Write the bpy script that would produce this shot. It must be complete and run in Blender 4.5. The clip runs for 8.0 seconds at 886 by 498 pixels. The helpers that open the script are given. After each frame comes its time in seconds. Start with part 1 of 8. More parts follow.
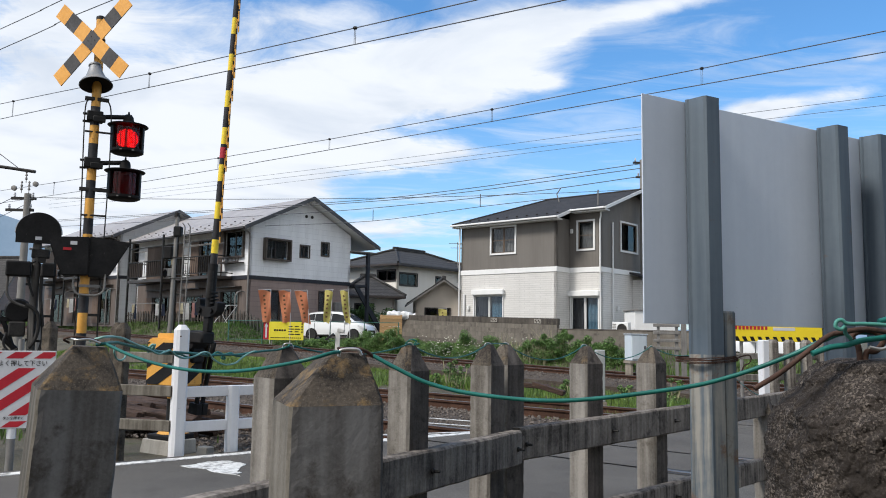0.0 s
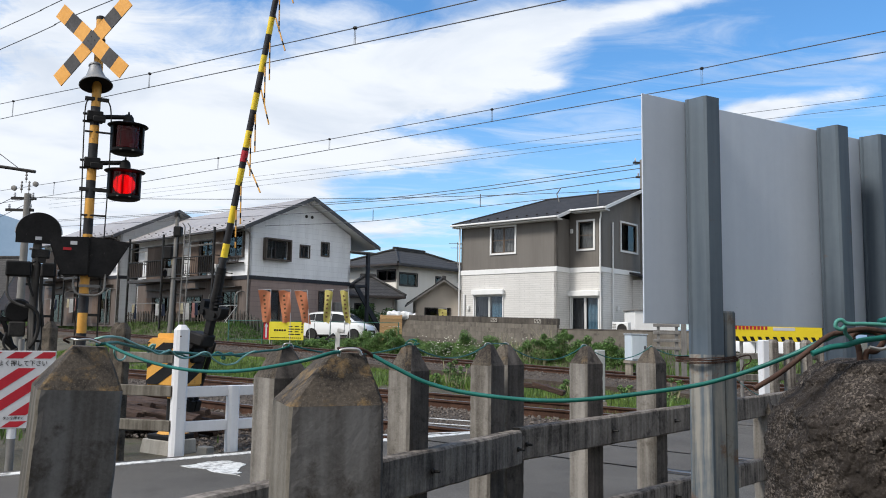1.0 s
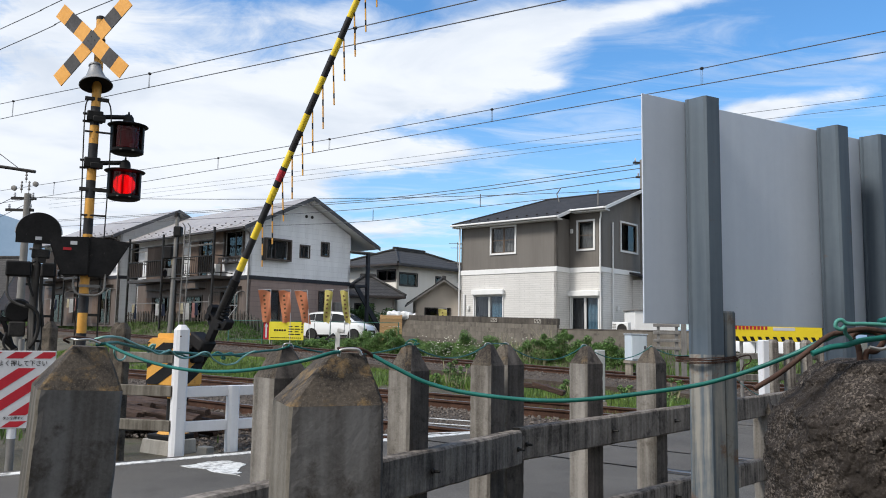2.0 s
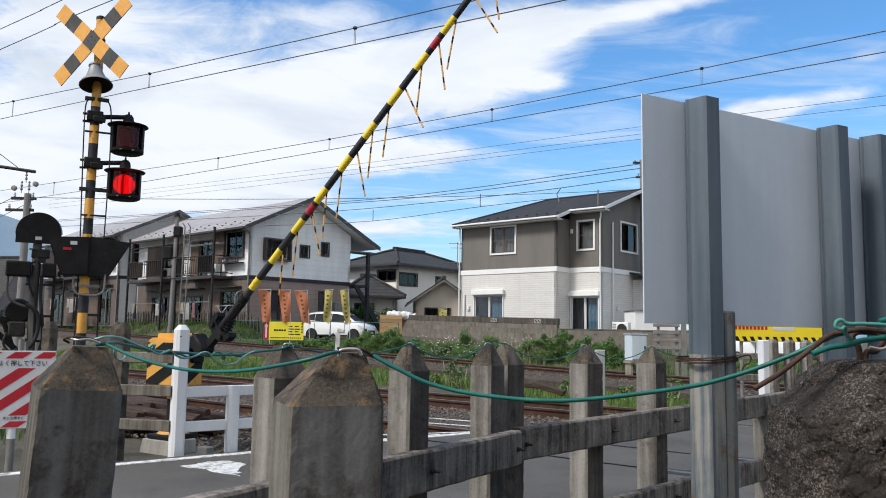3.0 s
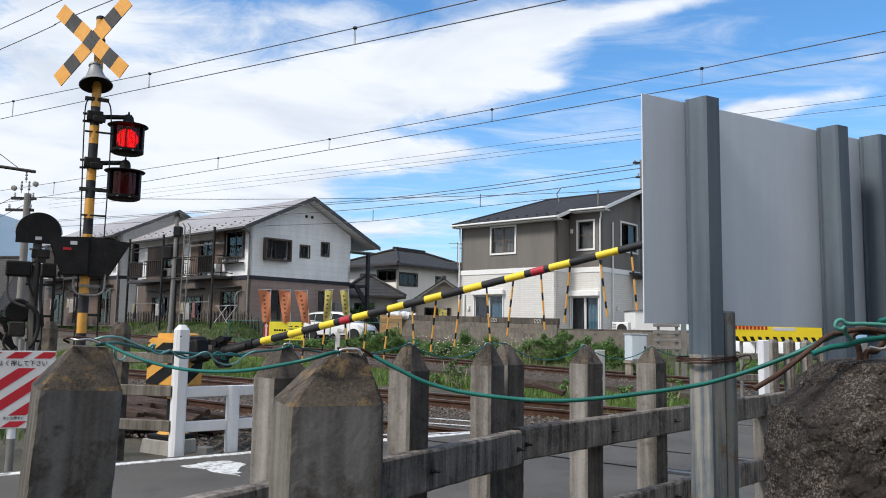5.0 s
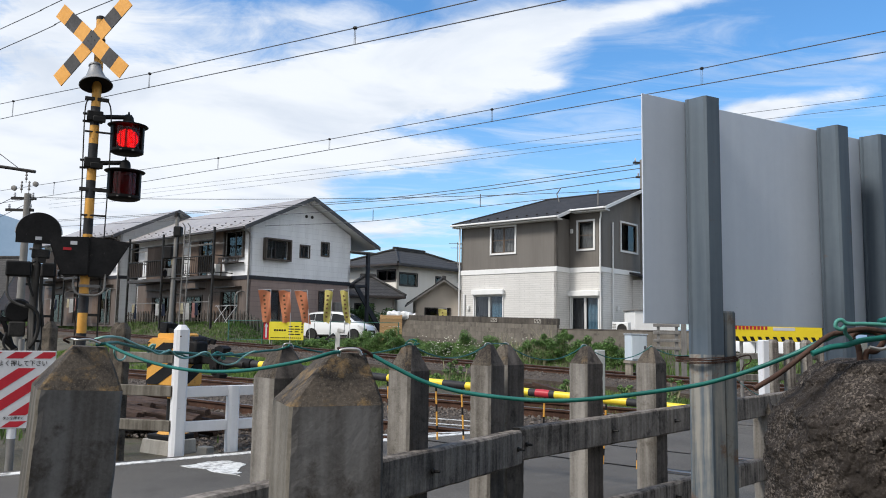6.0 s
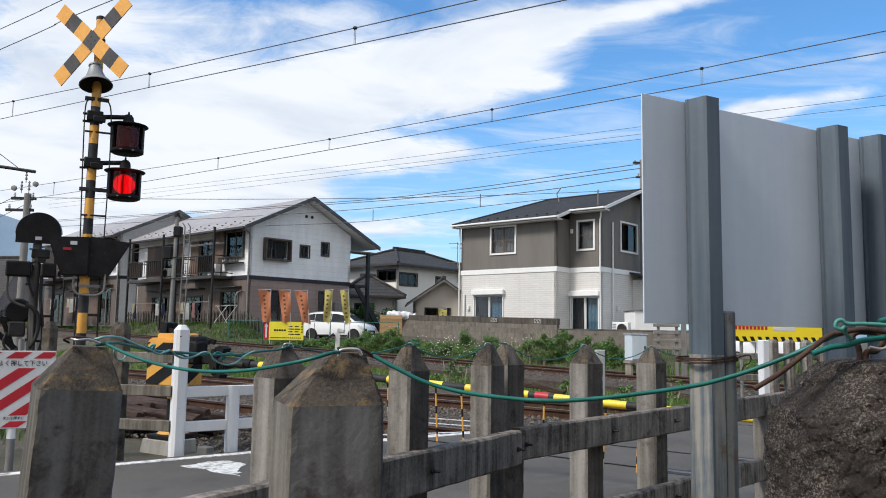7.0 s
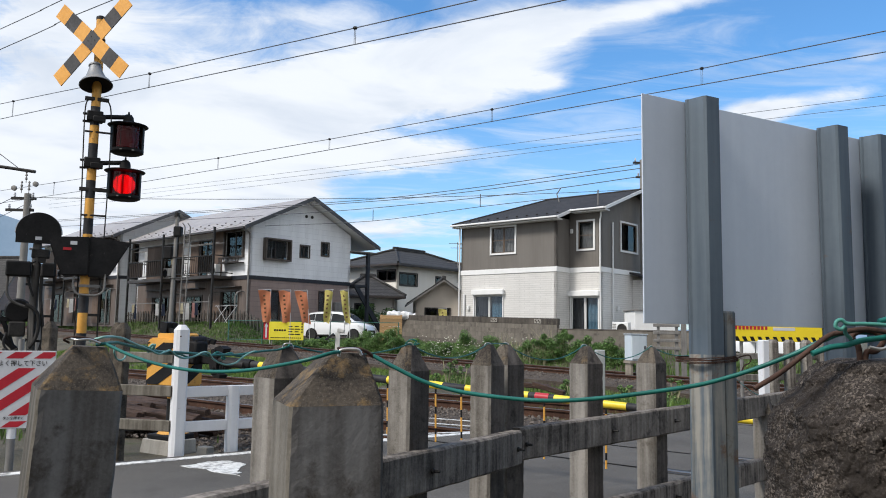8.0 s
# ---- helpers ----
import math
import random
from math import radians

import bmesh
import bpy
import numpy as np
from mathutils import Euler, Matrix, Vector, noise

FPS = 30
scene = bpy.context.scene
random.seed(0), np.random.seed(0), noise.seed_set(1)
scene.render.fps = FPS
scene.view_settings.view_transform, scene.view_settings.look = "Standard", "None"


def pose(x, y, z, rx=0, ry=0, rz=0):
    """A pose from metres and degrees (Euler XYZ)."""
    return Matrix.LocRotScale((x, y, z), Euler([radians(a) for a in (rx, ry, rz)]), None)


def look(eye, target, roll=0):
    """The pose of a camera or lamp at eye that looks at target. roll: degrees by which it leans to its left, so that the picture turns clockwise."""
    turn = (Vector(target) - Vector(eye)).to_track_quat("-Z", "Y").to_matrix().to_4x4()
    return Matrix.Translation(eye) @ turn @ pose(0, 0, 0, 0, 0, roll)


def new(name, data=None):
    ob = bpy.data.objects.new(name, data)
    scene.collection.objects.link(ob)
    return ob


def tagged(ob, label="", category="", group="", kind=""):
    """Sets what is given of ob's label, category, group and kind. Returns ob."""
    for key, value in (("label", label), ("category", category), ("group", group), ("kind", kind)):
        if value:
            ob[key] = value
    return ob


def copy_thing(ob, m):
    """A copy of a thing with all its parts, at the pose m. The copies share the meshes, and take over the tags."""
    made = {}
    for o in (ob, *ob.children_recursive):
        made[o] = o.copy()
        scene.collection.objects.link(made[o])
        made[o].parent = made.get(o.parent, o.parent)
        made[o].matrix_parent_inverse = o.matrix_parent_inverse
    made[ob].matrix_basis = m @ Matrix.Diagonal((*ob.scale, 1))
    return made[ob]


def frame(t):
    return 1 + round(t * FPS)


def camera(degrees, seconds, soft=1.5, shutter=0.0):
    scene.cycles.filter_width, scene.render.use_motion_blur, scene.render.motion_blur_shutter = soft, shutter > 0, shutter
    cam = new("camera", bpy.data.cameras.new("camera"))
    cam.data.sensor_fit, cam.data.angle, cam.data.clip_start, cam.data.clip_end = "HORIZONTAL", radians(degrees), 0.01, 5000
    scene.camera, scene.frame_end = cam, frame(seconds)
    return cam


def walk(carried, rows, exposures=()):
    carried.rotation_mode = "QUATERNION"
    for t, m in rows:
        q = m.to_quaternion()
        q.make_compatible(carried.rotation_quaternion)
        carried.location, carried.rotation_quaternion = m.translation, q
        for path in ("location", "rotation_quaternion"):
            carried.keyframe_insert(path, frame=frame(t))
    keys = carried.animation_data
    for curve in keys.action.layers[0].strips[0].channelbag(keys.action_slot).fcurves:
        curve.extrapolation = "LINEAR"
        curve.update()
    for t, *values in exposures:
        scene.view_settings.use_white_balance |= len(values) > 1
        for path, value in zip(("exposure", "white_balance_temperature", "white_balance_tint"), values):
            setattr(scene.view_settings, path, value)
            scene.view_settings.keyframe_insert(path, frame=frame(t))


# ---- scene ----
cam = camera(58.5, 8.0, 1.0)
EYE = (0.0, 0.0, 1.10)
AIM = (0.0, 10.0, 1.10 + 10.0 * math.tan(radians(6.03)))
walk(cam, [(0.0, look(EYE, AIM, 0.92)), (8.0, look(EYE, AIM, 0.92))])

# ---- world, sun ----
SUN_AZ, SUN_EL = radians(-122), radians(48)   # azimuth from +y towards +x
scene.view_settings.exposure = -0.21
scene.view_settings.use_white_balance = True
scene.view_settings.white_balance_temperature = 6330


def node(nt, kind, **kw):
    n = nt.nodes.new(kind)
    for k, v in kw.items():
        n.inputs[k].default_value = v
    return n


def make_world():
    w = bpy.data.worlds.new("sky")
    scene.world = w
    w.use_nodes = True
    nt = w.node_tree
    nt.nodes.clear()
    L = nt.links.new
    out = nt.nodes.new("ShaderNodeOutputWorld")
    bg = nt.nodes.new("ShaderNodeBackground")
    sky = nt.nodes.new("ShaderNodeTexSky")
    sky.sky_type = "NISHITA"
    sky.sun_disc = False
    sky.sun_elevation = SUN_EL
    sky.sun_rotation = SUN_AZ
    sky.air_density, sky.dust_density, sky.ozone_density = 1.1, 0.6, 1.6
    co = nt.nodes.new("ShaderNodeTexCoord")
    sep = nt.nodes.new("ShaderNodeSeparateXYZ")
    L(co.outputs["Generated"], sep.inputs[0])

    def m(op, a, b=None, c=None):
        n = nt.nodes.new("ShaderNodeMath")
        n.operation = op
        for i, v in enumerate((a, b, c)):
            if v is None:
                continue
            if isinstance(v, (int, float)):
                n.inputs[i].default_value = v
            else:
                L(v, n.inputs[i])
        return n.outputs[0]

    x, y, z = sep.outputs
    zz = m("MAXIMUM", m("ADD", z, 0.10), 0.03)
    u, v = m("DIVIDE", x, zz), m("DIVIDE", y, zz)
    comb = nt.nodes.new("ShaderNodeCombineXYZ")
    L(u, comb.inputs[0]), L(v, comb.inputs[1])
    big = node(nt, "ShaderNodeTexNoise", Scale=0.85, Detail=7.0, Roughness=0.60, Distortion=0.35)
    fine = node(nt, "ShaderNodeTexNoise", Scale=3.2, Detail=8.0, Roughness=0.66, Distortion=0.6)
    L(comb.outputs[0], big.inputs["Vector"]), L(comb.outputs[0], fine.inputs["Vector"])
    dens = m("ADD", m("MULTIPLY", m("SUBTRACT", big.outputs["Fac"], 0.5), 1.1),
             m("MULTIPLY", m("SUBTRACT", fine.outputs["Fac"], 0.5), 1.05))

    # cloud banks: azimuth (x/y) and elevation of the middle, half widths, weight
    az = m("DIVIDE", x, m("MAXIMUM", y, 0.05))
    bias = -0.36
    total = None
    for a0, e0, wa, we, k in CLOUDS:
        da = m("DIVIDE", m("SUBTRACT", az, a0), wa)
        de = m("DIVIDE", m("SUBTRACT", z, m("ADD", e0, m("MULTIPLY", m("SUBTRACT", az, a0), CLOUD_LEAN))), we)
        q = m("ADD", m("MULTIPLY", da, da), m("MULTIPLY", de, de))
        g = m("MULTIPLY", m("POWER", 2.718, m("MULTIPLY", q, -1.0)), k)
        total = g if total is None else m("ADD", total, g)
    front = m("GREATER_THAN", y, 0.0)
    rest = m("MULTIPLY", m("SUBTRACT", 1.0, front), 0.95)
    total = m("ADD", m("MULTIPLY", total, front), rest)
    ramp = nt.nodes.new("ShaderNodeMapRange")
    ramp.interpolation_type = "SMOOTHSTEP"
    ramp.inputs[1].default_value, ramp.inputs[2].default_value = -0.16, 0.50
    L(m("ADD", m("ADD", dens, total), bias), ramp.inputs[0])
    # thin high cloud and haze towards the horizon
    wide = nt.nodes.new("ShaderNodeCombineXYZ")
    L(m("MULTIPLY", u, 0.8), wide.inputs[0]), L(m("MULTIPLY", v, 2.0), wide.inputs[1])
    veil = node(nt, "ShaderNodeTexNoise", Scale=2.1, Detail=9.0, Roughness=0.62, Distortion=0.8)
    L(wide.outputs[0], veil.inputs["Vector"])
    thin = nt.nodes.new("ShaderNodeMapRange")
    thin.interpolation_type = "SMOOTHSTEP"
    thin.inputs[1].default_value, thin.inputs[2].default_value, thin.inputs[4].default_value = 0.42, 0.72, 0.42
    L(veil.outputs["Fac"], thin.inputs[0])
    haze = nt.nodes.new("ShaderNodeMapRange")
    haze.inputs[1].default_value, haze.inputs[2].default_value, haze.inputs[3].default_value, haze.inputs[4].default_value = 0.02, 0.30, 0.24, 0.0
    L(z, haze.inputs[0])
    cover = m("MINIMUM", m("ADD", ramp.outputs[0], m("ADD", thin.outputs[0], haze.outputs[0])), 1.0)
    mix = nt.nodes.new("ShaderNodeMix")
    mix.data_type = "RGBA"
    L(cover, mix.inputs[0])
    tint = nt.nodes.new("ShaderNodeMix")
    tint.data_type, tint.blend_type = "RGBA", "MULTIPLY"
    tint.inputs[0].default_value = 1.0
    L(sky.outputs[0], tint.inputs[6])
    tint.inputs[7].default_value = (SKY_TINT[0], SKY_TINT[1], SKY_TINT[2], 1)
    L(tint.outputs[2], mix.inputs[6])
    # soft grey undersides in the cloud banks
    body = node(nt, "ShaderNodeTexNoise", Scale=1.5, Detail=6.0, Roughness=0.55, Distortion=0.4)
    L(comb.outputs[0], body.inputs["Vector"])
    depth = nt.nodes.new("ShaderNodeMapRange")
    depth.interpolation_type = "SMOOTHSTEP"
    depth.inputs[1].default_value, depth.inputs[2].default_value = 0.44, 0.70
    L(body.outputs["Fac"], depth.inputs[0])
    puff = nt.nodes.new("ShaderNodeMix")
    puff.data_type = "RGBA"
    L(depth.outputs[0], puff.inputs[0])
    puff.inputs[6].default_value = (CLOUD[0], CLOUD[1], CLOUD[2], 1)
    puff.inputs[7].default_value = (CLOUD[0] * 0.76, CLOUD[1] * 0.80, CLOUD[2] * 0.86, 1)
    L(puff.outputs[2], mix.inputs[7])
    L(mix.outputs[2], bg.inputs[0])
    bg.inputs[1].default_value = 0.11
    L(bg.outputs[0], out.inputs[0])


CLOUDS = [(-0.514, 0.2, 0.24, 0.174, 0.95), (-0.26, 0.234, 0.16, 0.071, 0.8), (-0.088, 0.283, 0.118, 0.044, 0.78), (0.045, 0.331, 0.125, 0.044, 0.9),
          (0.126, 0.305, 0.044, 0.012, 0.5), (0.14, 0.371, 0.111, 0.023, 0.6), (0.289, 0.385, 0.089, 0.014, 0.8), (-0.045, 0.217, 0.095, 0.018, 0.72),
          (-0.229, 0.175, 0.087, 0.034, 0.55), (-0.068, 0.129, 0.144, 0.018, 0.5), (0.404, 0.259, 0.055, 0.016, 0.95), (0.515, 0.269, 0.073, 0.011, 0.55),
          (0.554, 0.309, 0.044, 0.014, 0.65), (-0.30, 0.36, 0.13, 0.035, 0.22), (-0.50, 0.36, 0.10, 0.05, 0.45), (-0.13, 0.335, 0.11, 0.03, 0.40), (-0.141, 0.379, 0.096, 0.017, 0.35), (0.333, 0.024, 0.499, 0.04, 0.35)]
CLOUD_LEAN = 0.05
SKY_TINT = (0.96, 1.56, 2.0)
CLOUD = (9.9, 10.25, 10.7)
make_world()
sun = new("sun", bpy.data.lights.new("sun", "SUN"))
sun.data.energy, sun.data.angle, sun.data.color = 4.4, radians(14), (1.0, 0.94, 0.86)
sun.matrix_world = look((-20, 12, 30), (-20 - math.sin(SUN_AZ) * math.cos(SUN_EL), 12 - math.cos(SUN_AZ) * math.cos(SUN_EL), 30 - math.sin(SUN_EL)))

# ---- materials ----


def mat(name, c1, c2, rough=0.8, big=2.5, fine=40.0, metal=0.0, bump=0.25, streak=0.0, edge=(0.35, 0.65), spec=0.35, vary=0.0,
        speck=0.0, speck_scale=120.0, speck_col=(0.6, 0.6, 0.56), coat=0.0, dist=0.004, stretch=(1, 1, 1), third=None, third_amt=0.4, third_scale=6.0, smix=0.55):
    """Two colours mixed by noise at two scales, with optional vertical streaks, specks and a third stain colour."""
    m = bpy.data.materials.new(name)
    m.use_nodes = True
    nt = m.node_tree
    L = nt.links.new
    b = nt.nodes["Principled BSDF"]
    b.inputs["Roughness"].default_value, b.inputs["Metallic"].default_value = rough, metal
    b.inputs["Specular IOR Level"].default_value = spec
    b.inputs["Coat Weight"].default_value = coat
    b.inputs["Coat Roughness"].default_value = 0.08
    co = nt.nodes.new("ShaderNodeTexCoord")
    mp = nt.nodes.new("ShaderNodeMapping")
    mp.inputs["Scale"].default_value = stretch
    L(co.outputs["Object"], mp.inputs[0])
    info = nt.nodes.new("ShaderNodeObjectInfo")
    shift = nt.nodes.new("ShaderNodeVectorMath")
    shift.operation = "ADD"
    mul = nt.nodes.new("ShaderNodeMath")
    mul.operation = "MULTIPLY"
    mul.inputs[1].default_value = 37.0
    L(info.outputs["Random"], mul.inputs[0])
    L(mp.outputs[0], shift.inputs[0]), L(mul.outputs[0], shift.inputs[1])
    v = shift.outputs[0]
    n1 = node(nt, "ShaderNodeTexNoise", Scale=big, Detail=5.0, Roughness=0.6)
    n2 = node(nt, "ShaderNodeTexNoise", Scale=fine, Detail=4.0, Roughness=0.65)
    L(v, n1.inputs["Vector"]), L(v, n2.inputs["Vector"])
    add = nt.nodes.new("ShaderNodeMix")
    add.inputs[0].default_value = 0.38
    L(n1.outputs["Fac"], add.inputs[2]), L(n2.outputs["Fac"], add.inputs[3])
    fac = add.outputs[0]
    if streak:
        sm = nt.nodes.new("ShaderNodeMapping")
        sm.inputs["Scale"].default_value = (1, 1, 0.06)
        L(v, sm.inputs[0])
        n3 = node(nt, "ShaderNodeTexNoise", Scale=streak, Detail=4.0, Roughness=0.6)
        L(sm.outputs[0], n3.inputs["Vector"])
        a2 = nt.nodes.new("ShaderNodeMix")
        a2.inputs[0].default_value = smix
        L(fac, a2.inputs[2]), L(n3.outputs["Fac"], a2.inputs[3])
        fac = a2.outputs[0]
    rng = nt.nodes.new("ShaderNodeMapRange")
    rng.inputs[1].default_value, rng.inputs[2].default_value = edge
    L(fac, rng.inputs[0])
    mix = nt.nodes.new("ShaderNodeMix")
    mix.data_type = "RGBA"
    L(rng.outputs[0], mix.inputs[0])
    mix.inputs[6].default_value, mix.inputs[7].default_value = (*c1, 1), (*c2, 1)
    col = mix.outputs[2]
    if third:
        nn = node(nt, "ShaderNodeTexNoise", Scale=third_scale, Detail=6.0, Roughness=0.7)
        L(v, nn.inputs["Vector"])
        r3 = nt.nodes.new("ShaderNodeMapRange")
        r3.inputs[1].default_value, r3.inputs[2].default_value = 0.66 - third_amt * 0.25, 0.74 - third_amt * 0.12
        L(nn.outputs["Fac"], r3.inputs[0])
        m3 = nt.nodes.new("ShaderNodeMix")
        m3.data_type = "RGBA"
        L(r3.outputs[0], m3.inputs[0]), L(col, m3.inputs[6])
        m3.inputs[7].default_value = (*third, 1)
        col = m3.outputs[2]
    if speck:
        vo = node(nt, "ShaderNodeTexVoronoi", Scale=speck_scale)
        L(v, vo.inputs["Vector"])
        r4 = nt.nodes.new("ShaderNodeMapRange")
        r4.inputs[1].default_value, r4.inputs[2].default_value = 0.30, 0.12
        r4.inputs[4].default_value = speck
        L(vo.outputs["Distance"], r4.inputs[0])
        m4 = nt.nodes.new("ShaderNodeMix")
        m4.data_type = "RGBA"
        L(r4.outputs[0], m4.inputs[0]), L(col, m4.inputs[6])
        m4.inputs[7].default_value = (*speck_col, 1)
        col = m4.outputs[2]
    if vary:
        hs = nt.nodes.new("ShaderNodeHueSaturation")
        r5 = nt.nodes.new("ShaderNodeMapRange")
        r5.inputs[3].default_value, r5.inputs[4].default_value = 1 - vary, 1 + vary
        geo = nt.nodes.new("ShaderNodeNewGeometry")
        sm2 = nt.nodes.new("ShaderNodeMath")
        sm2.operation = "ADD"
        fr = nt.nodes.new("ShaderNodeMath")
        fr.operation = "FRACT"
        L(geo.outputs["Random Per Island"], sm2.inputs[0]), L(info.outputs["Random"], sm2.inputs[1])
        L(sm2.outputs[0], fr.inputs[0]), L(fr.outputs[0], r5.inputs[0])
        L(r5.outputs[0], hs.inputs["Value"]), L(col, hs.inputs["Color"])
        col = hs.outputs[0]
    L(col, b.inputs["Base Color"])
    if bump:
        bp = node(nt, "ShaderNodeBump", Strength=bump, Distance=dist)
        L(n2.outputs["Fac"], bp.inputs["Height"])
        L(bp.outputs[0], b.inputs["Normal"])
    return m


def glow(name, colour, strength):
    m = bpy.data.materials.new(name)
    m.use_nodes = True
    b = m.node_tree.nodes["Principled BSDF"]
    b.inputs["Base Color"].default_value = (*colour, 1)
    b.inputs["Emission Color"].default_value, b.inputs["Emission Strength"].default_value = (*colour, 1), strength
    return m


def pebbled(name, dark, light, scale):
    """Bare pebbles in cement: a shade for each cell, sunk joints between."""
    m = bpy.data.materials.new(name)
    m.use_nodes = True
    nt = m.node_tree
    L = nt.links.new
    b = nt.nodes["Principled BSDF"]
    b.inputs["Roughness"].default_value, b.inputs["Specular IOR Level"].default_value = 0.9, 0.25
    co = nt.nodes.new("ShaderNodeTexCoord")
    warp = node(nt, "ShaderNodeTexNoise", Scale=scale * 0.7, Detail=3.0)
    off = nt.nodes.new("ShaderNodeVectorMath")
    off.operation = "MULTIPLY_ADD"
    L(co.outputs["Object"], warp.inputs["Vector"]), L(warp.outputs["Color"], off.inputs[0])
    off.inputs[1].default_value = (1.4 / scale, 1.4 / scale, 1.4 / scale)
    L(co.outputs["Object"], off.inputs[2])
    cell = node(nt, "ShaderNodeTexVoronoi", Scale=scale)
    L(off.outputs[0], cell.inputs["Vector"])
    edge = node(nt, "ShaderNodeTexVoronoi", Scale=scale)
    edge.feature = "DISTANCE_TO_EDGE"
    L(off.outputs[0], edge.inputs["Vector"])
    patch = node(nt, "ShaderNodeTexNoise", Scale=16.0, Detail=5.0, Roughness=0.65)
    L(co.outputs["Object"], patch.inputs["Vector"])
    sep = nt.nodes.new("ShaderNodeSeparateColor")
    L(cell.outputs["Color"], sep.inputs[0])
    p = nt.nodes.new("ShaderNodeMath")
    p.operation = "POWER"
    p.inputs[1].default_value = 3.0
    L(sep.outputs[0], p.inputs[0])
    q = nt.nodes.new("ShaderNodeMapRange")
    q.inputs[1].default_value, q.inputs[2].default_value, q.inputs[3].default_value = 0.38, 0.62, 0.06
    L(patch.outputs["Fac"], q.inputs[0])
    k = nt.nodes.new("ShaderNodeMath")
    k.operation = "MULTIPLY"
    L(p.outputs[0], k.inputs[0]), L(q.outputs[0], k.inputs[1])
    mix = nt.nodes.new("ShaderNodeMix")
    mix.data_type = "RGBA"
    L(k.outputs[0], mix.inputs[0])
    mix.inputs[6].default_value, mix.inputs[7].default_value = (*dark, 1), (*light, 1)
    L(mix.outputs[2], b.inputs["Base Color"])
    r = nt.nodes.new("ShaderNodeMapRange")
    r.inputs[2].default_value = 0.22
    L(edge.outputs["Distance"], r.inputs[0])
    bp = node(nt, "ShaderNodeBump", Strength=0.6, Distance=0.0012)
    L(r.outputs[0], bp.inputs["Height"]), L(bp.outputs[0], b.inputs["Normal"])
    return m


def pane(name, colour, clear=0.5, rough=0.03, ior=1.9):
    """Thin window glass: partly see-through, with a mirror gloss."""
    m = bpy.data.materials.new(name)
    m.use_nodes = True
    nt = m.node_tree
    nt.nodes.remove(nt.nodes["Principled BSDF"])
    out = nt.nodes["Material Output"]
    tr, gl, mx, fr = (nt.nodes.new(k) for k in ("ShaderNodeBsdfTransparent", "ShaderNodeBsdfGlossy", "ShaderNodeMixShader", "ShaderNodeFresnel"))
    tr.inputs[0].default_value = (*[c * clear for c in colour], 1)
    gl.inputs["Roughness"].default_value = rough
    fr.inputs[0].default_value = ior
    nt.links.new(fr.outputs[0], mx.inputs[0])
    nt.links.new(tr.outputs[0], mx.inputs[1]), nt.links.new(gl.outputs[0], mx.inputs[2])
    nt.links.new(mx.outputs[0], out.inputs[0])
    return m


CONC = mat("weathered_concrete", (0.088, 0.077, 0.064), (0.290, 0.267, 0.236), 0.92, 5, 90, bump=0.4, streak=18, edge=(0.36, 0.60), speck=0.2, speck_scale=200, speck_col=(0.44, 0.41, 0.36), third=(0.085, 0.073, 0.058), third_amt=0.42, third_scale=8, smix=0.6)
CONC_SIDE = mat("pale_streaked_concrete", (0.062, 0.053, 0.041), (0.195, 0.178, 0.150), 0.92, 6, 120, bump=0.25, streak=20, edge=(0.38, 0.62), speck=0.12, speck_scale=230, speck_col=(0.34, 0.31, 0.27), dist=0.003)
CONC_CAP = mat("lichened_concrete", (0.022, 0.018, 0.015), (0.088, 0.072, 0.056), 0.95, 16, 190, bump=0.6, edge=(0.40, 0.60), speck=0.2, speck_scale=300, speck_col=(0.32, 0.29, 0.25), third=(0.205, 0.134, 0.060), third_amt=0.52, third_scale=26, dist=0.003)
CONC_TOP = mat("weathered_cap", (0.028, 0.022, 0.017), (0.130, 0.108, 0.083), 0.93, 10, 120, bump=0.6, edge=(0.40, 0.60), speck=0.2, speck_scale=200, speck_col=(0.30, 0.27, 0.225), third=(0.13, 0.09, 0.05), third_amt=0.25, third_scale=14)
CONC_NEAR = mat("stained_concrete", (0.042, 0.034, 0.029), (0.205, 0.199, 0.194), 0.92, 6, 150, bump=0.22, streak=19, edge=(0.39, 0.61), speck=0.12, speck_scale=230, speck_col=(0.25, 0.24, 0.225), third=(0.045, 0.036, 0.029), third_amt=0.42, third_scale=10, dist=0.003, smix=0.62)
# darker copy of the post concrete: shade and dark stains in one colour
CONC_SHADE = mat("shade_side_concrete", (0.026, 0.021, 0.018), (0.150, 0.128, 0.110), 0.92, 8, 90, bump=0.5, streak=26, edge=(0.38, 0.66), speck=0.15, speck_scale=190, speck_col=(0.22, 0.20, 0.17), third=(0.024, 0.020, 0.017), third_amt=0.4, third_scale=11, smix=0.5)
CONC_RAIL = mat("dark_streaked_concrete", (0.042, 0.034, 0.028), (0.310, 0.270, 0.232), 0.92, 7, 90, bump=0.5, streak=40, edge=(0.39, 0.66), speck=0.15, speck_scale=190, speck_col=(0.30, 0.27, 0.23), third=(0.036, 0.029, 0.024), third_amt=0.38, third_scale=9, smix=0.5)
ROUGHC = pebbled("exposed_aggregate", (0.026, 0.021, 0.0175), (0.205, 0.172, 0.146), 500.0)
ASPHALT = mat("asphalt", (0.056, 0.051, 0.046), (0.108, 0.100, 0.090), 0.9, 0.7, 110, bump=0.9, speck=0.6, speck_scale=120, speck_col=(0.28, 0.26, 0.23), third=(0.060, 0.055, 0.049), third_amt=0.45, third_scale=2.2)
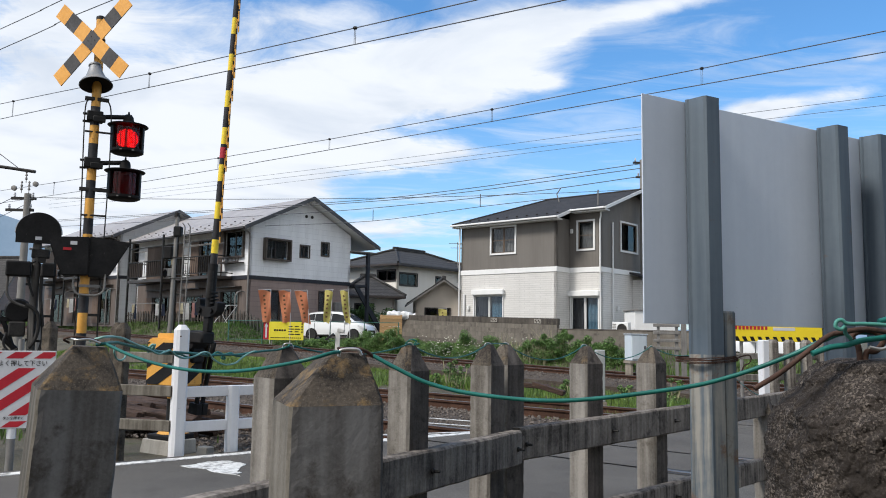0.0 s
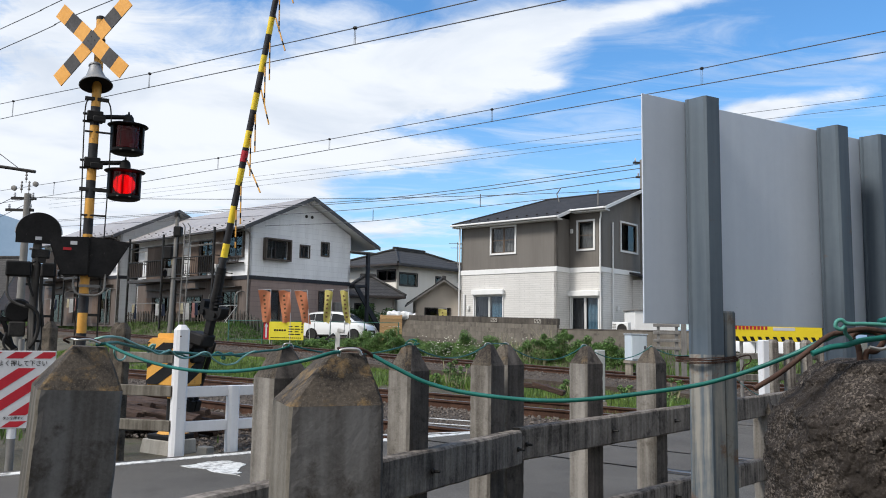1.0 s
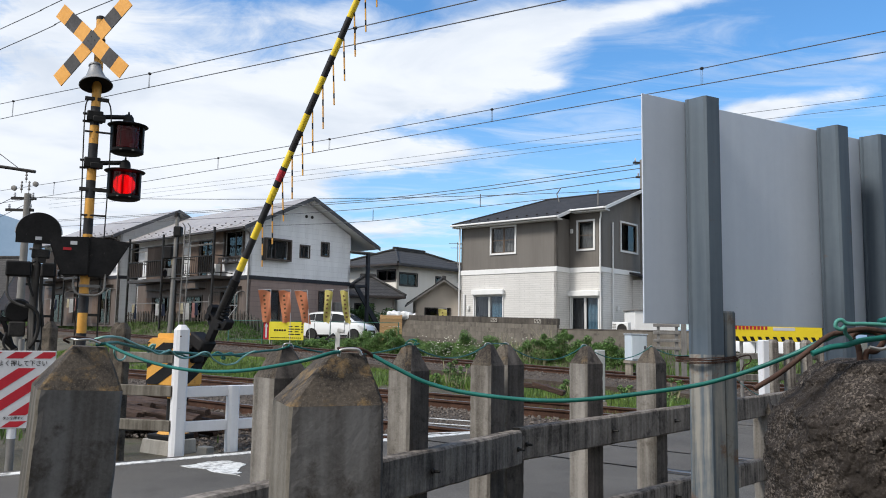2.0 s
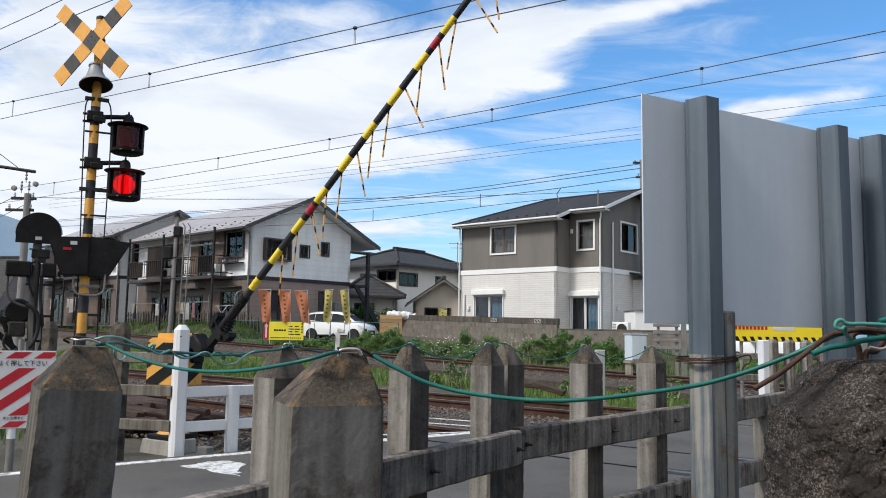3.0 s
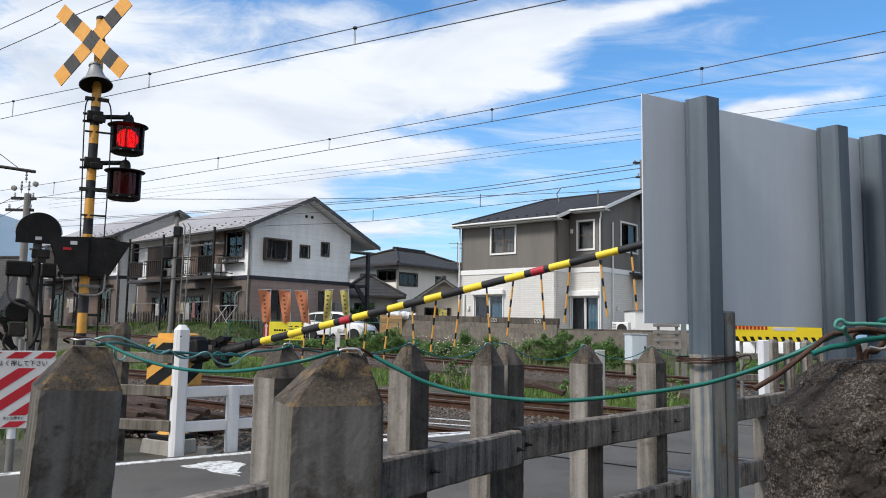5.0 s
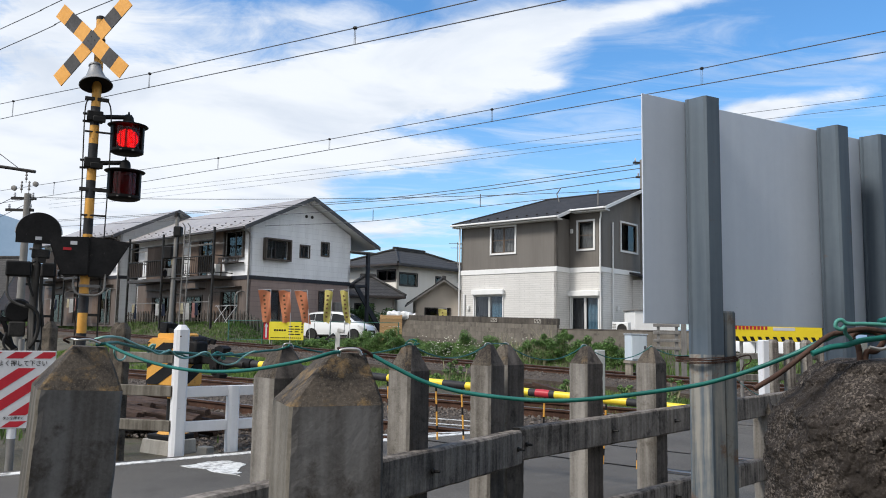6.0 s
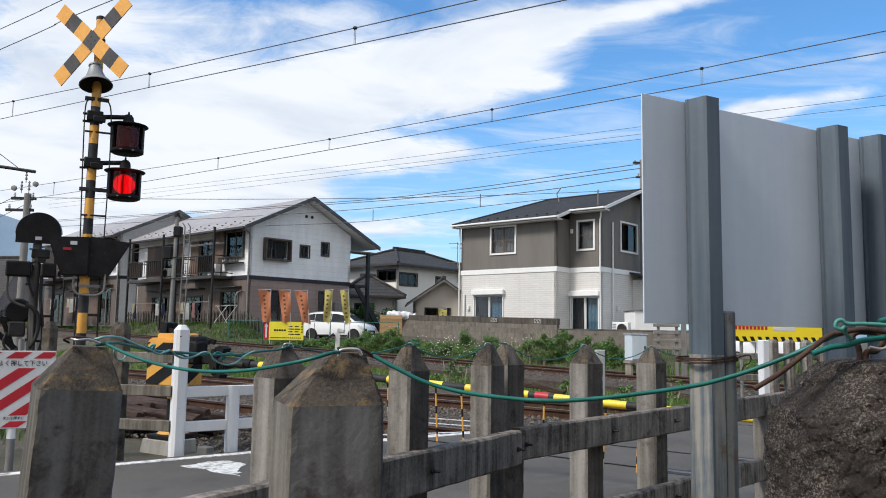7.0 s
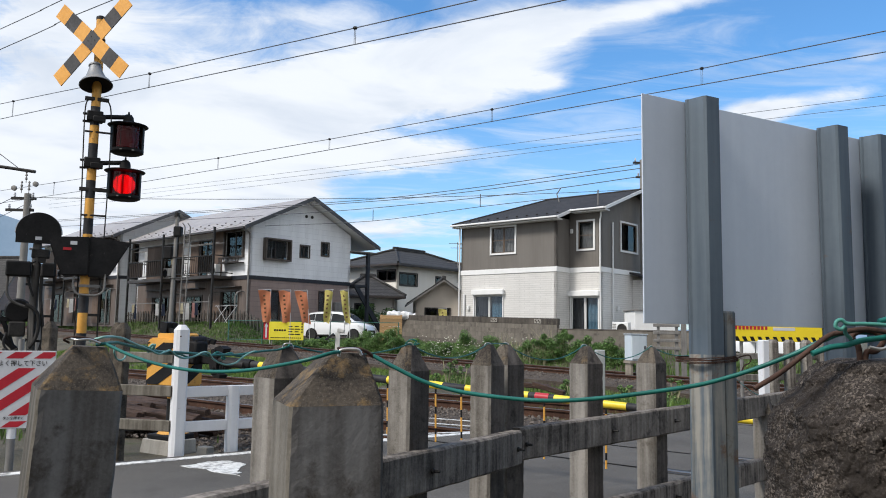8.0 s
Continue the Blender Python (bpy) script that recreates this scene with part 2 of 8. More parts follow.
PAINT = mat("road_paint", (0.50, 0.50, 0.48), (0.74, 0.74, 0.72), 0.7, 6, 60, bump=0.2, third=(0.14, 0.135, 0.13), third_amt=0.75, third_scale=16)
WHITE = mat("white_paint", (0.60, 0.605, 0.625), (0.72, 0.72, 0.735), 0.45, 5, 50, bump=0.08, streak=10, third=(0.45, 0.44, 0.42), third_amt=0.1, third_scale=22)
BALLAST = mat("ballast_ground", (0.042, 0.031, 0.023), (0.115, 0.092, 0.072), 0.95, 3, 45, bump=1.0, dist=0.03)
STONE = mat("ballast_stone", (0.048, 0.039, 0.033), (0.175, 0.150, 0.132), 0.9, 8, 60, bump=0.3, vary=0.35)
GROUND = mat("gravelly_soil", (0.060, 0.055, 0.038), (0.135, 0.118, 0.088), 0.95, 0.8, 40, bump=1.0, dist=0.03, third=(0.06, 0.075, 0.025), third_amt=0.45, third_scale=1.2)
GRASS = mat("grass_blades", (0.042, 0.080, 0.014), (0.110, 0.180, 0.042), 0.6, 0.9, 8, bump=0, vary=0.35)
LEAF = mat("bush_leaves", (0.040, 0.098, 0.020), (0.165, 0.270, 0.078), 0.55, 2.6, 9, bump=0, vary=0.5)
LAWN = mat("fresh_grass_blades", (0.065, 0.118, 0.016), (0.165, 0.250, 0.048), 0.6, 0.9, 8, bump=0, vary=0.35)
STALK = mat("dry_stalks", (0.20, 0.19, 0.10), (0.36, 0.34, 0.22), 0.8, 3, 20, bump=0)
FLOWER = mat("pale_petals", (0.55, 0.56, 0.45), (0.75, 0.75, 0.65), 0.7, 5, 20, bump=0)
RUST = mat("rusty_rail", (0.034, 0.016, 0.010), (0.098, 0.048, 0.029), 0.75, 5, 50, metal=0.3, bump=0.4)
RAILTOP = mat("worn_rail_head", (0.13, 0.10, 0.085), (0.25, 0.205, 0.175), 0.4, 6, 40, metal=0.8, bump=0.1)
POLEGREY = mat("grey_concrete_pole", (0.14, 0.134, 0.125), (0.25, 0.24, 0.225), 0.9, 4, 50, bump=0.3, streak=10)
SLEEPER = mat("sleeper_concrete", (0.16, 0.13, 0.10), (0.30, 0.26, 0.21), 0.9, 5, 50, bump=0.4)
RUSTWOOD = mat("rotten_timber", (0.018, 0.011, 0.008), (0.080, 0.048, 0.034), 0.9, 6, 50, bump=0.8, stretch=(1, 8, 8), third=(0.16, 0.125, 0.095), third_amt=0.2, third_scale=5)
WOODOLD = mat("old_timber", (0.10, 0.08, 0.065), (0.25, 0.21, 0.17), 0.9, 4, 40, bump=0.5, stretch=(1, 8, 8))
GALV = mat("painted_steel_post", (0.080, 0.103, 0.130), (0.135, 0.166, 0.195), 0.55, 5, 45, metal=0.25, bump=0.1, streak=26, third=(0.15, 0.09, 0.055), third_amt=0.06, third_scale=18, smix=0.7)
GALV_LOW = mat("weathered_steel_post", (0.105, 0.128, 0.148), (0.30, 0.285, 0.25), 0.55, 5, 45, metal=0.2, bump=0.1, streak=44, edge=(0.42, 0.58), third=(0.17, 0.095, 0.050), third_amt=0.42, third_scale=12, smix=0.72)
ALU = mat("sign_back", (0.58, 0.63, 0.71), (0.70, 0.75, 0.82), 0.5, 2.5, 30, metal=0.15, bump=0.03, streak=8, speck=0.12, speck_scale=300, speck_col=(0.45, 0.47, 0.50), third=(0.46, 0.48, 0.52), third_amt=0.05, third_scale=30)
BLACK = mat("black_enamel", (0.007, 0.007, 0.0075), (0.019, 0.018, 0.018), 0.6, 6, 40, bump=0.1, spec=0.15, third=(0.06, 0.056, 0.052), third_amt=0.04, third_scale=14)
OLDGREY = mat("dull_dark_grey_paint", (0.055, 0.051, 0.048), (0.115, 0.108, 0.100), 0.7, 6, 50, metal=0.1, bump=0.15, streak=14, spec=0.25)
DARK = mat("dark_steel", (0.014, 0.0135, 0.0135), (0.045, 0.042, 0.039), 0.6, 6, 40, metal=0.2, bump=0.15, spec=0.2)
GREY = mat("grey_paint", (0.13, 0.125, 0.12), (0.25, 0.24, 0.225), 0.65, 6, 50, metal=0.1, bump=0.1, streak=14, spec=0.25)
YELLOW = mat("faded_yellow_paint", (0.55, 0.27, 0.045), (0.70, 0.36, 0.07), 0.5, 6, 45, bump=0.1, third=(0.28, 0.13, 0.03), third_amt=0.18, third_scale=16)
AMBER = mat("bleached_orange_yellow", (0.66, 0.31, 0.055), (0.78, 0.39, 0.085), 0.55, 6, 45, bump=0.1, third=(0.46, 0.25, 0.08), third_amt=0.12, third_scale=20)
ARMY = mat("arm_yellow", (0.72, 0.52, 0.03), (0.85, 0.64, 0.05), 0.4, 6, 45, bump=0.05, third=(0.45, 0.30, 0.03), third_amt=0.1, third_scale=22)
CHAR = mat("charcoal_paint", (0.016, 0.016, 0.018), (0.042, 0.041, 0.043), 0.6, 6, 45, bump=0.1, spec=0.25)
RED = mat("red_tape", (0.32, 0.02, 0.03), (0.50, 0.035, 0.05), 0.45, 6, 40, bump=0.05)
SIGNRED = mat("sign_red", (0.35, 0.014, 0.026), (0.43, 0.024, 0.036), 0.4, 3, 30, bump=0.02)
SIGNWHITE = mat("sign_white", (0.50, 0.505, 0.525), (0.57, 0.575, 0.59), 0.4, 3, 30, bump=0.02)
TEAL = mat("green_plastic_cord", (0.007, 0.088, 0.070), (0.018, 0.160, 0.132), 0.4, 12, 60, bump=0.1, third=(0.06, 0.22, 0.19), third_amt=0.15, third_scale=22)
PALECORD = mat("faded_cord", (0.11, 0.29, 0.25), (0.25, 0.44, 0.39), 0.5, 12, 60, bump=0.1)
WIRE_RUST = mat("rusty_wire", (0.034, 0.019, 0.015), (0.105, 0.058, 0.042), 0.85, 20, 120, metal=0.2, bump=0.6)
BARE = mat("bare_wire", (0.45, 0.43, 0.40), (0.65, 0.63, 0.60), 0.35, 20, 80, metal=0.8, bump=0.1)
LINE = mat("overhead_wire", (0.07, 0.075, 0.08), (0.11, 0.11, 0.115), 0.6, 5, 30, bump=0)

# ---- builders ----


def thing(name, label, category, at=None, group="", kind=""):
    ob = new(name)
    ob.empty_display_size = 0.1
    if at is not None:
        ob.matrix_basis = at
    return tagged(ob, label, category, group, kind)


def mesh(name, bm, material, smooth=False):
    me = bpy.data.meshes.new(name)
    bmesh.ops.recalc_face_normals(bm, faces=bm.faces)
    bm.to_mesh(me)
    bm.free()
    for mm in (material if isinstance(material, (list, tuple)) else [material]):
        me.materials.append(mm)
    if smooth:
        me.polygons.foreach_set("use_smooth", [True] * len(me.polygons))
        me.set_sharp_from_angle(angle=radians(40))
    return me


def part(name, bm, material, parent, label="", at=None, smooth=False, kind=""):
    ob = new(name, bm if isinstance(bm, bpy.types.Mesh) else mesh(name, bm, material, smooth))
    if parent is not None:
        ob.parent = parent
    if at is not None:
        ob.matrix_basis = at
    return tagged(ob, label, "", "", kind)


def box(bm, x0, x1, y0, y1, z0, z1, m=None, bevel=0.0, mi=0):
    r = bmesh.ops.create_cube(bm, size=1.0)
    vs = r["verts"]
    for v in vs:
        v.co = Vector((x0 + (v.co.x + 0.5) * (x1 - x0), y0 + (v.co.y + 0.5) * (y1 - y0), z0 + (v.co.z + 0.5) * (z1 - z0)))
    fs = {f for v in vs for f in v.link_faces}
    for f in fs:
        f.material_index = mi
    if bevel:
        es = {e for v in vs for e in v.link_edges}
        out = bmesh.ops.bevel(bm, geom=list(es), offset=bevel, segments=1, affect="EDGES")
        vs = list({v for f in out["faces"] for v in f.verts} | {v for v in vs if v.is_valid})
    if m is not None:
        bmesh.ops.transform(bm, matrix=m, verts=[v for v in vs if v.is_valid])
    return bm


def prism(bm, poly, h0, h1, m=None, mi=0):
    """A polygon in x, y drawn from z = h0 to h1."""
    a = [bm.verts.new((x, y, h0)) for x, y in poly]
    b = [bm.verts.new((x, y, h1)) for x, y in poly]
    fs = [bm.faces.new(a[::-1]), bm.faces.new(b)]
    for i in range(len(poly)):
        j = (i + 1) % len(poly)
        fs.append(bm.faces.new((a[i], a[j], b[j], b[i])))
    for f in fs:
        f.material_index = mi
    if m is not None:
        bmesh.ops.transform(bm, matrix=m, verts=a + b)
    return bm


def loft(bm, rings, close=True, mi=0):
    rows = [[bm.verts.new(p) for p in ring] for ring in rings]
    n = len(rows[0])
    for r0, r1 in zip(rows, rows[1:]):
        for i in range(n):
            bm.faces.new((r0[i], r0[(i + 1) % n], r1[(i + 1) % n], r1[i])).material_index = mi
    if close:
        bm.faces.new(rows[0][::-1]).material_index = mi
        bm.faces.new(rows[-1]).material_index = mi
    return bm


def lathe(bm, profile, n=20, m=None, mi=0, close=True):
    """profile: (radius, height) pairs, turned about z."""
    m = m or Matrix()
    rings = [[m @ Vector((r * math.cos(2 * math.pi * k / n), r * math.sin(2 * math.pi * k / n), z)) for k in range(n)] for r, z in profile]
    return loft(bm, rings, close, mi)


def tube(bm, pts, r, n=8, mi=0, r1=None):
    pts = [Vector(p) for p in pts]
    rings = []
    up = Vector((0.13, 0.21, 0.97)).normalized()
    for i, p in enumerate(pts):
        d = (pts[min(i + 1, len(pts) - 1)] - pts[max(i - 1, 0)]).normalized()
        a = d.cross(up)
        if a.length < 0.05:
            a = d.cross(Vector((1, 0, 0)))
        a.normalize()
        b = d.cross(a)
        rr = r if r1 is None else r + (r1 - r) * i / (len(pts) - 1)
        rings.append([p + (a * math.cos(2 * math.pi * k / n) + b * math.sin(2 * math.pi * k / n)) * rr for k in range(n)])
    return loft(bm, rings, True, mi)


def smooth_path(pts, steps=6):
    """A Catmull-Rom line through the points."""
    p = [Vector(q) for q in pts]
    p = [p[0] * 2 - p[1]] + p + [p[-1] * 2 - p[-2]]
    out = []
    for i in range(1, len(p) - 2):
        for k in range(steps):
            t = k / steps
            out.append(0.5 * (2 * p[i] + (p[i + 1] - p[i - 1]) * t + (2 * p[i - 1] - 5 * p[i] + 4 * p[i + 1] - p[i + 2]) * t * t
                              + (3 * p[i] - p[i - 1] - 3 * p[i + 1] + p[i + 2]) * t ** 3))
    return out + [p[-2]]


def hang(a, b, sag, n=14):
    a, b = Vector(a), Vector(b)
    return [a.lerp(b, k / n) - Vector((0, 0, sag * 4 * (k / n) * (1 - k / n))) for k in range(n + 1)]


def B():
    return bmesh.new()


TRACK = pose(0, 0, 0, 0, 0, -39)      # x along the two near tracks, y across them
FAR = pose(5.35, 18.0, 0.18, 0, 1.06, -46.6)      # the far track, which climbs slightly
ROAD_AZ = 39.0
ROAD = pose(0, 0, 0, 0, 0, ROAD_AZ)      # x along the road, y across it; the road lies between y = 2.3 and 6.69

# ---- ground ----


def ground_height(x, y):
    """Flat by the road, rising with the far track and up to the gardens behind it."""
    q = FAR.inverted() @ Vector((x, y, 0))
    line = min(max(0.06 - q.x * 0.0184, -0.1), 0.75)
    a = min(max((q.y + 6.5) / 4.0, 0), 1)
    b = min(max((q.y - 2.2) / 2.6, 0), 1)
    z = -0.12 + (line - 0.06) * a * a * (3 - 2 * a)
    rise = min(max((-q.x - 25.2) / 3.4, 0), 1)
    back = min(max((q.y - 6.2) / 1.6, 0), 1)
    o = (TRACK.inverted() @ Vector((x, y, 0))).y
    z -= 0.06 * min(max((o - 5.0) / 0.8, 0), 1) * min(max((13.0 - o) / 0.8, 0), 1)
    high = 0.60 + (0.78 + 0.012 * min(max(-q.x - 28, 0), 25)) * rise * rise * (3 - 2 * rise) * (1 - back)
    return z + (high - z) * b * b * (3 - 2 * b)


def make_ground():
    bm = B()
    xs = [-3000, -600, -150] + [-80 + 2 * i for i in range(81)] + [150, 600, 3000]
    os_ = [-3000, -400, -60, -30, -20, -15, -12, -9, -7, -6, -5, -4, -3, -2, -1, 0, 1, 2, 2.6, 3.2, 3.8, 4.4, 5, 6, 7, 8, 10, 20, 60, 300, 1000, 3500]
    grid = []
    for s in xs:
        row = []
        for o in os_:
            p = FAR @ Vector((s, o, 0))
            row.append(bm.verts.new((p.x, p.y, ground_height(p.x, p.y))))
        grid.append(row)
    for i in range(len(xs) - 1):
        for j in range(len(os_) - 1):
            bm.faces.new((grid[i][j], grid[i + 1][j], grid[i + 1][j + 1], grid[i][j + 1]))
    tagged(part("ground", bm, GROUND, None, smooth=True), "grassy brown soil beside the railway", "ground", kind="structure")

    bm = B()
    prism(bm, [(-14, 2.35), (60, 2.35), (60, 6.85), (-14, 6.85)], -0.30, 0.0, ROAD)
    tagged(part("road", bm, ASPHALT, None), "worn grey asphalt road over the level crossing", "road", kind="structure")
    # white edge line, and the patch of worn paint
    bm = B()
    prism(bm, [(-14, 6.65), (60, 6.65), (60, 6.76), (-14, 6.76)], 0.0, 0.005, ROAD)
    tagged(part("edge_line", bm, PAINT, None), "white painted edge line of the road", "road marking", kind="structure")


make_ground()



def wall_behind():
    """Unseen wall added behind the camera; closes the place and cuts the sky fill."""
    bm = B()
    box(bm, -1.6, 15.0, -4.4, -4.1, -0.3, 6.0)
    tagged(part("wall_south", bm, RENDERED, None), "plain brown wall added unseen behind the camera to block sky light", "wall", kind="structure")


RENDERED = mat("brown_render", (0.10, 0.085, 0.072), (0.16, 0.138, 0.116), 0.9, 1.5, 40, bump=0.3, streak=3)
wall_behind()

# ---- tracks ----


def rail_profile(w=1.0):
    return [(-0.065, -0.15), (0.065, -0.15), (0.065, -0.135), (0.012, -0.12), (0.010, -0.045), (0.034, -0.032), (0.034, -0.004), (0.026, 0.0),
            (-0.026, 0.0), (-0.034, -0.004), (-0.034, -0.032), (-0.010, -0.045), (-0.012, -0.12), (-0.065, -0.135)]


def make_track(M, offset, s0, s1, label):
    tr = thing("railway_track", label, "railway track", M @ pose(0, offset, 0))
    for side in (-0.5335, 0.5335):
        bm = B()
        ring = rail_profile()
        loft(bm, [[(s, side + y, z) for y, z in ring] for s in (s0, s1)])
        bm.faces.ensure_lookup_table()
        bm.normal_update()
        for f in bm.faces:
            f.material_index = 1 if abs(f.normal.z) > 0.8 and f.calc_center_median().z > -0.01 else 0
        part("rail", bm, [RUST, RAILTOP], tr, "rusty brown steel rail with a worn bright top")
    bm = B()
    box(bm, -0.11, 0.11, -1.0, 1.0, -0.30, -0.152, bevel=0.012)
    me = mesh("sleeper", bm, SLEEPER)
    k = s0 + 0.3
    count = 0
    while k < s1 and count < 150:
        p = M @ Vector((k, offset, 0))
        q = ROAD.inverted() @ p
        if not (2.0 < q.y < 7.2):
            part("sleeper", me, None, tr, at=pose(k, 0, 0))
            count += 1
        k += 0.62
    return tr


make_track(TRACK, 6.87, -75, 16, "rusty railway track crossing the asphalt road")
make_track(TRACK, 10.85, -75, 20, "second rusty railway track crossing the asphalt road")
make_track(FAR, 0.0, -75, 14, "rusty far railway track on stone ballast")


def make_ballast():
    rnd = random.Random(3)
    for M, c, s0, s1, count, top in ((TRACK, 6.87, -22, 6, 21000, -0.138), (TRACK, 10.85, -22, 6, 17000, -0.138), (FAR, 0.0, -26, 6, 12000, -0.105)):
        bm = B()
        loft(bm, [[(s, c - 2.2, top - 0.045), (s, c - 1.5, top), (s, c + 1.5, top), (s, c + 2.2, top - 0.045), (s, c + 2.2, -0.4), (s, c - 2.2, -0.4)] for s in (-80, 30)])
        bmesh.ops.transform(bm, matrix=M, verts=bm.verts)
        tagged(part("ballast_bed", bm, BALLAST, None), "brown stone ballast bed under the rails", "ballast", kind="structure")
        verts, faces = [], []
        for i in range(count):
            s, o = rnd.uniform(s0, s1), c + rnd.triangular(-2.3, 2.3, 0) * 1.0
            p = M @ Vector((s, o, 0))
            q = ROAD.inverted() @ p
            if 2.2 < q.y < 6.95:
                continue
            r = rnd.uniform(0.014, 0.033)
            z = top - max(0, abs(o - c) - 1.5) * 0.06 + r * 0.3
            K = Matrix.Translation((p.x, p.y, p.z + z)) @ Euler((rnd.uniform(0, 6), rnd.uniform(0, 6), rnd.uniform(0, 6))).to_matrix().to_4x4()
            b = len(verts)
            for d in ((1, 0, 0), (-1, 0, 0), (0, 1, 0), (0, -1, 0), (0, 0, 1), (0, 0, -1)):
                verts.append(K @ (Vector(d) * r * rnd.uniform(0.7, 1.25)))
            faces += [(b, b + 2, b + 4), (b + 2, b + 1, b + 4), (b + 1, b + 3, b + 4), (b + 3, b, b + 4),
                      (b + 2, b, b + 5), (b + 1, b + 2, b + 5), (b + 3, b + 1, b + 5), (b, b + 3, b + 5)]
        me = bpy.data.meshes.new("ballast_stones")
        me.from_pydata(verts, [], faces)
        me.materials.append(STONE)
        tagged(new("ballast_stones", me), "loose brown and grey crushed stones", "ballast", kind="stuff")

    # loose gravel beside the crossing machine
    verts, faces = [], []
    for i in range(5200):
        s, o = rnd.uniform(-9, -0.5), rnd.uniform(2.6, 5.4)
        p = TRACK @ Vector((s, o, 0))
        if s < -6.3 and o < 4.85:
            continue
        q = ROAD.inverted() @ p
        if 2.2 < q.y < 6.95:
            continue
        r = rnd.uniform(0.014, 0.034)
        K = Matrix.Translation((p.x, p.y, ground_height(p.x, p.y) + r * 0.3)) @ Euler((rnd.uniform(0, 6), rnd.uniform(0, 6), rnd.uniform(0, 6))).to_matrix().to_4x4()
        b = len(verts)
        for d in ((1, 0, 0), (-1, 0, 0), (0, 1, 0), (0, -1, 0), (0, 0, 1), (0, 0, -1)):
            verts.append(K @ (Vector(d) * r * rnd.uniform(0.7, 1.25)))
        faces += [(b, b + 2, b + 4), (b + 2, b + 1, b + 4), (b + 1, b + 3, b + 4), (b + 3, b, b + 4),
                  (b + 2, b, b + 5), (b + 1, b + 2, b + 5), (b + 3, b + 1, b + 5), (b, b + 3, b + 5)]
    me = bpy.data.meshes.new("gravel")
    me.from_pydata(verts, [], faces)
    me.materials.append(STONE)
    tagged(new("gravel", me), "loose brown gravel beside the barrier machine", "gravel", kind="stuff")


make_ballast()

# ---- concrete fences ----
POST_TOP = 1.057


def post_bm(w=0.098, top=POST_TOP, shoulder=0.088, ridge=(0.030, 0.052), ch=0.010, foot=-0.25, flare=0.0, rnd=None, shift=0.0, cuts=4, dz=0.03, belly=0.0):
    """A square chamfered post with a crisp hipped cap, its faces slightly uneven and its arrises chipped; materials:
    shaft, cap, then shaft and cap of the -y side, where shade is put into the colour.
    """
    sh = top - shoulder
    keys = [(foot, w + flare, w + flare, ch, 0.0), (sh, w, w, ch, 0.0), (top - shoulder * 0.42, w * 0.42 + ridge[0] * 0.58 + belly, w * 0.42 + ridge[1] * 0.58 + belly, ch * 0.8, shift * 0.6), (top, ridge[0], ridge[1], 0.005, shift)]
    zs = [foot, foot + 0.3]
    while zs[-1] + dz < sh:
        zs.append(zs[-1] + dz)
    zs += [sh] + [sh + shoulder * k / 8 for k in range(1, 9)]
    rings = []
    for z in zs:
        a, b, c, off = (float(np.interp(z, [k[0] for k in keys], [k[i] for k in keys])) for i in (1, 2, 3, 4))
        a, b = a / 2, b / 2
        corners = [(-a + c, -b), (a - c, -b), (a, -b + c), (a, b - c), (a - c, b), (-a + c, b), (-a, b - c), (-a, -b + c)]
        ring = []
        for i in range(8):
            p, q = corners[i], corners[(i + 1) % 8]
            for k in range(cuts if i % 2 == 0 else 1):
                f = k / cuts
                x, y = p[0] + (q[0] - p[0]) * f, p[1] + (q[1] - p[1]) * f
                d = Vector((x, y, 0))
                if rnd is not None and d.length > 1e-4:
                    v = Vector((x, y, z))
                    e = noise.noise(v * 24 + Vector((rnd, 0, 0))) * 0.0007 + noise.noise(v * 75 + Vector((rnd, 4, 0))) * 0.0004
                    if k == 0:
                        e -= max(0.0, noise.noise(v * 40 + Vector((rnd, 9, 3))) - 0.12) * 0.0045
                    d *= 1 + e / d.length
                ring.append((d.x + off, d.y, z))
        rings.append(ring)
    bm = loft(B(), rings)
    n = 4 * cuts + 4
    # +2 picks the darker, shade-carrying materials for the -y side
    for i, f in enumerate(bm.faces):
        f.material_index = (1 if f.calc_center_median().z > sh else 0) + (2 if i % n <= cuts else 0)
    return bm


def rail_bm(length, h, th, seed):
    """A concrete fence rail along x with chipped edges."""
    bm = B()
    n = max(4, int(length / 0.05))
    rings = []
    for i in range(n + 1):
        x = length * i / n
        c = 0.007 + 0.004 * noise.noise(Vector((x * 9, seed, 0)))
        k = 0.0025 * noise.noise(Vector((x * 14, seed, 5)))
        rings.append([(x, -th / 2 + c, k), (x, th / 2 - c, k), (x, th / 2, c), (x, th / 2, h - c), (x, th / 2 - c, h + k), (x, -th / 2 + c, h + k), (x, -th / 2, h - c), (x, -th / 2, c)])
    return loft(bm, rings)


def bolt_bm():
    bm = B()
    lathe(bm, [(0.009, 0), (0.009, 0.007), (0.005, 0.008), (0.005, 0.026), (0.003, 0.028)], 8)
    return bm


BOLT = mesh("bolt", bolt_bm(), DARK)


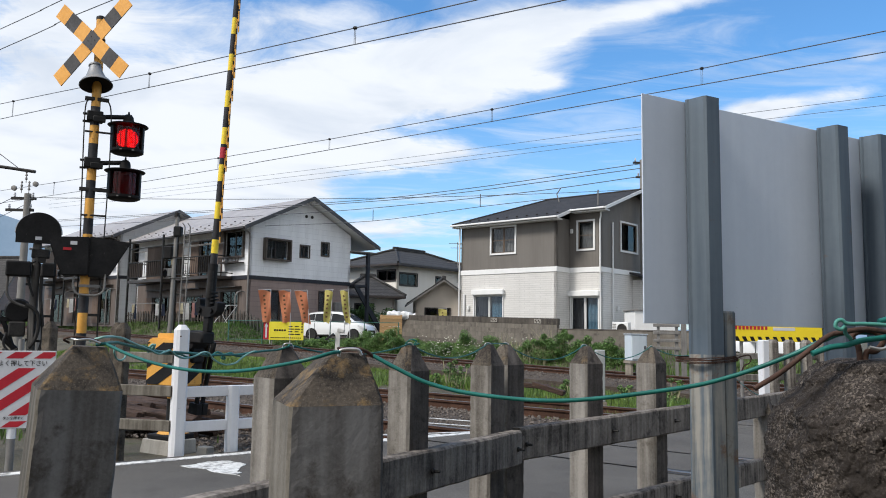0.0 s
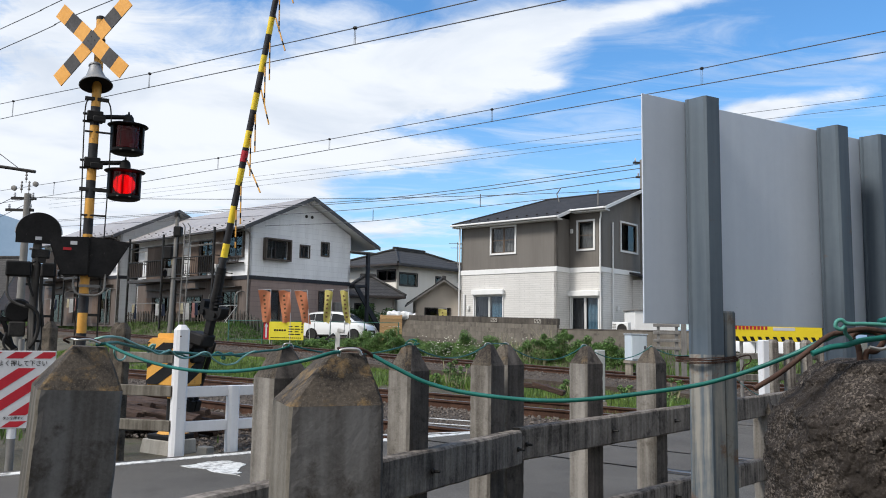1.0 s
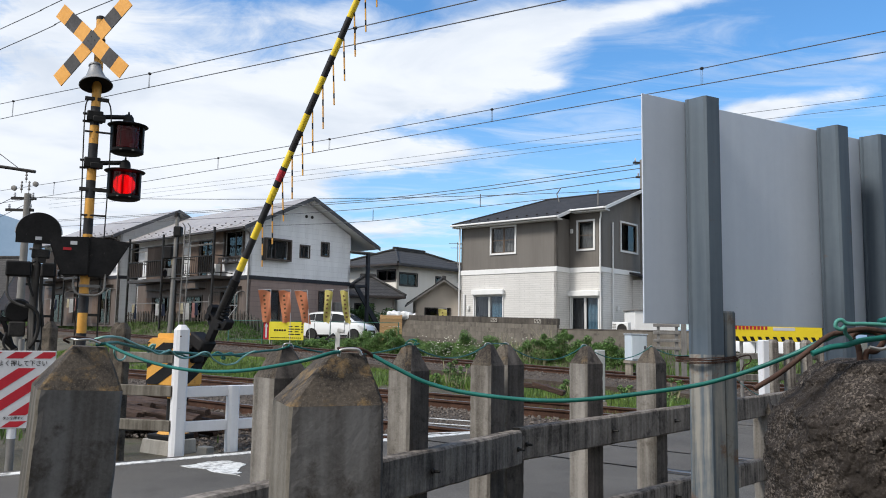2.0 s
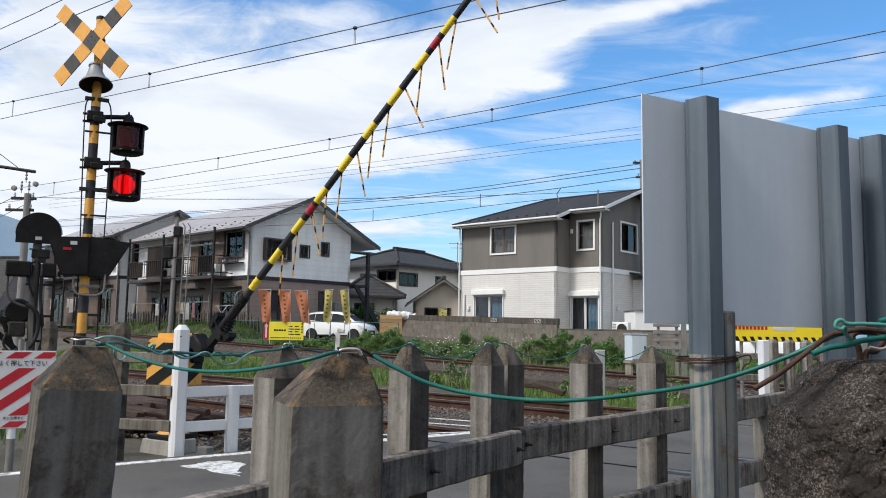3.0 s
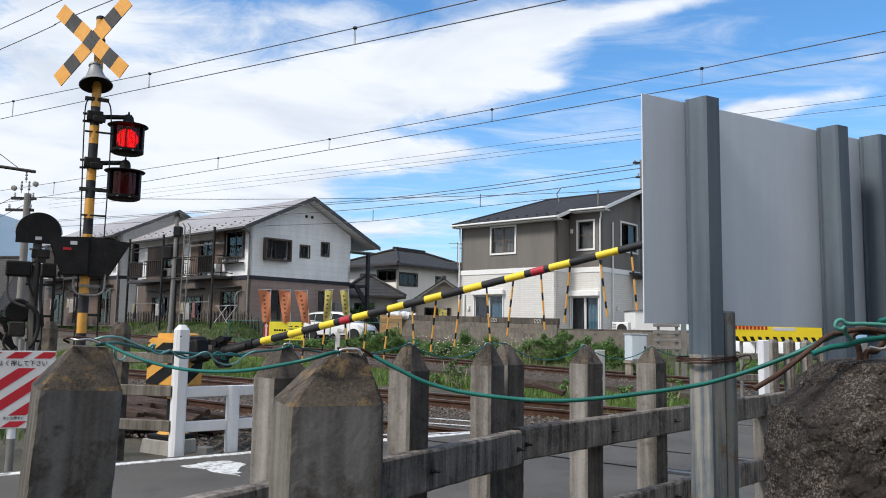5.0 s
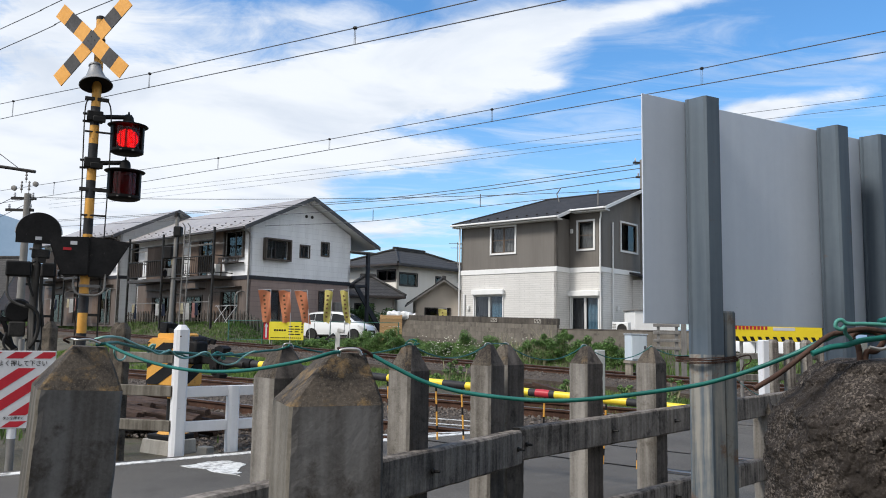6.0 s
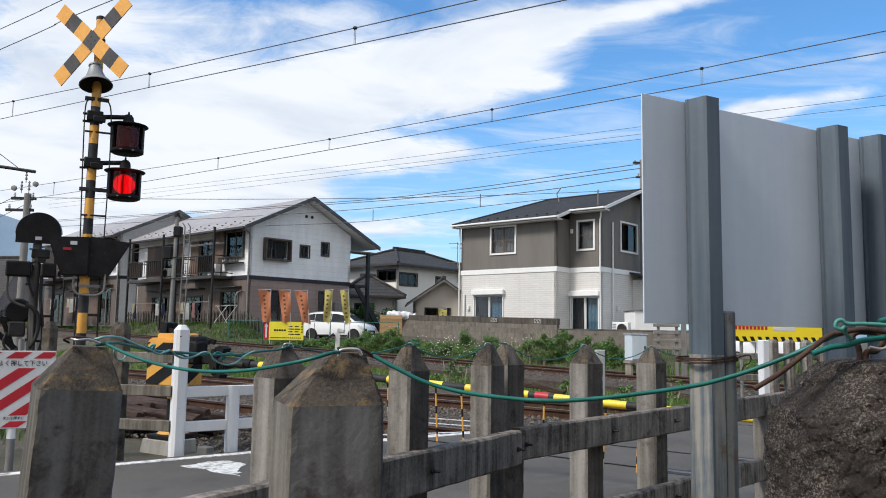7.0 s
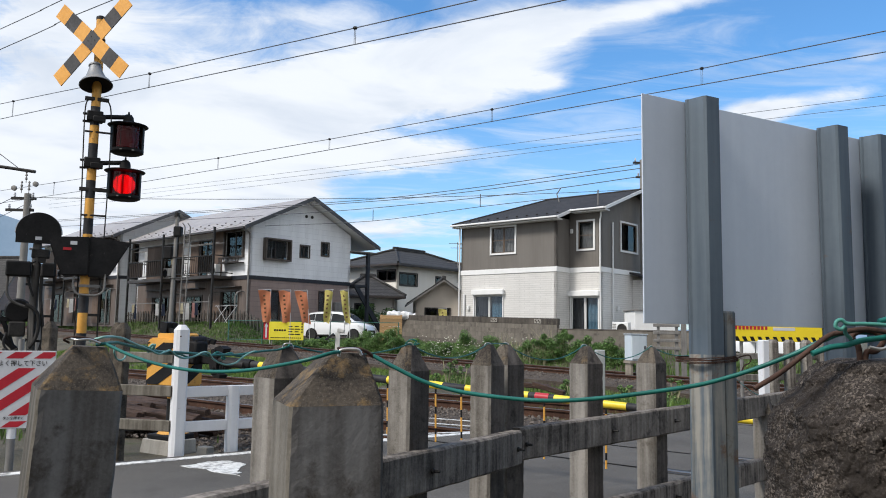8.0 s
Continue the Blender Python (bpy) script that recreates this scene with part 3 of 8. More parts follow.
def concrete_fence(label, posts, az, rails, start, end, offset=-0.075, rise=0.0, w=0.100, twist=0.0):
    """Posts at distances along a line, rails (z of the underside) on its near side."""
    origin = posts[0]
    M = pose(origin[0], origin[1], 0, 0, 0, az)
    fence = thing("concrete_fence", label, "fence", M)
    # the side turned from the sun gets the darker copy, shade put in its colour
    me = mesh("post", post_bm(w, shoulder=0.080, ridge=(0.030, 0.040), ch=0.008, rnd=origin[0] * 7, cuts=6, dz=0.02), [CONC, CONC_TOP, CONC_SHADE, CONC_SHADE])
    inv = M.inverted()
    for i, p in enumerate(posts):
        q = inv @ Vector((p[0], p[1], 0))
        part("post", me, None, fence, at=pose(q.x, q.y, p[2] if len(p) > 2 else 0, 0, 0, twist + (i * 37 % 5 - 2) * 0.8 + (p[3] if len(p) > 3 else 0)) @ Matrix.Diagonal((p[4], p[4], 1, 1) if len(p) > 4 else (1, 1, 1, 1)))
        for z in rails:
            if start < q.x < end:
                part("bolt", BOLT, None, fence, at=pose(q.x + 0.012, offset - 0.026, z + 0.062 + (q.x - start) * math.sin(radians(rise)), 90, 0, 12))
    for z in rails:
        part("rail", rail_bm(end - start, 0.127, 0.052, z + origin[0]), CONC_RAIL, fence, at=pose(start, offset, z, 0, -rise, 0))
    return fence


concrete_fence("weathered grey concrete post and rail fence beside the crossing", [(-0.418, 2.106, 0, -9.0, 1.15), (-0.103, 2.574), (0.180, 3.090)], 57.5, [0.606, 0.235], -0.62, 1.20, twist=-10.0)
concrete_fence("weathered concrete post and rail fence along the road", [(0.262, 3.262, -0.002), (0.678, 3.736, -0.010, -10.0), (1.087, 4.134, -0.016, -4.0), (1.53, 4.52, -0.018), (1.985, 4.906, -0.335)], 45.5, [0.602, 0.231], -0.02, 2.74, rise=0.6, w=0.116)


def near_posts():
    for name, x, y, rz, w, top, seed, lean, off, lab in (
            ("concrete_post", -0.594, 1.315, 31, 0.124, 1.070, 1.0, 2.8, 0.012, "stained grey concrete fence post with a hipped cap"),
            ("concrete_post", -0.156, 1.100, 21.5, 0.126, 1.070, 5.0, 0.0, 0.022, "stained concrete fence post with an orange lichened cap")):
        # CONC_NEAR on the front, away from the sun: stains plus some shade in the colour
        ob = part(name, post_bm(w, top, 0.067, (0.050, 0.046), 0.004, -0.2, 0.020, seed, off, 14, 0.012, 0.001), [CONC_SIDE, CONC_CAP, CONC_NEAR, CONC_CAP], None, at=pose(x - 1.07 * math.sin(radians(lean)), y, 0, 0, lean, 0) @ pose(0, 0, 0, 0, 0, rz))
        tagged(ob, lab, "fence post", "large posts at the road's edge")
    # crumbling post with bare pebbles
    bm = B()
    rings = []
    n = 76
    prof = [(-0.2, 0.138), (0.90, 0.134), (0.990, 0.131), (1.010, 0.124), (1.030, 0.105), (1.055, 0.086), (1.070, 0.070), (1.076, 0.050)]
    zs = [p[0] for p in prof]
    steps = [-0.2, 0.3, 0.6] + [0.74 + 0.0026 * i for i in range(130)]
    for z in steps:
        r = float(np.interp(z, zs, [p[1] for p in prof]))
        ring = []
        for k in range(n * 5):
            a = 2 * math.pi * k / (n * 5)
            sq = 1 / max(abs(math.cos(a)), abs(math.sin(a))) ** 0.22
            d = Vector((math.cos(a), math.sin(a), 0))
            q = d * r + Vector((0, 0, z))
            near = noise.voronoi(q * 210 + noise.noise_vector(q * 90) * 0.6)[0]
            rr = r * sq * 0.955 + noise.noise(q * 17) * 0.006 + noise.noise(q * 45) * 0.0060 + noise.noise(q * 95) * 0.0035 + min(0.40, near[1] - near[0]) * 0.0060 + noise.noise(q * 260) * 0.0012
            ring.append((d.x * rr, d.y * rr, z + noise.noise(q * 60) * 0.002))
        rings.append(ring)
    loft(bm, rings)
    ob = part("concrete_post", bm, ROUGHC, None, smooth=True, at=pose(0.548, 0.99, 0, 0, 0, 12))
    tagged(ob, "crumbling dark concrete fence post with bare pebbles", "fence post", "large posts at the road's edge")


near_posts()

# ---- sign seen from behind ----


def make_sign():
    M = pose(0.483, 1.90, 0, 0, 0, 28.9)
    s = thing("road_sign", "large sign seen from behind, grey aluminium sheet on steel posts", "sign", M)
    bm = B()
    box(bm, 0, 1.30, -0.002, 0.002, 1.130, 1.695, bevel=0.0008)
    part("panel", bm, ALU, s, "plain pale grey back of an aluminium sign panel")
    # hat-section posts
    prof = [(-0.038, 0.0), (-0.038, -0.006), (-0.034, -0.010), (-0.027, -0.050), (-0.022, -0.056), (0.022, -0.056), (0.027, -0.050), (0.034, -0.010), (0.038, -0.006), (0.038, 0.0)]
    for u, top, lo in ((0.182, 1.700, 1.057), (0.700, 1.700, -0.2), (0.897, 1.700, -0.2)):
        bm = B()
        loft(bm, [[(u + x, y - 0.004, z) for x, y in prof] for z in (lo, top)])
        post = part("post", bm, GALV, s, "blue-grey painted steel post")
        if lo > 0:
            bm = B()
            loft(bm, [[(u + x, y - 0.004, z) for x, y in prof] for z in (-0.2, lo)])
            part("post_foot", bm, GALV_LOW, post, "weathered lower length with rust streaks")
    bm = B()
    box(bm, 0.238, 0.284, -0.030, 0.020, -0.2, 1.165, bevel=0.004)
    part("stub_post", bm, GALV_LOW, s, "short steel post strapped beside the sign post")
    bm = B()
    rnd = random.Random(5)
    coil = []
    for k in range(7):
        z = 1.033 + 0.0022 * k + rnd.uniform(-0.001, 0.001)
        coil += [(0.148, 0.004, z), (0.148, -0.040, z), (0.166, -0.064, z + rnd.uniform(-.002, .002)), (0.215, -0.064, z + 0.003), (0.236, -0.044, z + 0.002),
                 (0.275, -0.036, z + 0.004), (0.295, -0.034, z + rnd.uniform(0, .008)), (0.294, 0.026, z), (0.150, 0.026, z + 0.003)]
    tube(bm, smooth_path(coil, 4), 0.0012, 5)
    tube(bm, smooth_path([(0.296, -0.036, 1.048), (0.315, -0.05, 1.054), (0.325, -0.05, 1.046), (0.318, -0.05, 1.034), (0.300, -0.05, 1.028), (0.288, -0.05, 1.010)], 5), 0.0018, 5)
    part("wire_binding", bm, WIRE_RUST, s, "rusty wire wound round the posts", at=pose(-0.014, 0, 0.002))


make_sign()

# ---- crossing signal ----
SIG = pose(-4.10, 9.06, 0, 0, 0, 24.4)


def lamp_unit(parent, x, z):
    """A round-view flashing lamp: dark red faceted lens between a visor plate and a rounded tray, black shell behind."""
    r, lo, hi = 0.160, -0.138, 0.142
    arc = lambda rad, a0, a1, n: [(rad * math.cos(a0 + (a1 - a0) * k / n), rad * math.sin(a0 + (a1 - a0) * k / n)) for k in range(n + 1)]
    bm = B()
    # shell behind, with broad side cheeks
    outer, inner = arc(0.188, radians(-28), radians(208), 18), arc(0.171, radians(-28), radians(208), 18)
    prism(bm, outer + inner[::-1], lo - 0.02, hi + 0.02, pose(x, 0, z))
    # tray below: a shallow bowl with a rim
    lathe(bm, [(0.11, lo - 0.042), (0.158, lo - 0.036), (0.183, lo - 0.018), (0.189, lo + 0.012), (0.173, lo + 0.014), (0.168, lo)], 28, pose(x, 0, z))
    unit = part("lamp_housing", bm, BLACK, parent, "black lamp housing with an open front", smooth=True)
    for k in (-0.075, 0.06):
        part("clip", box(B(), x + k - 0.012, x + k + 0.012, -0.192, -0.182, z + lo - 0.022, z + lo - 0.010), GREY, unit, "small bright clip")
    vis = B()
    lathe(vis, [(0.19, hi + 0.012), (0.222, hi + 0.012), (0.230, hi + 0.020), (0.222, hi + 0.028), (0.10, hi + 0.040)], 32, pose(x, -0.01, z))
    part("visor", vis, BLACK, unit, "black round visor plate", smooth=True)
    bm = B()
    lens = arc(r, radians(186), radians(354), 5)
    back = [(a * 0.975, b * 0.975) for a, b in lens]
    prism(bm, lens + back[::-1], lo, hi + 0.012, pose(x, 0, z))
    ob = part("lens", bm, LENS, unit, "dark red faceted lamp lens")
    ob.visible_shadow = False
    for a in (205, 238, 302, 335):
        c, d = math.cos(radians(a)), math.sin(radians(a))
        part("lens_rib", tube(B(), [(x + c * 0.153, d * 0.153, z + lo), (x + c * 0.153, d * 0.153, z + hi)], 0.0035, 5), BLACK, unit)
    bm = B()
    tube(bm, [(0.04, 0, z + 0.235), (0.16, 0, z + 0.250), (x - 0.02, -0.01, z + 0.268)], 0.027, 12)
    lathe(bm, [(0.062, 0.185), (0.062, 0.235), (0.055, 0.27), (0.036, 0.298), (0.012, 0.306), (0.009, 0.335), (0.002, 0.34)], 16, pose(x, -0.01, z))
    box(bm, -0.088, 0.088, -0.078, 0.075, z + 0.17, z + 0.29, bevel=0.012)
    box(bm, -0.02, 0.115, -0.105, -0.06, z + 0.155, z + 0.225, bevel=0.008)
    box(bm, -0.13, -0.07, -0.02, 0.02, z + 0.16, z + 0.18), box(bm, -0.13, -0.07, -0.02, 0.02, z + 0.25, z + 0.27)
    part("lamp_bracket", bm, BLACK, parent, smooth=True)
    return unit


BELLG = mat("grey_cast_metal", (0.17, 0.175, 0.18), (0.27, 0.275, 0.28), 0.5, 8, 50, metal=0.2, bump=0.1, third=(0.16, 0.15, 0.14), third_amt=0.2, third_scale=18)


def make_signal():
    sig = thing("crossing_signal", "yellow and black striped level crossing signal with red lamps and crossbuck", "crossing signal", SIG)
    bands = [-0.1, 1.027, 1.258, 1.477, 1.737, 1.965, 2.161, 2.345, 2.577, 2.789, 2.923, 3.224, 3.44, 3.664, 4.73]
    mats = [CHAR, YELLOW]
    bm = B()
    n = 18
    rings = []
    for z in bands:
        rings.append([(0.052 * math.cos(2 * math.pi * k / n), 0.052 * math.sin(2 * math.pi * k / n), z) for k in range(n)])
    loft(bm, rings)
    for f in bm.faces:
        z = f.calc_center_median().z
        i = max(k for k in range(len(bands)) if bands[k] <= z + 1e-4)
        f.material_index = i % 2 if i < 13 else 1
    part("pole", bm, mats, sig, "pole painted in yellow and black bands", smooth=True)
    bm = B()
    lathe(bm, [(0.055, 4.72), (0.055, 4.755), (0.03, 4.77)], 14)
    box(bm, -0.06, 0.06, -0.075, -0.05, 4.335, 4.475, bevel=0.006)
    box(bm, 0.02, 0.085, -0.07, 0.04, 4.38, 4.42, bevel=0.006)
    part("pole_cap", bm, DARK, sig, smooth=True)
    # crossbuck: two equal boards, turned to the road
    buck = part("crossbuck", box(B(), -0.07, 0.07, -0.012, 0.03, -0.10, 0.10, bevel=0.004), DARK, sig, "dark steel mounting plate", at=pose(-0.065, -0.07, 4.425, 0, 0, -43.4))
    for ang, y in ((-40.5, -0.034), (42.0, -0.020)):
        bm = B()
        k = [-1 + 2 * i / 7 for i in range(8)]
        loft(bm, [[(u * 0.65, yy, zz) for yy, zz in ((-0.006, -0.092), (0.006, -0.092), (0.006, 0.092), (-0.006, 0.092))] for u in k])
        for f in bm.faces:
            u = f.calc_center_median().x / 0.65
            f.material_index = (max(i for i in range(7) if k[i] <= u + 1e-4)) % 2 if abs(u) < 0.99 else 0
        part("crossbuck_board", bm, [AMBER, FADED], buck, "striped crossbuck board", at=pose(0, y, 0, 0, -ang, 0))
    for dx, dz in ((-0.045, 0.0), (0.045, 0.0), (0.0, 0.045), (0.0, -0.045)):
        part("bolt", BOLT, None, buck, at=pose(dx, -0.018, dz, 90, 0, 0))
    # bell
    bm = B()
    lathe(bm, [(0.03, 0.30), (0.055, 0.29), (0.062, 0.25), (0.085, 0.17), (0.115, 0.09), (0.165, 0.035), (0.185, 0.0), (0.178, -0.004), (0.155, 0.03), (0.105, 0.08), (0.06, 0.2)], 28, close=False)
    lathe(bm, [(0.066, 0.275), (0.072, 0.27), (0.072, 0.255), (0.066, 0.25)], 20)
    part("bell", bm, BELLG, sig, "grey metal warning bell", at=pose(-0.012, -0.12, 3.892, -17, -5, 0), smooth=True)
    bm = B()
    lathe(bm, [(0.001, 0.10), (0.07, 0.085), (0.15, 0.030), (0.174, 0.0)], 24, close=False)
    part("bell_mouth", bm, BLACK, sig, at=pose(-0.012, -0.12, 3.888, -17, -5, 0), smooth=True)
    lamps = [lamp_unit(sig, 0.365, 3.315), lamp_unit(sig, 0.358, 2.765)]
    # cable ladder of thin pipes
    for pts in ([(-0.085, -0.02, 3.75), (-0.11, -0.02, 3.60), (-0.10, -0.02, 3.0), (-0.075, -0.02, 2.1)], [(0.12, -0.02, 3.77), (0.17, -0.02, 3.60), (0.185, -0.02, 3.0), (0.175, -0.02, 2.1)]):
        bm = B()
        tube(bm, smooth_path(pts, 6), 0.008, 6)
        part("cable_pipe", bm, DARK, sig, smooth=True)
    for z, a, b in ((3.75, -0.12, 0.14), (2.68, -0.12, 0.22), (3.36, -0.10, 0.18), (2.38, -0.08, 0.18)):
        h = 0.022 if z in (3.75, 2.68) else 0.010
        bm = B()
        box(bm, a, b, -0.05, -0.02, z - h, z + h, bevel=0.004)
        part("pipe_bracket", bm, DARK, sig)
    # two hooded direction indicators, back to back round the pole
    for pts, y0, lab in (([(-0.40, 0.0), (0.03, 0.02), (0.03, -0.42), (-0.24, -0.43), (-0.33, -0.22)], -0.16, "black direction indicator hood with a red light"),
                         ([(0.02, 0.03), (0.47, -0.02), (0.26, -0.40), (0.20, -0.44), (0.02, -0.43)], -0.13, "black direction indicator hood")):
        bm = B()
        prism(bm, pts, 0, 0.26, pose(0, y0 + 0.28, 2.10, 90, 0, 0))
        bmesh.ops.bevel(bm, geom=bm.edges[:], offset=0.012, segments=2, affect="EDGES")
        part("direction_indicator", bm, BLACK, sig, lab, smooth=True)
    bm = B()
    box(bm, -0.24, -0.155, 0, 0.004, 1.955, 1.985, bevel=0.0015)
    part("indicator_light", bm, RED_LED_DIM, sig, "small red lit slot", at=pose(0, 0.005 - 0.155, 0))
    bm = B()
    box(bm, -0.17, -0.10, -0.004, 0, 2.02, 2.06)
    part("maker_plate", bm, SIGNWHITE, sig, at=pose(0, -0.142, 0))
    bm = B()
    tube(bm, smooth_path([(-0.10, -0.1, 1.70), (-0.12, -0.1, 1.58), (-0.08, -0.1, 1.48), (0.0, -0.1, 1.46), (0.12, -0.1, 1.46), (0.20, -0.1, 1.52), (0.21, -0.1, 1.70)], 6), 0.012, 8)
    box(bm, -0.06, 0.16, -0.06, -0.03, 1.55, 1.58)
    part("conduit", bm, GREY, sig, smooth=True)
    bm = B()
    tube(bm, [(-0.07, 0.02, 1.7), (-0.07, 0.02, 0.4)], 0.010, 6)
    tube(bm, [(0.16, 0.02, 1.7), (0.17, 0.02, 0.4)], 0.010, 6)
    box(bm, -0.09, 0.18, 0.01, 0.03, 1.22, 1.25)
    part("cable_pipe", bm, DARK, sig)
    # the lit unit that turns behind each lens; a dark seam and slanting rows of diodes
    units = []
    for lamp, x, z in ((lamps[0], 0.365, 3.325), (lamps[1], 0.358, 2.775)):
        bm = B()
        lathe(bm, [(0.001, 0.006), (0.126, 0.006), (0.126, -0.006), (0.001, -0.006)], 32, pose(0, 0, 0, 90, 0, 0))
        for f in bm.faces:
            f.material_index = 2 if f.calc_center_median().y < -0.004 else 0
        for i in range(-12, 13):
            for j in range(-12, 13):
                px, pz = i * 0.0112, j * 0.0112
                q = i - j if i > -2 else i + j
                if px * px + pz * pz > 0.120 ** 2 or q % 2 == 0 or i in (-2, -1):
                    continue
                r = bmesh.ops.create_cube(bm, size=0.0085, matrix=Matrix.Translation((px, -0.008, pz)))
                for v in r["verts"]:
                    for f in v.link_faces:
                        f.material_index = 1
        units.append(part("light_unit", bm, [RED_GLOW, RED_LED, RED_BASE], lamp, "turning round red light unit", at=pose(x, 0.0, z)))
    return sig, units


FADED = mat("faded_charcoal_paint", (0.045, 0.044, 0.046), (0.085, 0.083, 0.084), 0.65, 6, 45, bump=0.1, spec=0.25)
LENS = pane("red_lens", (0.95, 0.16, 0.18), 0.80, 0.18, 1.35)
RED_BASE = glow("red_diode_field", (0.42, 0.004, 0.008), 0.17)
RED_LED = glow("red_led", (1.0, 0.055, 0.080), 3.2)
RED_GLOW = mat("red_reflector", (0.10, 0.008, 0.01), (0.16, 0.012, 0.014), 0.4, 12, 60, bump=0)
RED_LED_DIM = glow("dim_red_led", (0.35, 0.006, 0.012), 0.06)
SIGNAL, LIGHT_UNITS = make_signal()

# ---- barrier ----
PALECONC = mat("pale_concrete", (0.22, 0.205, 0.18), (0.40, 0.375, 0.33), 0.92, 5, 60, bump=0.4, streak=10, third=(0.12, 0.11, 0.095), third_amt=0.3, third_scale=7)
BAR = pose(-2.465, 8.0, 0.958, 0, 0, -32)


def band(poly, slope, c0, c1):
    """The part of a polygon between the lines z = slope x + c0 and z = slope x + c1."""
    for sign, c in ((1, c0), (-1, c1)):
        out = []
        for p, q in zip(poly, poly[1:] + poly[:1]):
            dp, dq = (sign * (k[1] - slope * k[0] - c) for k in (p, q))
            if dp >= 0:
                out.append(p)
            if dp * dq < 0:
                f = dp / (dp - dq)
                out.append((p[0] + f * (q[0] - p[0]), p[1] + f * (q[1] - p[1])))
        poly = out
        if len(poly) < 3:
            return []
    return poly


def make_barrier():
    mach = thing("crossing_barrier", "yellow and black crossing barrier machine with a long striped arm", "barrier", BAR)
    # machine case, striped on two sides, on a column; z counts from the pivot
    bm = B()
    prism(bm, [(-0.45, -0.43), (-0.02, -0.43), (-0.02, 0.02), (-0.06, 0.045), (-0.41, 0.045), (-0.45, 0.01)], 0.0, 0.355, pose(0, 0.125, 0, 90, 0, 0))
    bmesh.ops.bevel(bm, geom=bm.edges[:], offset=0.016, segments=2, affect="EDGES")
    case = part("machine_case", bm, YELLOW, mach, "yellow steel machine case", smooth=True)
    for c0, c1 in ((-0.46, -0.39), (-0.27, -0.14), (-0.02, 0.11), (0.22, 0.36)):
        poly = band([(-0.435, -0.415), (-0.035, -0.415), (-0.035, 0.0), (-0.435, 0.0)], 0.55, c0, c1)
        if len(poly) > 2:
            part("stripe", prism(B(), poly, 0, 0.004, pose(0, -0.231, 0, 90, 0, 0)), BLACK, case, "black diagonal stripe")
    for c0, c1 in ((-0.36, -0.22), (-0.07, 0.10)):
        poly = band([(-0.215, -0.415), (0.110, -0.415), (0.110, 0.0), (-0.215, 0.0)], 0.75, c0, c1)
        if len(poly) > 2:
            part("stripe", prism(B(), poly, 0, 0.004, pose(-0.019, 0, 0, 90, 0, 90)), BLACK, case, "black diagonal stripe")
    bm = B()
    prism(bm, [(-0.37, 0.045), (-0.07, 0.045), (-0.07, 0.080), (-0.10, 0.092), (-0.34, 0.092), (-0.37, 0.080)], 0, 0.26, pose(0, 0.09, 0, 90, 0, 0))
    part("case_lid", bm, YELLOW, mach, "raised yellow lid")
    bm = B()
    box(bm, -0.55, -0.46, -0.14, 0.10, -0.05, 0.02, bevel=0.02)
    part("end_housing", bm, BLACK, mach, "black end housing")
    bm = B()
    box(bm, -0.02, 0.03, -0.06, 0.10, -0.20, 0.01, bevel=0.015)
    part("shaft_housing", bm, BLACK, mach, "black shaft housing", smooth=True)
    bm = B()
    lathe(bm, [(0.095, -0.46), (0.072, -0.56), (0.072, -0.82), (0.09, -0.855), (0.145, -0.892), (0.155, -0.903), (0.10, -0.908)], 20, pose(-0.24, -0.03, 0))
    for f in bm.faces:
        f.material_index = 1 if -0.70 < f.calc_center_median().z < -0.55 else 0
    part("machine_column", bm, [YELLOW, BLACK], mach, "orange and black column with a flared foot", smooth=True)
    bm = B()
    box(bm, -0.415, -0.085, -0.205, 0.115, -0.957, -0.905, bevel=0.012)
    part("base_plate", bm, BLACK, mach, "black base plate")
    for poly, top in (([(-0.49, -0.27), (-0.03, -0.27), (-0.03, 0.13), (-0.49, 0.13)], -0.955), ([(0.27, -0.22), (0.43, -0.22), (0.43, -0.06), (0.27, -0.06)], -0.975)):
        bm = B()
        prism(bm, poly, -1.30, top)
        cx = (poly[0][0] + poly[1][0]) / 2
        for v in bm.verts:
            if v.co.z > -1.1:
                v.co.x, v.co.y = cx + (v.co.x - cx) * 0.88, v.co.y + (0.05 if v.co.y < -0.1 else -0.02)
        bmesh.ops.bevel(bm, geom=bm.edges[:], offset=0.008, segments=1, affect="EDGES")
        part("foundation", bm, PALECONC, mach, "pale concrete foundation block")

    # the arm: its axis lies 0.152 below the pivot when lowered
    arm = part("barrier_arm", B(), BLACK, mach, "long barrier arm in yellow and black bands")
    e = -0.152
    bm = B()
    n, r0 = 14, 0.037
    light = [(0.905, 1.043)] + [(2.013 + 0.38 * k, 2.183 + 0.38 * k) for k in range(-2, 7)] + [(4.72, 4.90), (5.12, 5.31), (5.50, 5.70)]
    stops = sorted([0.62, 5.89] + [e for p in light for e in p])
    rings = [[(u, (r0 - 0.0022 * u) * math.cos(2 * math.pi * q / n), e + (r0 - 0.0022 * u) * math.sin(2 * math.pi * q / n)) for q in range(n)] for u in stops]
    loft(bm, rings)
    for f in bm.faces:
        u = f.calc_center_median().x
        f.material_index = 0 if any(lo < u < hi for lo, hi in light) else 1
    part("pole", bm, [ARMY, CHAR], arm, "pole painted in yellow and black bands", smooth=True)
    for r in (1.925, 3.815):
        bm = B()
        rr = r0 - 0.0022 * r + 0.002
        lathe(bm, [(rr, -0.055), (rr, 0.055)], 14, pose(r, 0, e, 0, 90, 0))
        part("reflective_band", bm, RED, arm, "dark red reflective band", smooth=True)
    bm = B()
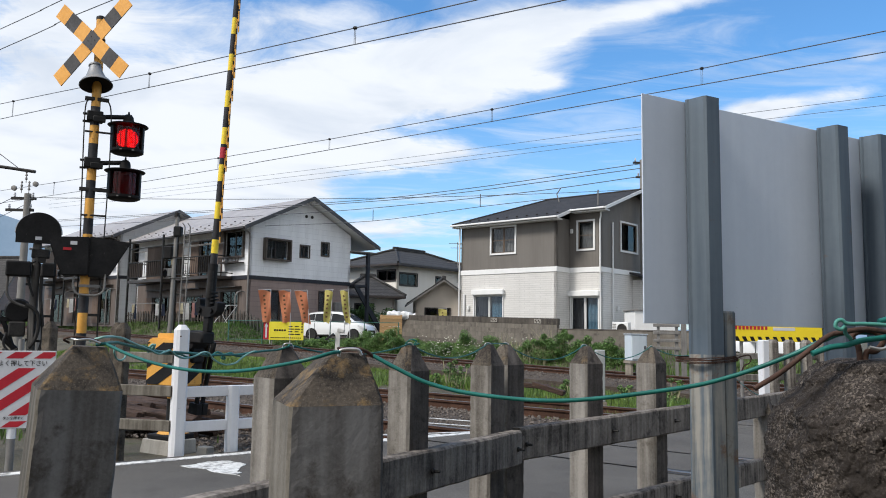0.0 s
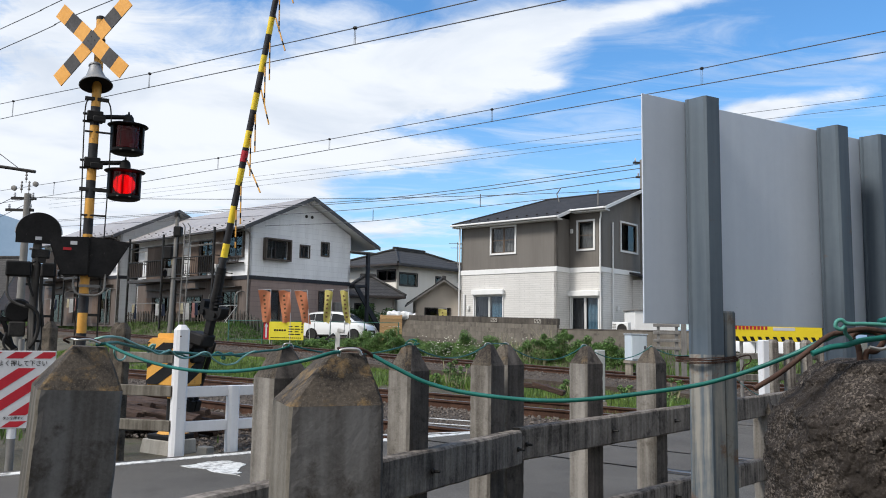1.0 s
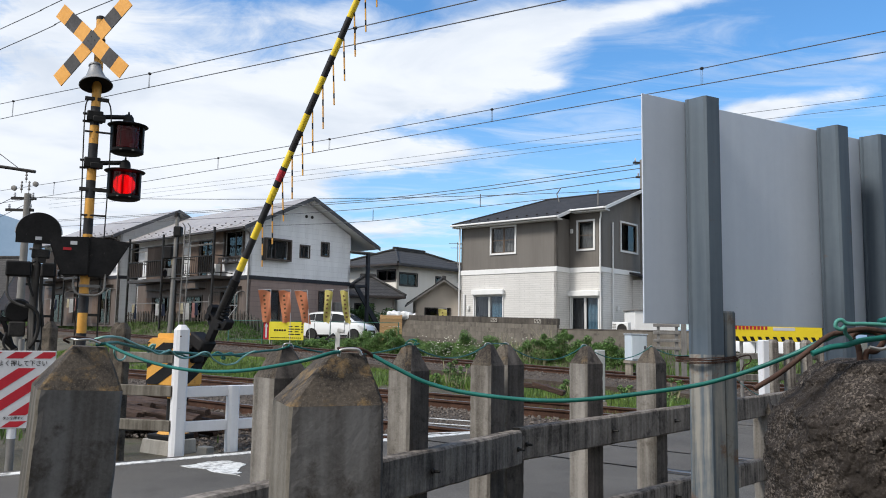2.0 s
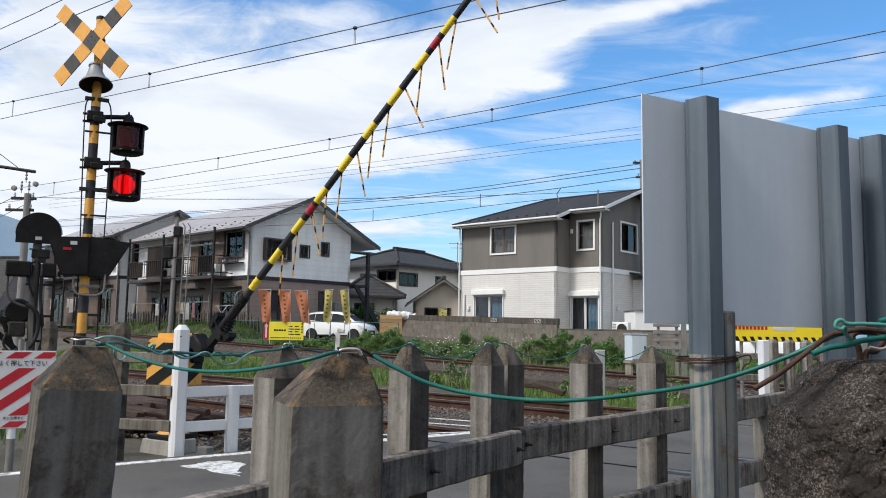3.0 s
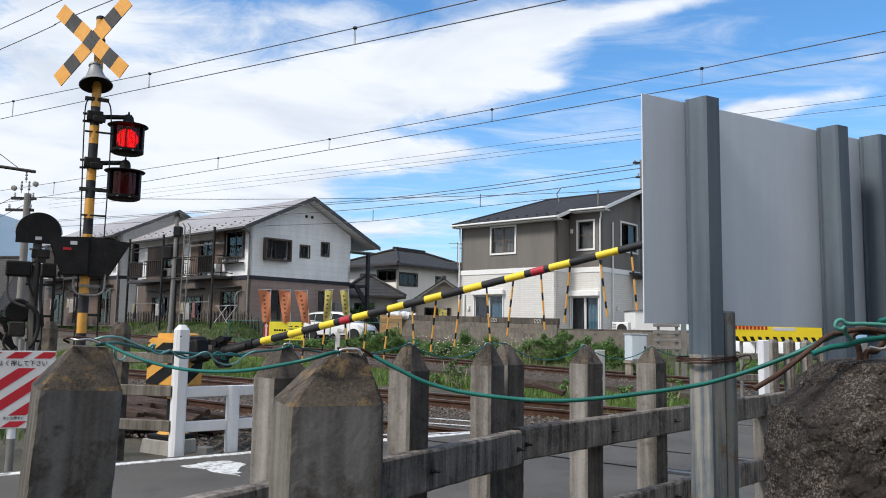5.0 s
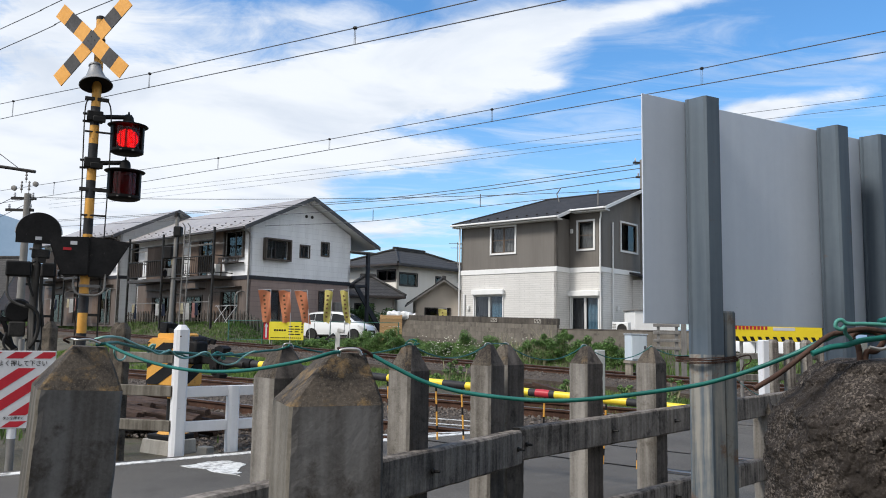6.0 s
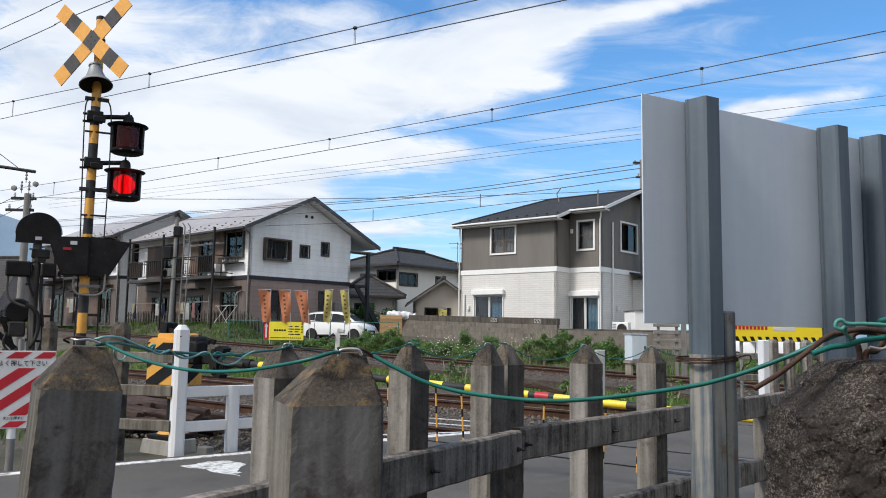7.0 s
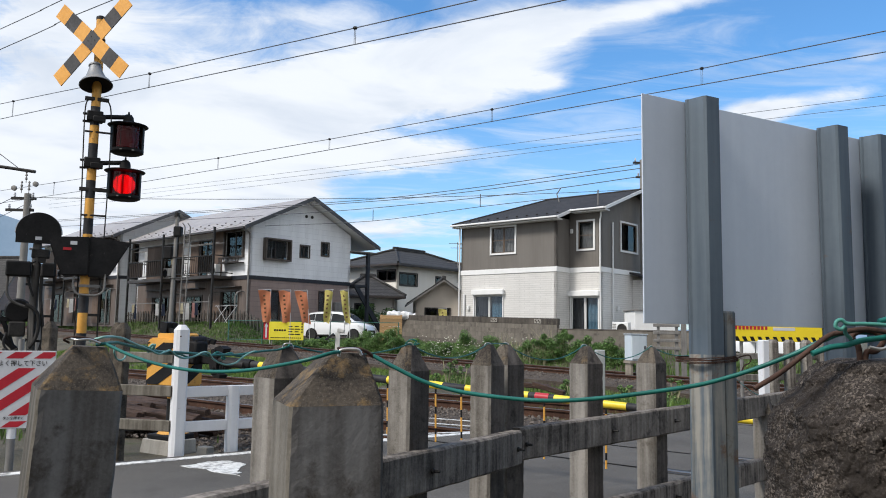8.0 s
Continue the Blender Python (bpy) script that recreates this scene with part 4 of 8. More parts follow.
    lathe(bm, [(0.030, 0.0), (0.030, 0.03), (0.02, 0.035)], 12, pose(5.89, 0, e, 0, 90, 0))
    part("end_cap", bm, CHAR, arm)
    # hub block, slender stem, hooked breakaway jaw and sleeve; the counterweights on the far side
    flat = pose(0, 0, 0, 90, 0, 0)
    bm = B()
    box(bm, 0.0, 0.125, -0.11, 0.06, -0.205, 0.02, bevel=0.018)
    for x in (0.03, 0.095):
        for y in (-0.08, 0.03):
            lathe(bm, [(0.012, 0), (0.012, 0.014), (0.004, 0.016)], 8, pose(x, y, 0.02))
    lathe(bm, [(0.065, -0.09), (0.065, 0.09)], 18, flat)
    part("hub", bm, BLACK, arm, "black bolted hub block", smooth=True)
    bm = B()
    box(bm, 0.12, 0.36, -0.035, 0.035, e - 0.042, e + 0.042, bevel=0.01)
    tube(bm, [(0.34, 0, e), (0.80, 0, e)], 0.047, 14)
    prism(bm, [(0.270, e - 0.055), (0.300, e - 0.125), (0.345, e - 0.160), (0.415, e - 0.165), (0.430, e - 0.130), (0.385, e - 0.120), (0.370, e - 0.060),
               (0.370, e + 0.065), (0.385, e + 0.085), (0.440, e + 0.090), (0.455, e + 0.125), (0.400, e + 0.150), (0.335, e + 0.130), (0.300, e + 0.085), (0.270, e + 0.055)], -0.05, 0.05, flat)
    for k in range(4):
        u = 0.400 + 0.034 * k
        prism(bm, [(u, e - 0.04), (u + 0.022, e - 0.04), (u + 0.016, e - 0.088 + 0.010 * k), (u + 0.006, e - 0.088 + 0.010 * k)], -0.04, 0.04, flat)
    lathe(bm, [(0.030, -0.075), (0.030, 0.075)], 12, pose(0.335, 0, e + 0.085, 90, 0, 0))
    lathe(bm, [(0.026, -0.075), (0.026, 0.075)], 12, pose(0.335, 0, e - 0.085, 90, 0, 0))
    part("arm_holder", bm, BLACK, arm, "black cast arm holder with a hooked jaw", smooth=True)
    bm = B()
    tube(bm, [(0.46, -0.030, e - 0.012), (0.73, -0.030, e - 0.012)], 0.034, 10)
    part("sleeve", bm, DARK, arm, "dark grey clamp sleeve", smooth=True)
    for y in (0.165, 0.240):
        bm = B()
        prism(bm, [(0.02, 0.03), (-0.62, 0.12), (-0.64, 0.08), (0.0, -0.02)], -0.012, 0.012, pose(0, y, 0, 90, 0, 0))
        prism(bm, [(-0.74, 0.05), (-0.63, 0.045), (-0.62, 0.170), (-0.73, 0.180)], -0.032, 0.032, pose(0, y, 0, 90, 0, 0))
        part("counterweight", bm, BLACK, arm, "black counterweight")
    # hanging rods
    rods = []
    for i in range(14):
        r = 1.43 + 0.24 * i
        bm = B()
        length = 0.42
        seg = [0, 0.04, 0.14, 0.20, 0.31, 0.36, length]
        for j in range(6):
            tube(bm, [(0, 0, -seg[j]), (0, 0, -seg[j + 1])], 0.0075, 6, mi=0 if j in (1, 3, 5) else 1)
        rods.append(part("hanging_rod", bm, [YELLOW, BLACK], arm, "thin yellow and black rod hanging from the arm", at=pose(r, 0, e - 0.03)))
    return arm, rods


ARM, RODS = make_barrier()
ARM_ANGLES = [(0.0, 86.5), (0.3, 86.2), (0.6, 83.9), (1.1, 75.6), (1.6, 67.2), (2.2, 57.7), (2.8, 48.2), (3.4, 38.8), (4.0, 28.6), (4.6, 18.4), (5.2, 8.4), (5.6, 1.6), (5.75, -0.9), (5.9, -1.9), (6.05, -2.3), (6.5, -2.2), (7.0, -2.5), (8.0, -2.6)]


def arm_angle(t):
    ts, an = zip(*ARM_ANGLES)
    return float(np.interp(t, ts, an))

# ---- houses ----


def siding(name, c1, c2, mortar, w, h, rough=0.7, msize=0.012, bump=0.4, offset=0.5, dirt=0.12):
    """Courses of boards or bricks on walls that run along x or y."""
    m = bpy.data.materials.new(name)
    m.use_nodes = True
    nt = m.node_tree
    L = nt.links.new
    b = nt.nodes["Principled BSDF"]
    b.inputs["Roughness"].default_value = rough
    co = nt.nodes.new("ShaderNodeTexCoord")
    sep, comb, add = nt.nodes.new("ShaderNodeSeparateXYZ"), nt.nodes.new("ShaderNodeCombineXYZ"), nt.nodes.new("ShaderNodeMath")
    L(co.outputs["Object"], sep.inputs[0])
    L(sep.outputs[0], add.inputs[0]), L(sep.outputs[1], add.inputs[1])
    L(add.outputs[0], comb.inputs[0]), L(sep.outputs[2], comb.inputs[1])
    br = nt.nodes.new("ShaderNodeTexBrick")
    br.offset = offset
    for k, v in (("Color1", (*c1, 1)), ("Color2", (*c2, 1)), ("Mortar", (*mortar, 1)), ("Scale", 1.0), ("Mortar Size", msize), ("Brick Width", w), ("Row Height", h), ("Mortar Smooth", 0.3)):
        br.inputs[k].default_value = v
    L(comb.outputs[0], br.inputs["Vector"])
    nz = node(nt, "ShaderNodeTexNoise", Scale=1.3, Detail=6.0, Roughness=0.65)
    sm = nt.nodes.new("ShaderNodeMapping")
    sm.inputs["Scale"].default_value = (1.6, 1.6, 0.25)
    L(co.outputs["Object"], sm.inputs[0]), L(sm.outputs[0], nz.inputs["Vector"])
    r = nt.nodes.new("ShaderNodeMapRange")
    r.inputs[1].default_value, r.inputs[2].default_value, r.inputs[3].default_value, r.inputs[4].default_value = 0.3, 0.7, 1 - dirt, 1 + dirt * 0.5
    L(nz.outputs["Fac"], r.inputs[0])
    mul = nt.nodes.new("ShaderNodeMix")
    mul.data_type, mul.blend_type = "RGBA", "MULTIPLY"
    mul.inputs[0].default_value = 1.0
    L(br.outputs["Color"], mul.inputs[6]), L(r.outputs[0], mul.inputs[7])
    L(mul.outputs[2], b.inputs["Base Color"])
    bp = node(nt, "ShaderNodeBump", Strength=bump, Distance=0.01)
    bp.invert = True
    L(br.outputs["Fac"], bp.inputs["Height"])
    L(bp.outputs[0], b.inputs["Normal"])
    return m


BRICKW = siding("white_brick_siding", (0.60, 0.585, 0.56), (0.635, 0.62, 0.595), (0.50, 0.488, 0.466), 0.62, 0.105, dirt=0.05, bump=0.3)
BROWNW = siding("taupe_siding", (0.146, 0.132, 0.117), (0.160, 0.146, 0.130), (0.128, 0.116, 0.102), 0.16, 4.0, dirt=0.12, offset=0.0, msize=0.006)
BLUEW = siding("white_panel_siding", (0.72, 0.73, 0.745), (0.76, 0.77, 0.78), (0.58, 0.59, 0.61), 1.82, 0.30, dirt=0.12, msize=0.008)
MAUVE = siding("mauve_siding", (0.245, 0.186, 0.166), (0.272, 0.206, 0.184), (0.19, 0.145, 0.13), 3.0, 0.26, dirt=0.15, msize=0.012)
CREAM = mat("cream_render", (0.72, 0.68, 0.61), (0.79, 0.75, 0.68), 0.85, 0.8, 20, bump=0.2, streak=2)
TAN = mat("tan_render", (0.52, 0.45, 0.37), (0.60, 0.525, 0.44), 0.85, 0.8, 20, bump=0.2, streak=2)
SLATE = siding("dark_shingles", (0.020, 0.020, 0.022), (0.032, 0.031, 0.033), (0.012, 0.012, 0.013), 0.45, 0.13, rough=0.85, dirt=0.25, bump=0.6)
TILE = siding("grey_roof_tiles", (0.034, 0.032, 0.031), (0.055, 0.052, 0.050), (0.014, 0.013, 0.013), 0.28, 0.24, rough=0.8, dirt=0.25, bump=1.0, offset=0.0, msize=0.03)
ROOFPALE = mat("pale_metal_roof", (0.29, 0.268, 0.258), (0.41, 0.385, 0.372), 0.5, 0.9, 12, metal=0.1, bump=0.1, third=(0.20, 0.165, 0.148), third_amt=0.28, third_scale=2.6)
FASCIA = mat("white_trim", (0.70, 0.70, 0.69), (0.76, 0.76, 0.75), 0.5, 2, 30, bump=0.05, streak=4)
DARKTRIM = mat("dark_brown_trim", (0.030, 0.024, 0.021), (0.055, 0.045, 0.04), 0.5, 3, 30, bump=0.05)
NAVY = mat("blue_black_band", (0.016, 0.018, 0.024), (0.028, 0.030, 0.038), 0.55, 2, 20, bump=0.05)
GLASS = pane("window_glass", (0.62, 0.66, 0.70), 0.9, 0.03, 1.5)
# brown boards, toned down further to carry the shade under the balconies
BOARDS = siding("dark_brown_boards", (0.118, 0.092, 0.078), (0.140, 0.110, 0.094), (0.07, 0.055, 0.047), 0.20, 4.0, dirt=0.2, offset=0.0, msize=0.012)
TAUPEC = mat("brown_grey_curtain", (0.34, 0.30, 0.26), (0.50, 0.46, 0.40), 0.9, 5, 30, bump=0.3, stretch=(6, 6, 0.5))
BRONZE = mat("bronze_aluminium", (0.060, 0.048, 0.040), (0.095, 0.078, 0.066), 0.45, 3, 30, bump=0.05, metal=0.3)
CURTAIN = mat("blue_curtain", (0.20, 0.36, 0.46), (0.32, 0.50, 0.60), 0.9, 5, 30, bump=0.3, stretch=(6, 6, 0.5))
LACE = mat("grey_curtain", (0.26, 0.26, 0.26), (0.40, 0.40, 0.40), 0.9, 5, 30, bump=0.3, stretch=(6, 6, 0.5))
NETTING = mat("dark_insect_screen", (0.085, 0.086, 0.09), (0.13, 0.13, 0.135), 0.8, 5, 60, bump=0.05)
BROWNSASH = mat("brown_window_sash", (0.085, 0.060, 0.042), (0.13, 0.095, 0.068), 0.5, 3, 30, bump=0.05)
WOODDOOR = mat("brown_shutter", (0.10, 0.07, 0.055), (0.17, 0.12, 0.09), 0.7, 3, 30, bump=0.1)


def wall_bm(length, z0, z1, openings, th=0.14, bm=None, top=None):
    """A wall along x, outer face at y = 0, with real openings (u0, u1, z0, z1)."""
    bm = bm or B()
    us = sorted({0.0, length, *[o[0] for o in openings], *[o[1] for o in openings]})
    zs = sorted({z0, z1, *[o[2] for o in openings], *[o[3] for o in openings]})

    def solid(i, j):
        if not (0 <= i < len(us) - 1 and 0 <= j < len(zs) - 1):
            return False
        u, z = (us[i] + us[i + 1]) / 2, (zs[j] + zs[j + 1]) / 2
        return not any(o[0] < u < o[1] and o[2] < z < o[3] for o in openings)
    vs = {}

    def V(i, j, y):
        k = (i, j, y)
        if k not in vs:
            vs[k] = bm.verts.new((us[i], y, zs[j]))
        return vs[k]
    for i in range(len(us) - 1):
        for j in range(len(zs) - 1):
            if not solid(i, j):
                continue
            bm.faces.new((V(i, j, 0), V(i + 1, j, 0), V(i + 1, j + 1, 0), V(i, j + 1, 0)))
            bm.faces.new((V(i, j, th), V(i, j + 1, th), V(i + 1, j + 1, th), V(i + 1, j, th)))
            for di, dj, a, b in ((-1, 0, (i, j + 1), (i, j)), (1, 0, (i + 1, j), (i + 1, j + 1)), (0, -1, (i, j), (i + 1, j)), (0, 1, (i + 1, j + 1), (i, j + 1))):
                if not solid(i + di, j + dj):
                    bm.faces.new((V(*a, 0), V(*b, 0), V(*b, th), V(*a, th)))
    return bm


def window(parent, M, u0, u1, z0, z1, frame=FASCIA, fw=0.09, sashes=2, curtain=None, proud=0.05, bars=False, half=False, shutter_box=False, sash=DARKTRIM):
    """A window in a wall's frame M: trim, sash, panes, a curtain behind."""
    bm = B()
    for x0, x1, a, b in ((u0 - fw, u1 + fw, z1, z1 + fw), (u0 - fw, u1 + fw, z0 - fw, z0), (u0 - fw, u0, z0, z1), (u1, u1 + fw, z0, z1)):
        box(bm, x0, x1, -proud, 0.03, a, b)
    win = part("window", bm, frame, parent, at=M)
    bm = B()
    sw = 0.045
    for k in range(sashes):
        a, b = u0 + (u1 - u0) * k / sashes, u0 + (u1 - u0) * (k + 1) / sashes
        y = 0.05 + 0.03 * (k % 2)
        for x0, x1, c, d in ((a, b, z1 - sw, z1), (a, b, z0, z0 + sw), (a, a + sw, z0 + sw, z1 - sw), (b - sw, b, z0 + sw, z1 - sw)):
            box(bm, x0, x1, y, y + 0.025, c, d)
        if half:
            zm = (z0 + z1) / 2
            box(bm, a + sw, b - sw, y, y + 0.025, zm - 0.02, zm + 0.02)
    part("sash", bm, sash, win)
    for k in range(sashes):
        a, b = u0 + (u1 - u0) * k / sashes, u0 + (u1 - u0) * (k + 1) / sashes
        bm = B()
        y = 0.06 + 0.03 * (k % 2)
        box(bm, a + sw, b - sw, y, y + 0.006, z0 + sw, z1 - sw)
        p = part("pane", bm, GLASS, win)
        p.visible_shadow = False
    for cm, a, b in ([curtain] if isinstance(curtain, tuple) else curtain or []):
        bm = B()
        n = max(6, int((b - a) / 0.06))
        rows = [[bm.verts.new((a + (b - a) * i / n, 0.20 + 0.025 * math.sin(i * 1.9), z)) for i in range(n + 1)] for z in (z0 + 0.02, z1 - 0.02)]
        for i in range(n):
            bm.faces.new((rows[0][i], rows[0][i + 1], rows[1][i + 1], rows[1][i]))
        part("curtain", bm, cm, win)
    if shutter_box:
        bm = B()
        box(bm, u0 - 0.12, u1 + 0.12, -0.20, 0.0, z1 + 0.02, z1 + 0.30, bevel=0.03)
        part("shutter_box", bm, FASCIA, win, "white roller shutter box")
    return win


def slab(bm, verts, faces, th, mi=0):
    """Roof faces with a thickness; edges closed all round."""
    a = [bm.verts.new(v) for v in verts]
    b = [bm.verts.new((v[0], v[1], v[2] - th)) for v in verts]
    seen = {}
    for f in faces:
        bm.faces.new([a[i] for i in f]).material_index = mi
        bm.faces.new([b[i] for i in reversed(f)]).material_index = mi
        for i, j in zip(f, (*f[1:], f[0])):
            seen[(i, j)] = True
    for (i, j) in list(seen):
        if (j, i) not in seen:
            bm.faces.new((a[i], a[j], b[j], b[i])).material_index = mi
    return bm


def taupe_house():
    H = thing("house", "two-storey house, taupe above and white brick below, dark roof", "house", pose(0.98, 41.6, 0, 0, 0, -40.3))
    z0, zb, zc = 0.6, 4.10, 4.35
    I = Matrix()
    walls = [  # pose of the wall in the house, length, lower openings, upper openings, upper top
        (I, 5.87, [(0.92, 2.72, 1.05, 3.02)], [(1.99, 3.44, 5.16, 6.46)], 6.75),
        (pose(5.87, 0, 0, 0, 0, 90), 1.19, [], [], 6.75),
        (pose(5.87, 1.19, 0), 1.74, [(0.10, 1.58, 1.05, 2.92)], [(0.50, 1.34, 5.25, 6.58)], 7.15),
        (pose(7.61, 1.19, 0, 0, 0, 90), 7.6, [], [(2.0, 3.7, 5.32, 6.70)], 7.15),
        (pose(7.61, 8.9, 0, 0, 0, 180), 7.61, [], [], 6.9),
        (pose(0, 8.9, 0, 0, 0, -90), 8.9, [], [], 6.75)]
    for M, ln, lo, up, top in walls:
        part("lower_wall", wall_bm(ln, z0, zb, lo), BRICKW, H, "white brick-pattern siding", at=M)
        part("upper_wall", wall_bm(ln, zc, top, up), BROWNW, H, "taupe vertical siding", at=M)
        bm = B()
        box(bm, -0.03, ln + 0.03, -0.035, 0.10, zb, zc, bevel=0.008)
        part("band", bm, FASCIA, H, "white trim band", at=M)
    # gable triangle of the side wall
    bm = B()
    prism(bm, [(0.0, 7.15), (7.7, 7.15), (7.7, 7.2), (3.3, 8.36), (0.0, 7.2)], -0.14, 0.0, pose(7.61, 1.19, 0, 0, 0, 90) @ pose(0, 0, 0, 90, 0, 0))
    part("gable", bm, BROWNW, H, "taupe gable")
    # roof
    k = 0.357
    fz = lambda y: 6.74 + k * (y + 0.45)
    P = [(-0.30, -0.45, fz(-0.45)), (6.2, -0.45, fz(-0.45)), (6.2, 0.74, fz(0.74)), (8.1, 0.74, fz(0.74)), (8.1, 4.5, fz(4.5)), (2.5, 4.5, fz(4.5)), (8.1, 9.45, fz(-0.45)), (-0.30, 9.45, fz(-0.45))]
    bm = B()
    slab(bm, P, [(0, 1, 2, 3, 4, 5), (0, 5, 7), (5, 4, 6, 7)], 0.10)
    roof = part("roof", bm, SLATE, H, "dark grey shingle roof")
    bm = B()
    tube(bm, [(2.5, 4.5, fz(4.5) + 0.02), (8.1, 4.5, fz(4.5) + 0.02)], 0.05, 6)
    tube(bm, [(2.5, 4.5, fz(4.5) + 0.02), (-0.30, -0.45, fz(-0.45) + 0.02)], 0.05, 6)
    part("ridge_cap", bm, SLATE, roof)
    for i in range(10):
        bm = B()
        box(bm, 0.4 + 0.6 * i, 0.50 + 0.6 * i, 0.10, 0.16, fz(0.12), fz(0.12) + 0.06)
        part("snow_guard", bm, DARK, roof)
    for name, x0, x1, y, z in (("gutter", -0.34, 6.22, -0.50, fz(-0.45)), ("gutter", 6.2, 8.12, 0.69, fz(0.74))):
        bm = B()
        box(bm, x0, x1, y - 0.09, y + 0.05, z - 0.105, z - 0.015, bevel=0.02)
        part(name, bm, FASCIA, H, "white rain gutter")
        bm = B()
        box(bm, x0 + 0.05, x1 - 0.02, y + 0.05, y + 0.50, z - 0.17, z - 0.12)
        part("soffit", bm, FASCIA, H)
    for x, ya, yb in ((6.22, -0.5, 0.74), (8.12, 0.70, 4.5)):
        bm = B()
        prism(bm, [(ya, fz(ya) - 0.15), (yb, fz(yb) - 0.15), (yb, fz(yb) + 0.01), (ya, fz(ya) + 0.01)], -0.02, 0.02, Matrix(((0, 0, 1, x), (1, 0, 0, 0), (0, 1, 0, 0), (0, 0, 0, 1))))
        part("rake_board", bm, FASCIA, H, "white rake board")
    window(H, walls[0][0], 1.99, 3.44, 5.16, 6.46, half=True, curtain=(TAUPEC, 2.02, 3.42), sash=BROWNSASH)
    window(H, walls[0][0], 0.92, 2.72, 1.05, 3.02, fw=0.05, curtain=[(CURTAIN, 1.9, 2.7), (NETTING, 0.95, 1.85)], shutter_box=True, sash=FASCIA)
    window(H, walls[2][0], 0.50, 1.34, 5.25, 6.58, sashes=1, half=True, curtain=(TAUPEC, 0.52, 1.32), sash=BROWNSASH)
    window(H, walls[2][0], 0.10, 1.58, 1.05, 2.92, fw=0.05, curtain=[(CURTAIN, 0.9, 1.56), (NETTING, 0.12, 0.86)], shutter_box=True, sash=FASCIA)
    window(H, walls[3][0], 2.0, 3.7, 5.32, 6.70, sashes=1, curtain=(LACE, 2.02, 3.68), sash=BROWNSASH)
    # pipes
    for pts, r in (([(7.70, 1.02, 7.05), (7.66, 1.10, 6.8), (7.60, 1.12, 6.6), (7.60, 1.12, 0.6)], 0.045), ([(7.70, 2.2, 6.6), (7.70, 2.2, 0.6)], 0.04), ([(-0.05, -0.08, 6.6), (-0.06, -0.08, 6.3), (-0.06, -0.08, 0.6)], 0.04), ([(0.28, -0.07, 3.1), (0.28, -0.07, 0.6)], 0.05)):
        bm = B()
        tube(bm, pts, r, 8)
        part("downpipe", bm, FASCIA, H, "white downpipe", smooth=True)
    for x, y, z in ((6.03, 1.13, 6.15), (0.55, -0.06, 2.4), (7.68, 2.7, 2.4)):
        bm = B()
        box(bm, x - 0.07, x + 0.07, y - 0.05, y + 0.05, z - 0.11, z + 0.11, bevel=0.02)
        part("vent_hood", bm, FASCIA, H, "small white vent hood")
    # lean-to roof and porch wall on the side
    bm = B()
    slab(bm, [(7.55, 4.0, 4.32), (8.6, 4.0, 3.95), (8.6, 8.2, 3.95), (7.55, 8.2, 4.32)], [(0, 1, 2, 3)], 0.10)
    part("porch_roof", bm, SLATE, H)
    bm = B()
    box(bm, 7.62, 8.35, 4.4, 4.55, 0.6, 3.9)
    part("porch_wall", bm, BRICKW, H)
    # antenna and bracket on the roof
    bm = B()
    tube(bm, [(3.9, 3.4, fz(3.4)), (3.75, 3.4, fz(3.4) + 0.45)], 0.03, 6)
    tube(bm, [(3.75, 3.4, fz(3.4) + 0.45), (4.0, 3.4, fz(3.4) + 0.75)], 0.03, 6)
    tube(bm, [(7.4, 1.3, 7.2), (7.4, 1.3, 8.1)], 0.035, 6)
    part("roof_bracket", bm, GREY, H)
    return H


taupe_house()


SCREEN = pane("dark_netting", (0.20, 0.17, 0.155), 1.0, 0.8, 1.12)
RAKE = mat("dark_grey_rake", (0.050, 0.052, 0.058), (0.085, 0.087, 0.092), 0.6, 2, 20, bump=0.05)


def cooling_unit(M, label):
    a = thing("air_conditioner", label, "air conditioner", M, "cooling units")
    bm = B()
    box(bm, 0, 0.80, 0, 0.32, 0.45, 1.08, bevel=0.02)
    part("case", bm, FASCIA, a)
    bm = B()
    lathe(bm, [(0.24, 0), (0.24, 0.02), (0.21, 0.025), (0.06, 0.02)], 20, pose(0.50, -0.005, 0.77, 90, 0, 0))
    part("fan_grille", bm, DARK, a)
    for k in range(6):
        bm = B()
        box(bm, 0.03, 0.22, -0.012, 0, 0.56 + 0.08 * k, 0.60 + 0.08 * k)
        part("slat", bm, GREY, a)
    bm = B()
    for x in (0.08, 0.66):
        box(bm, x, x + 0.06, 0.03, 0.29, 0.40, 0.45)
    part("foot", bm, DARK, a)
    return a


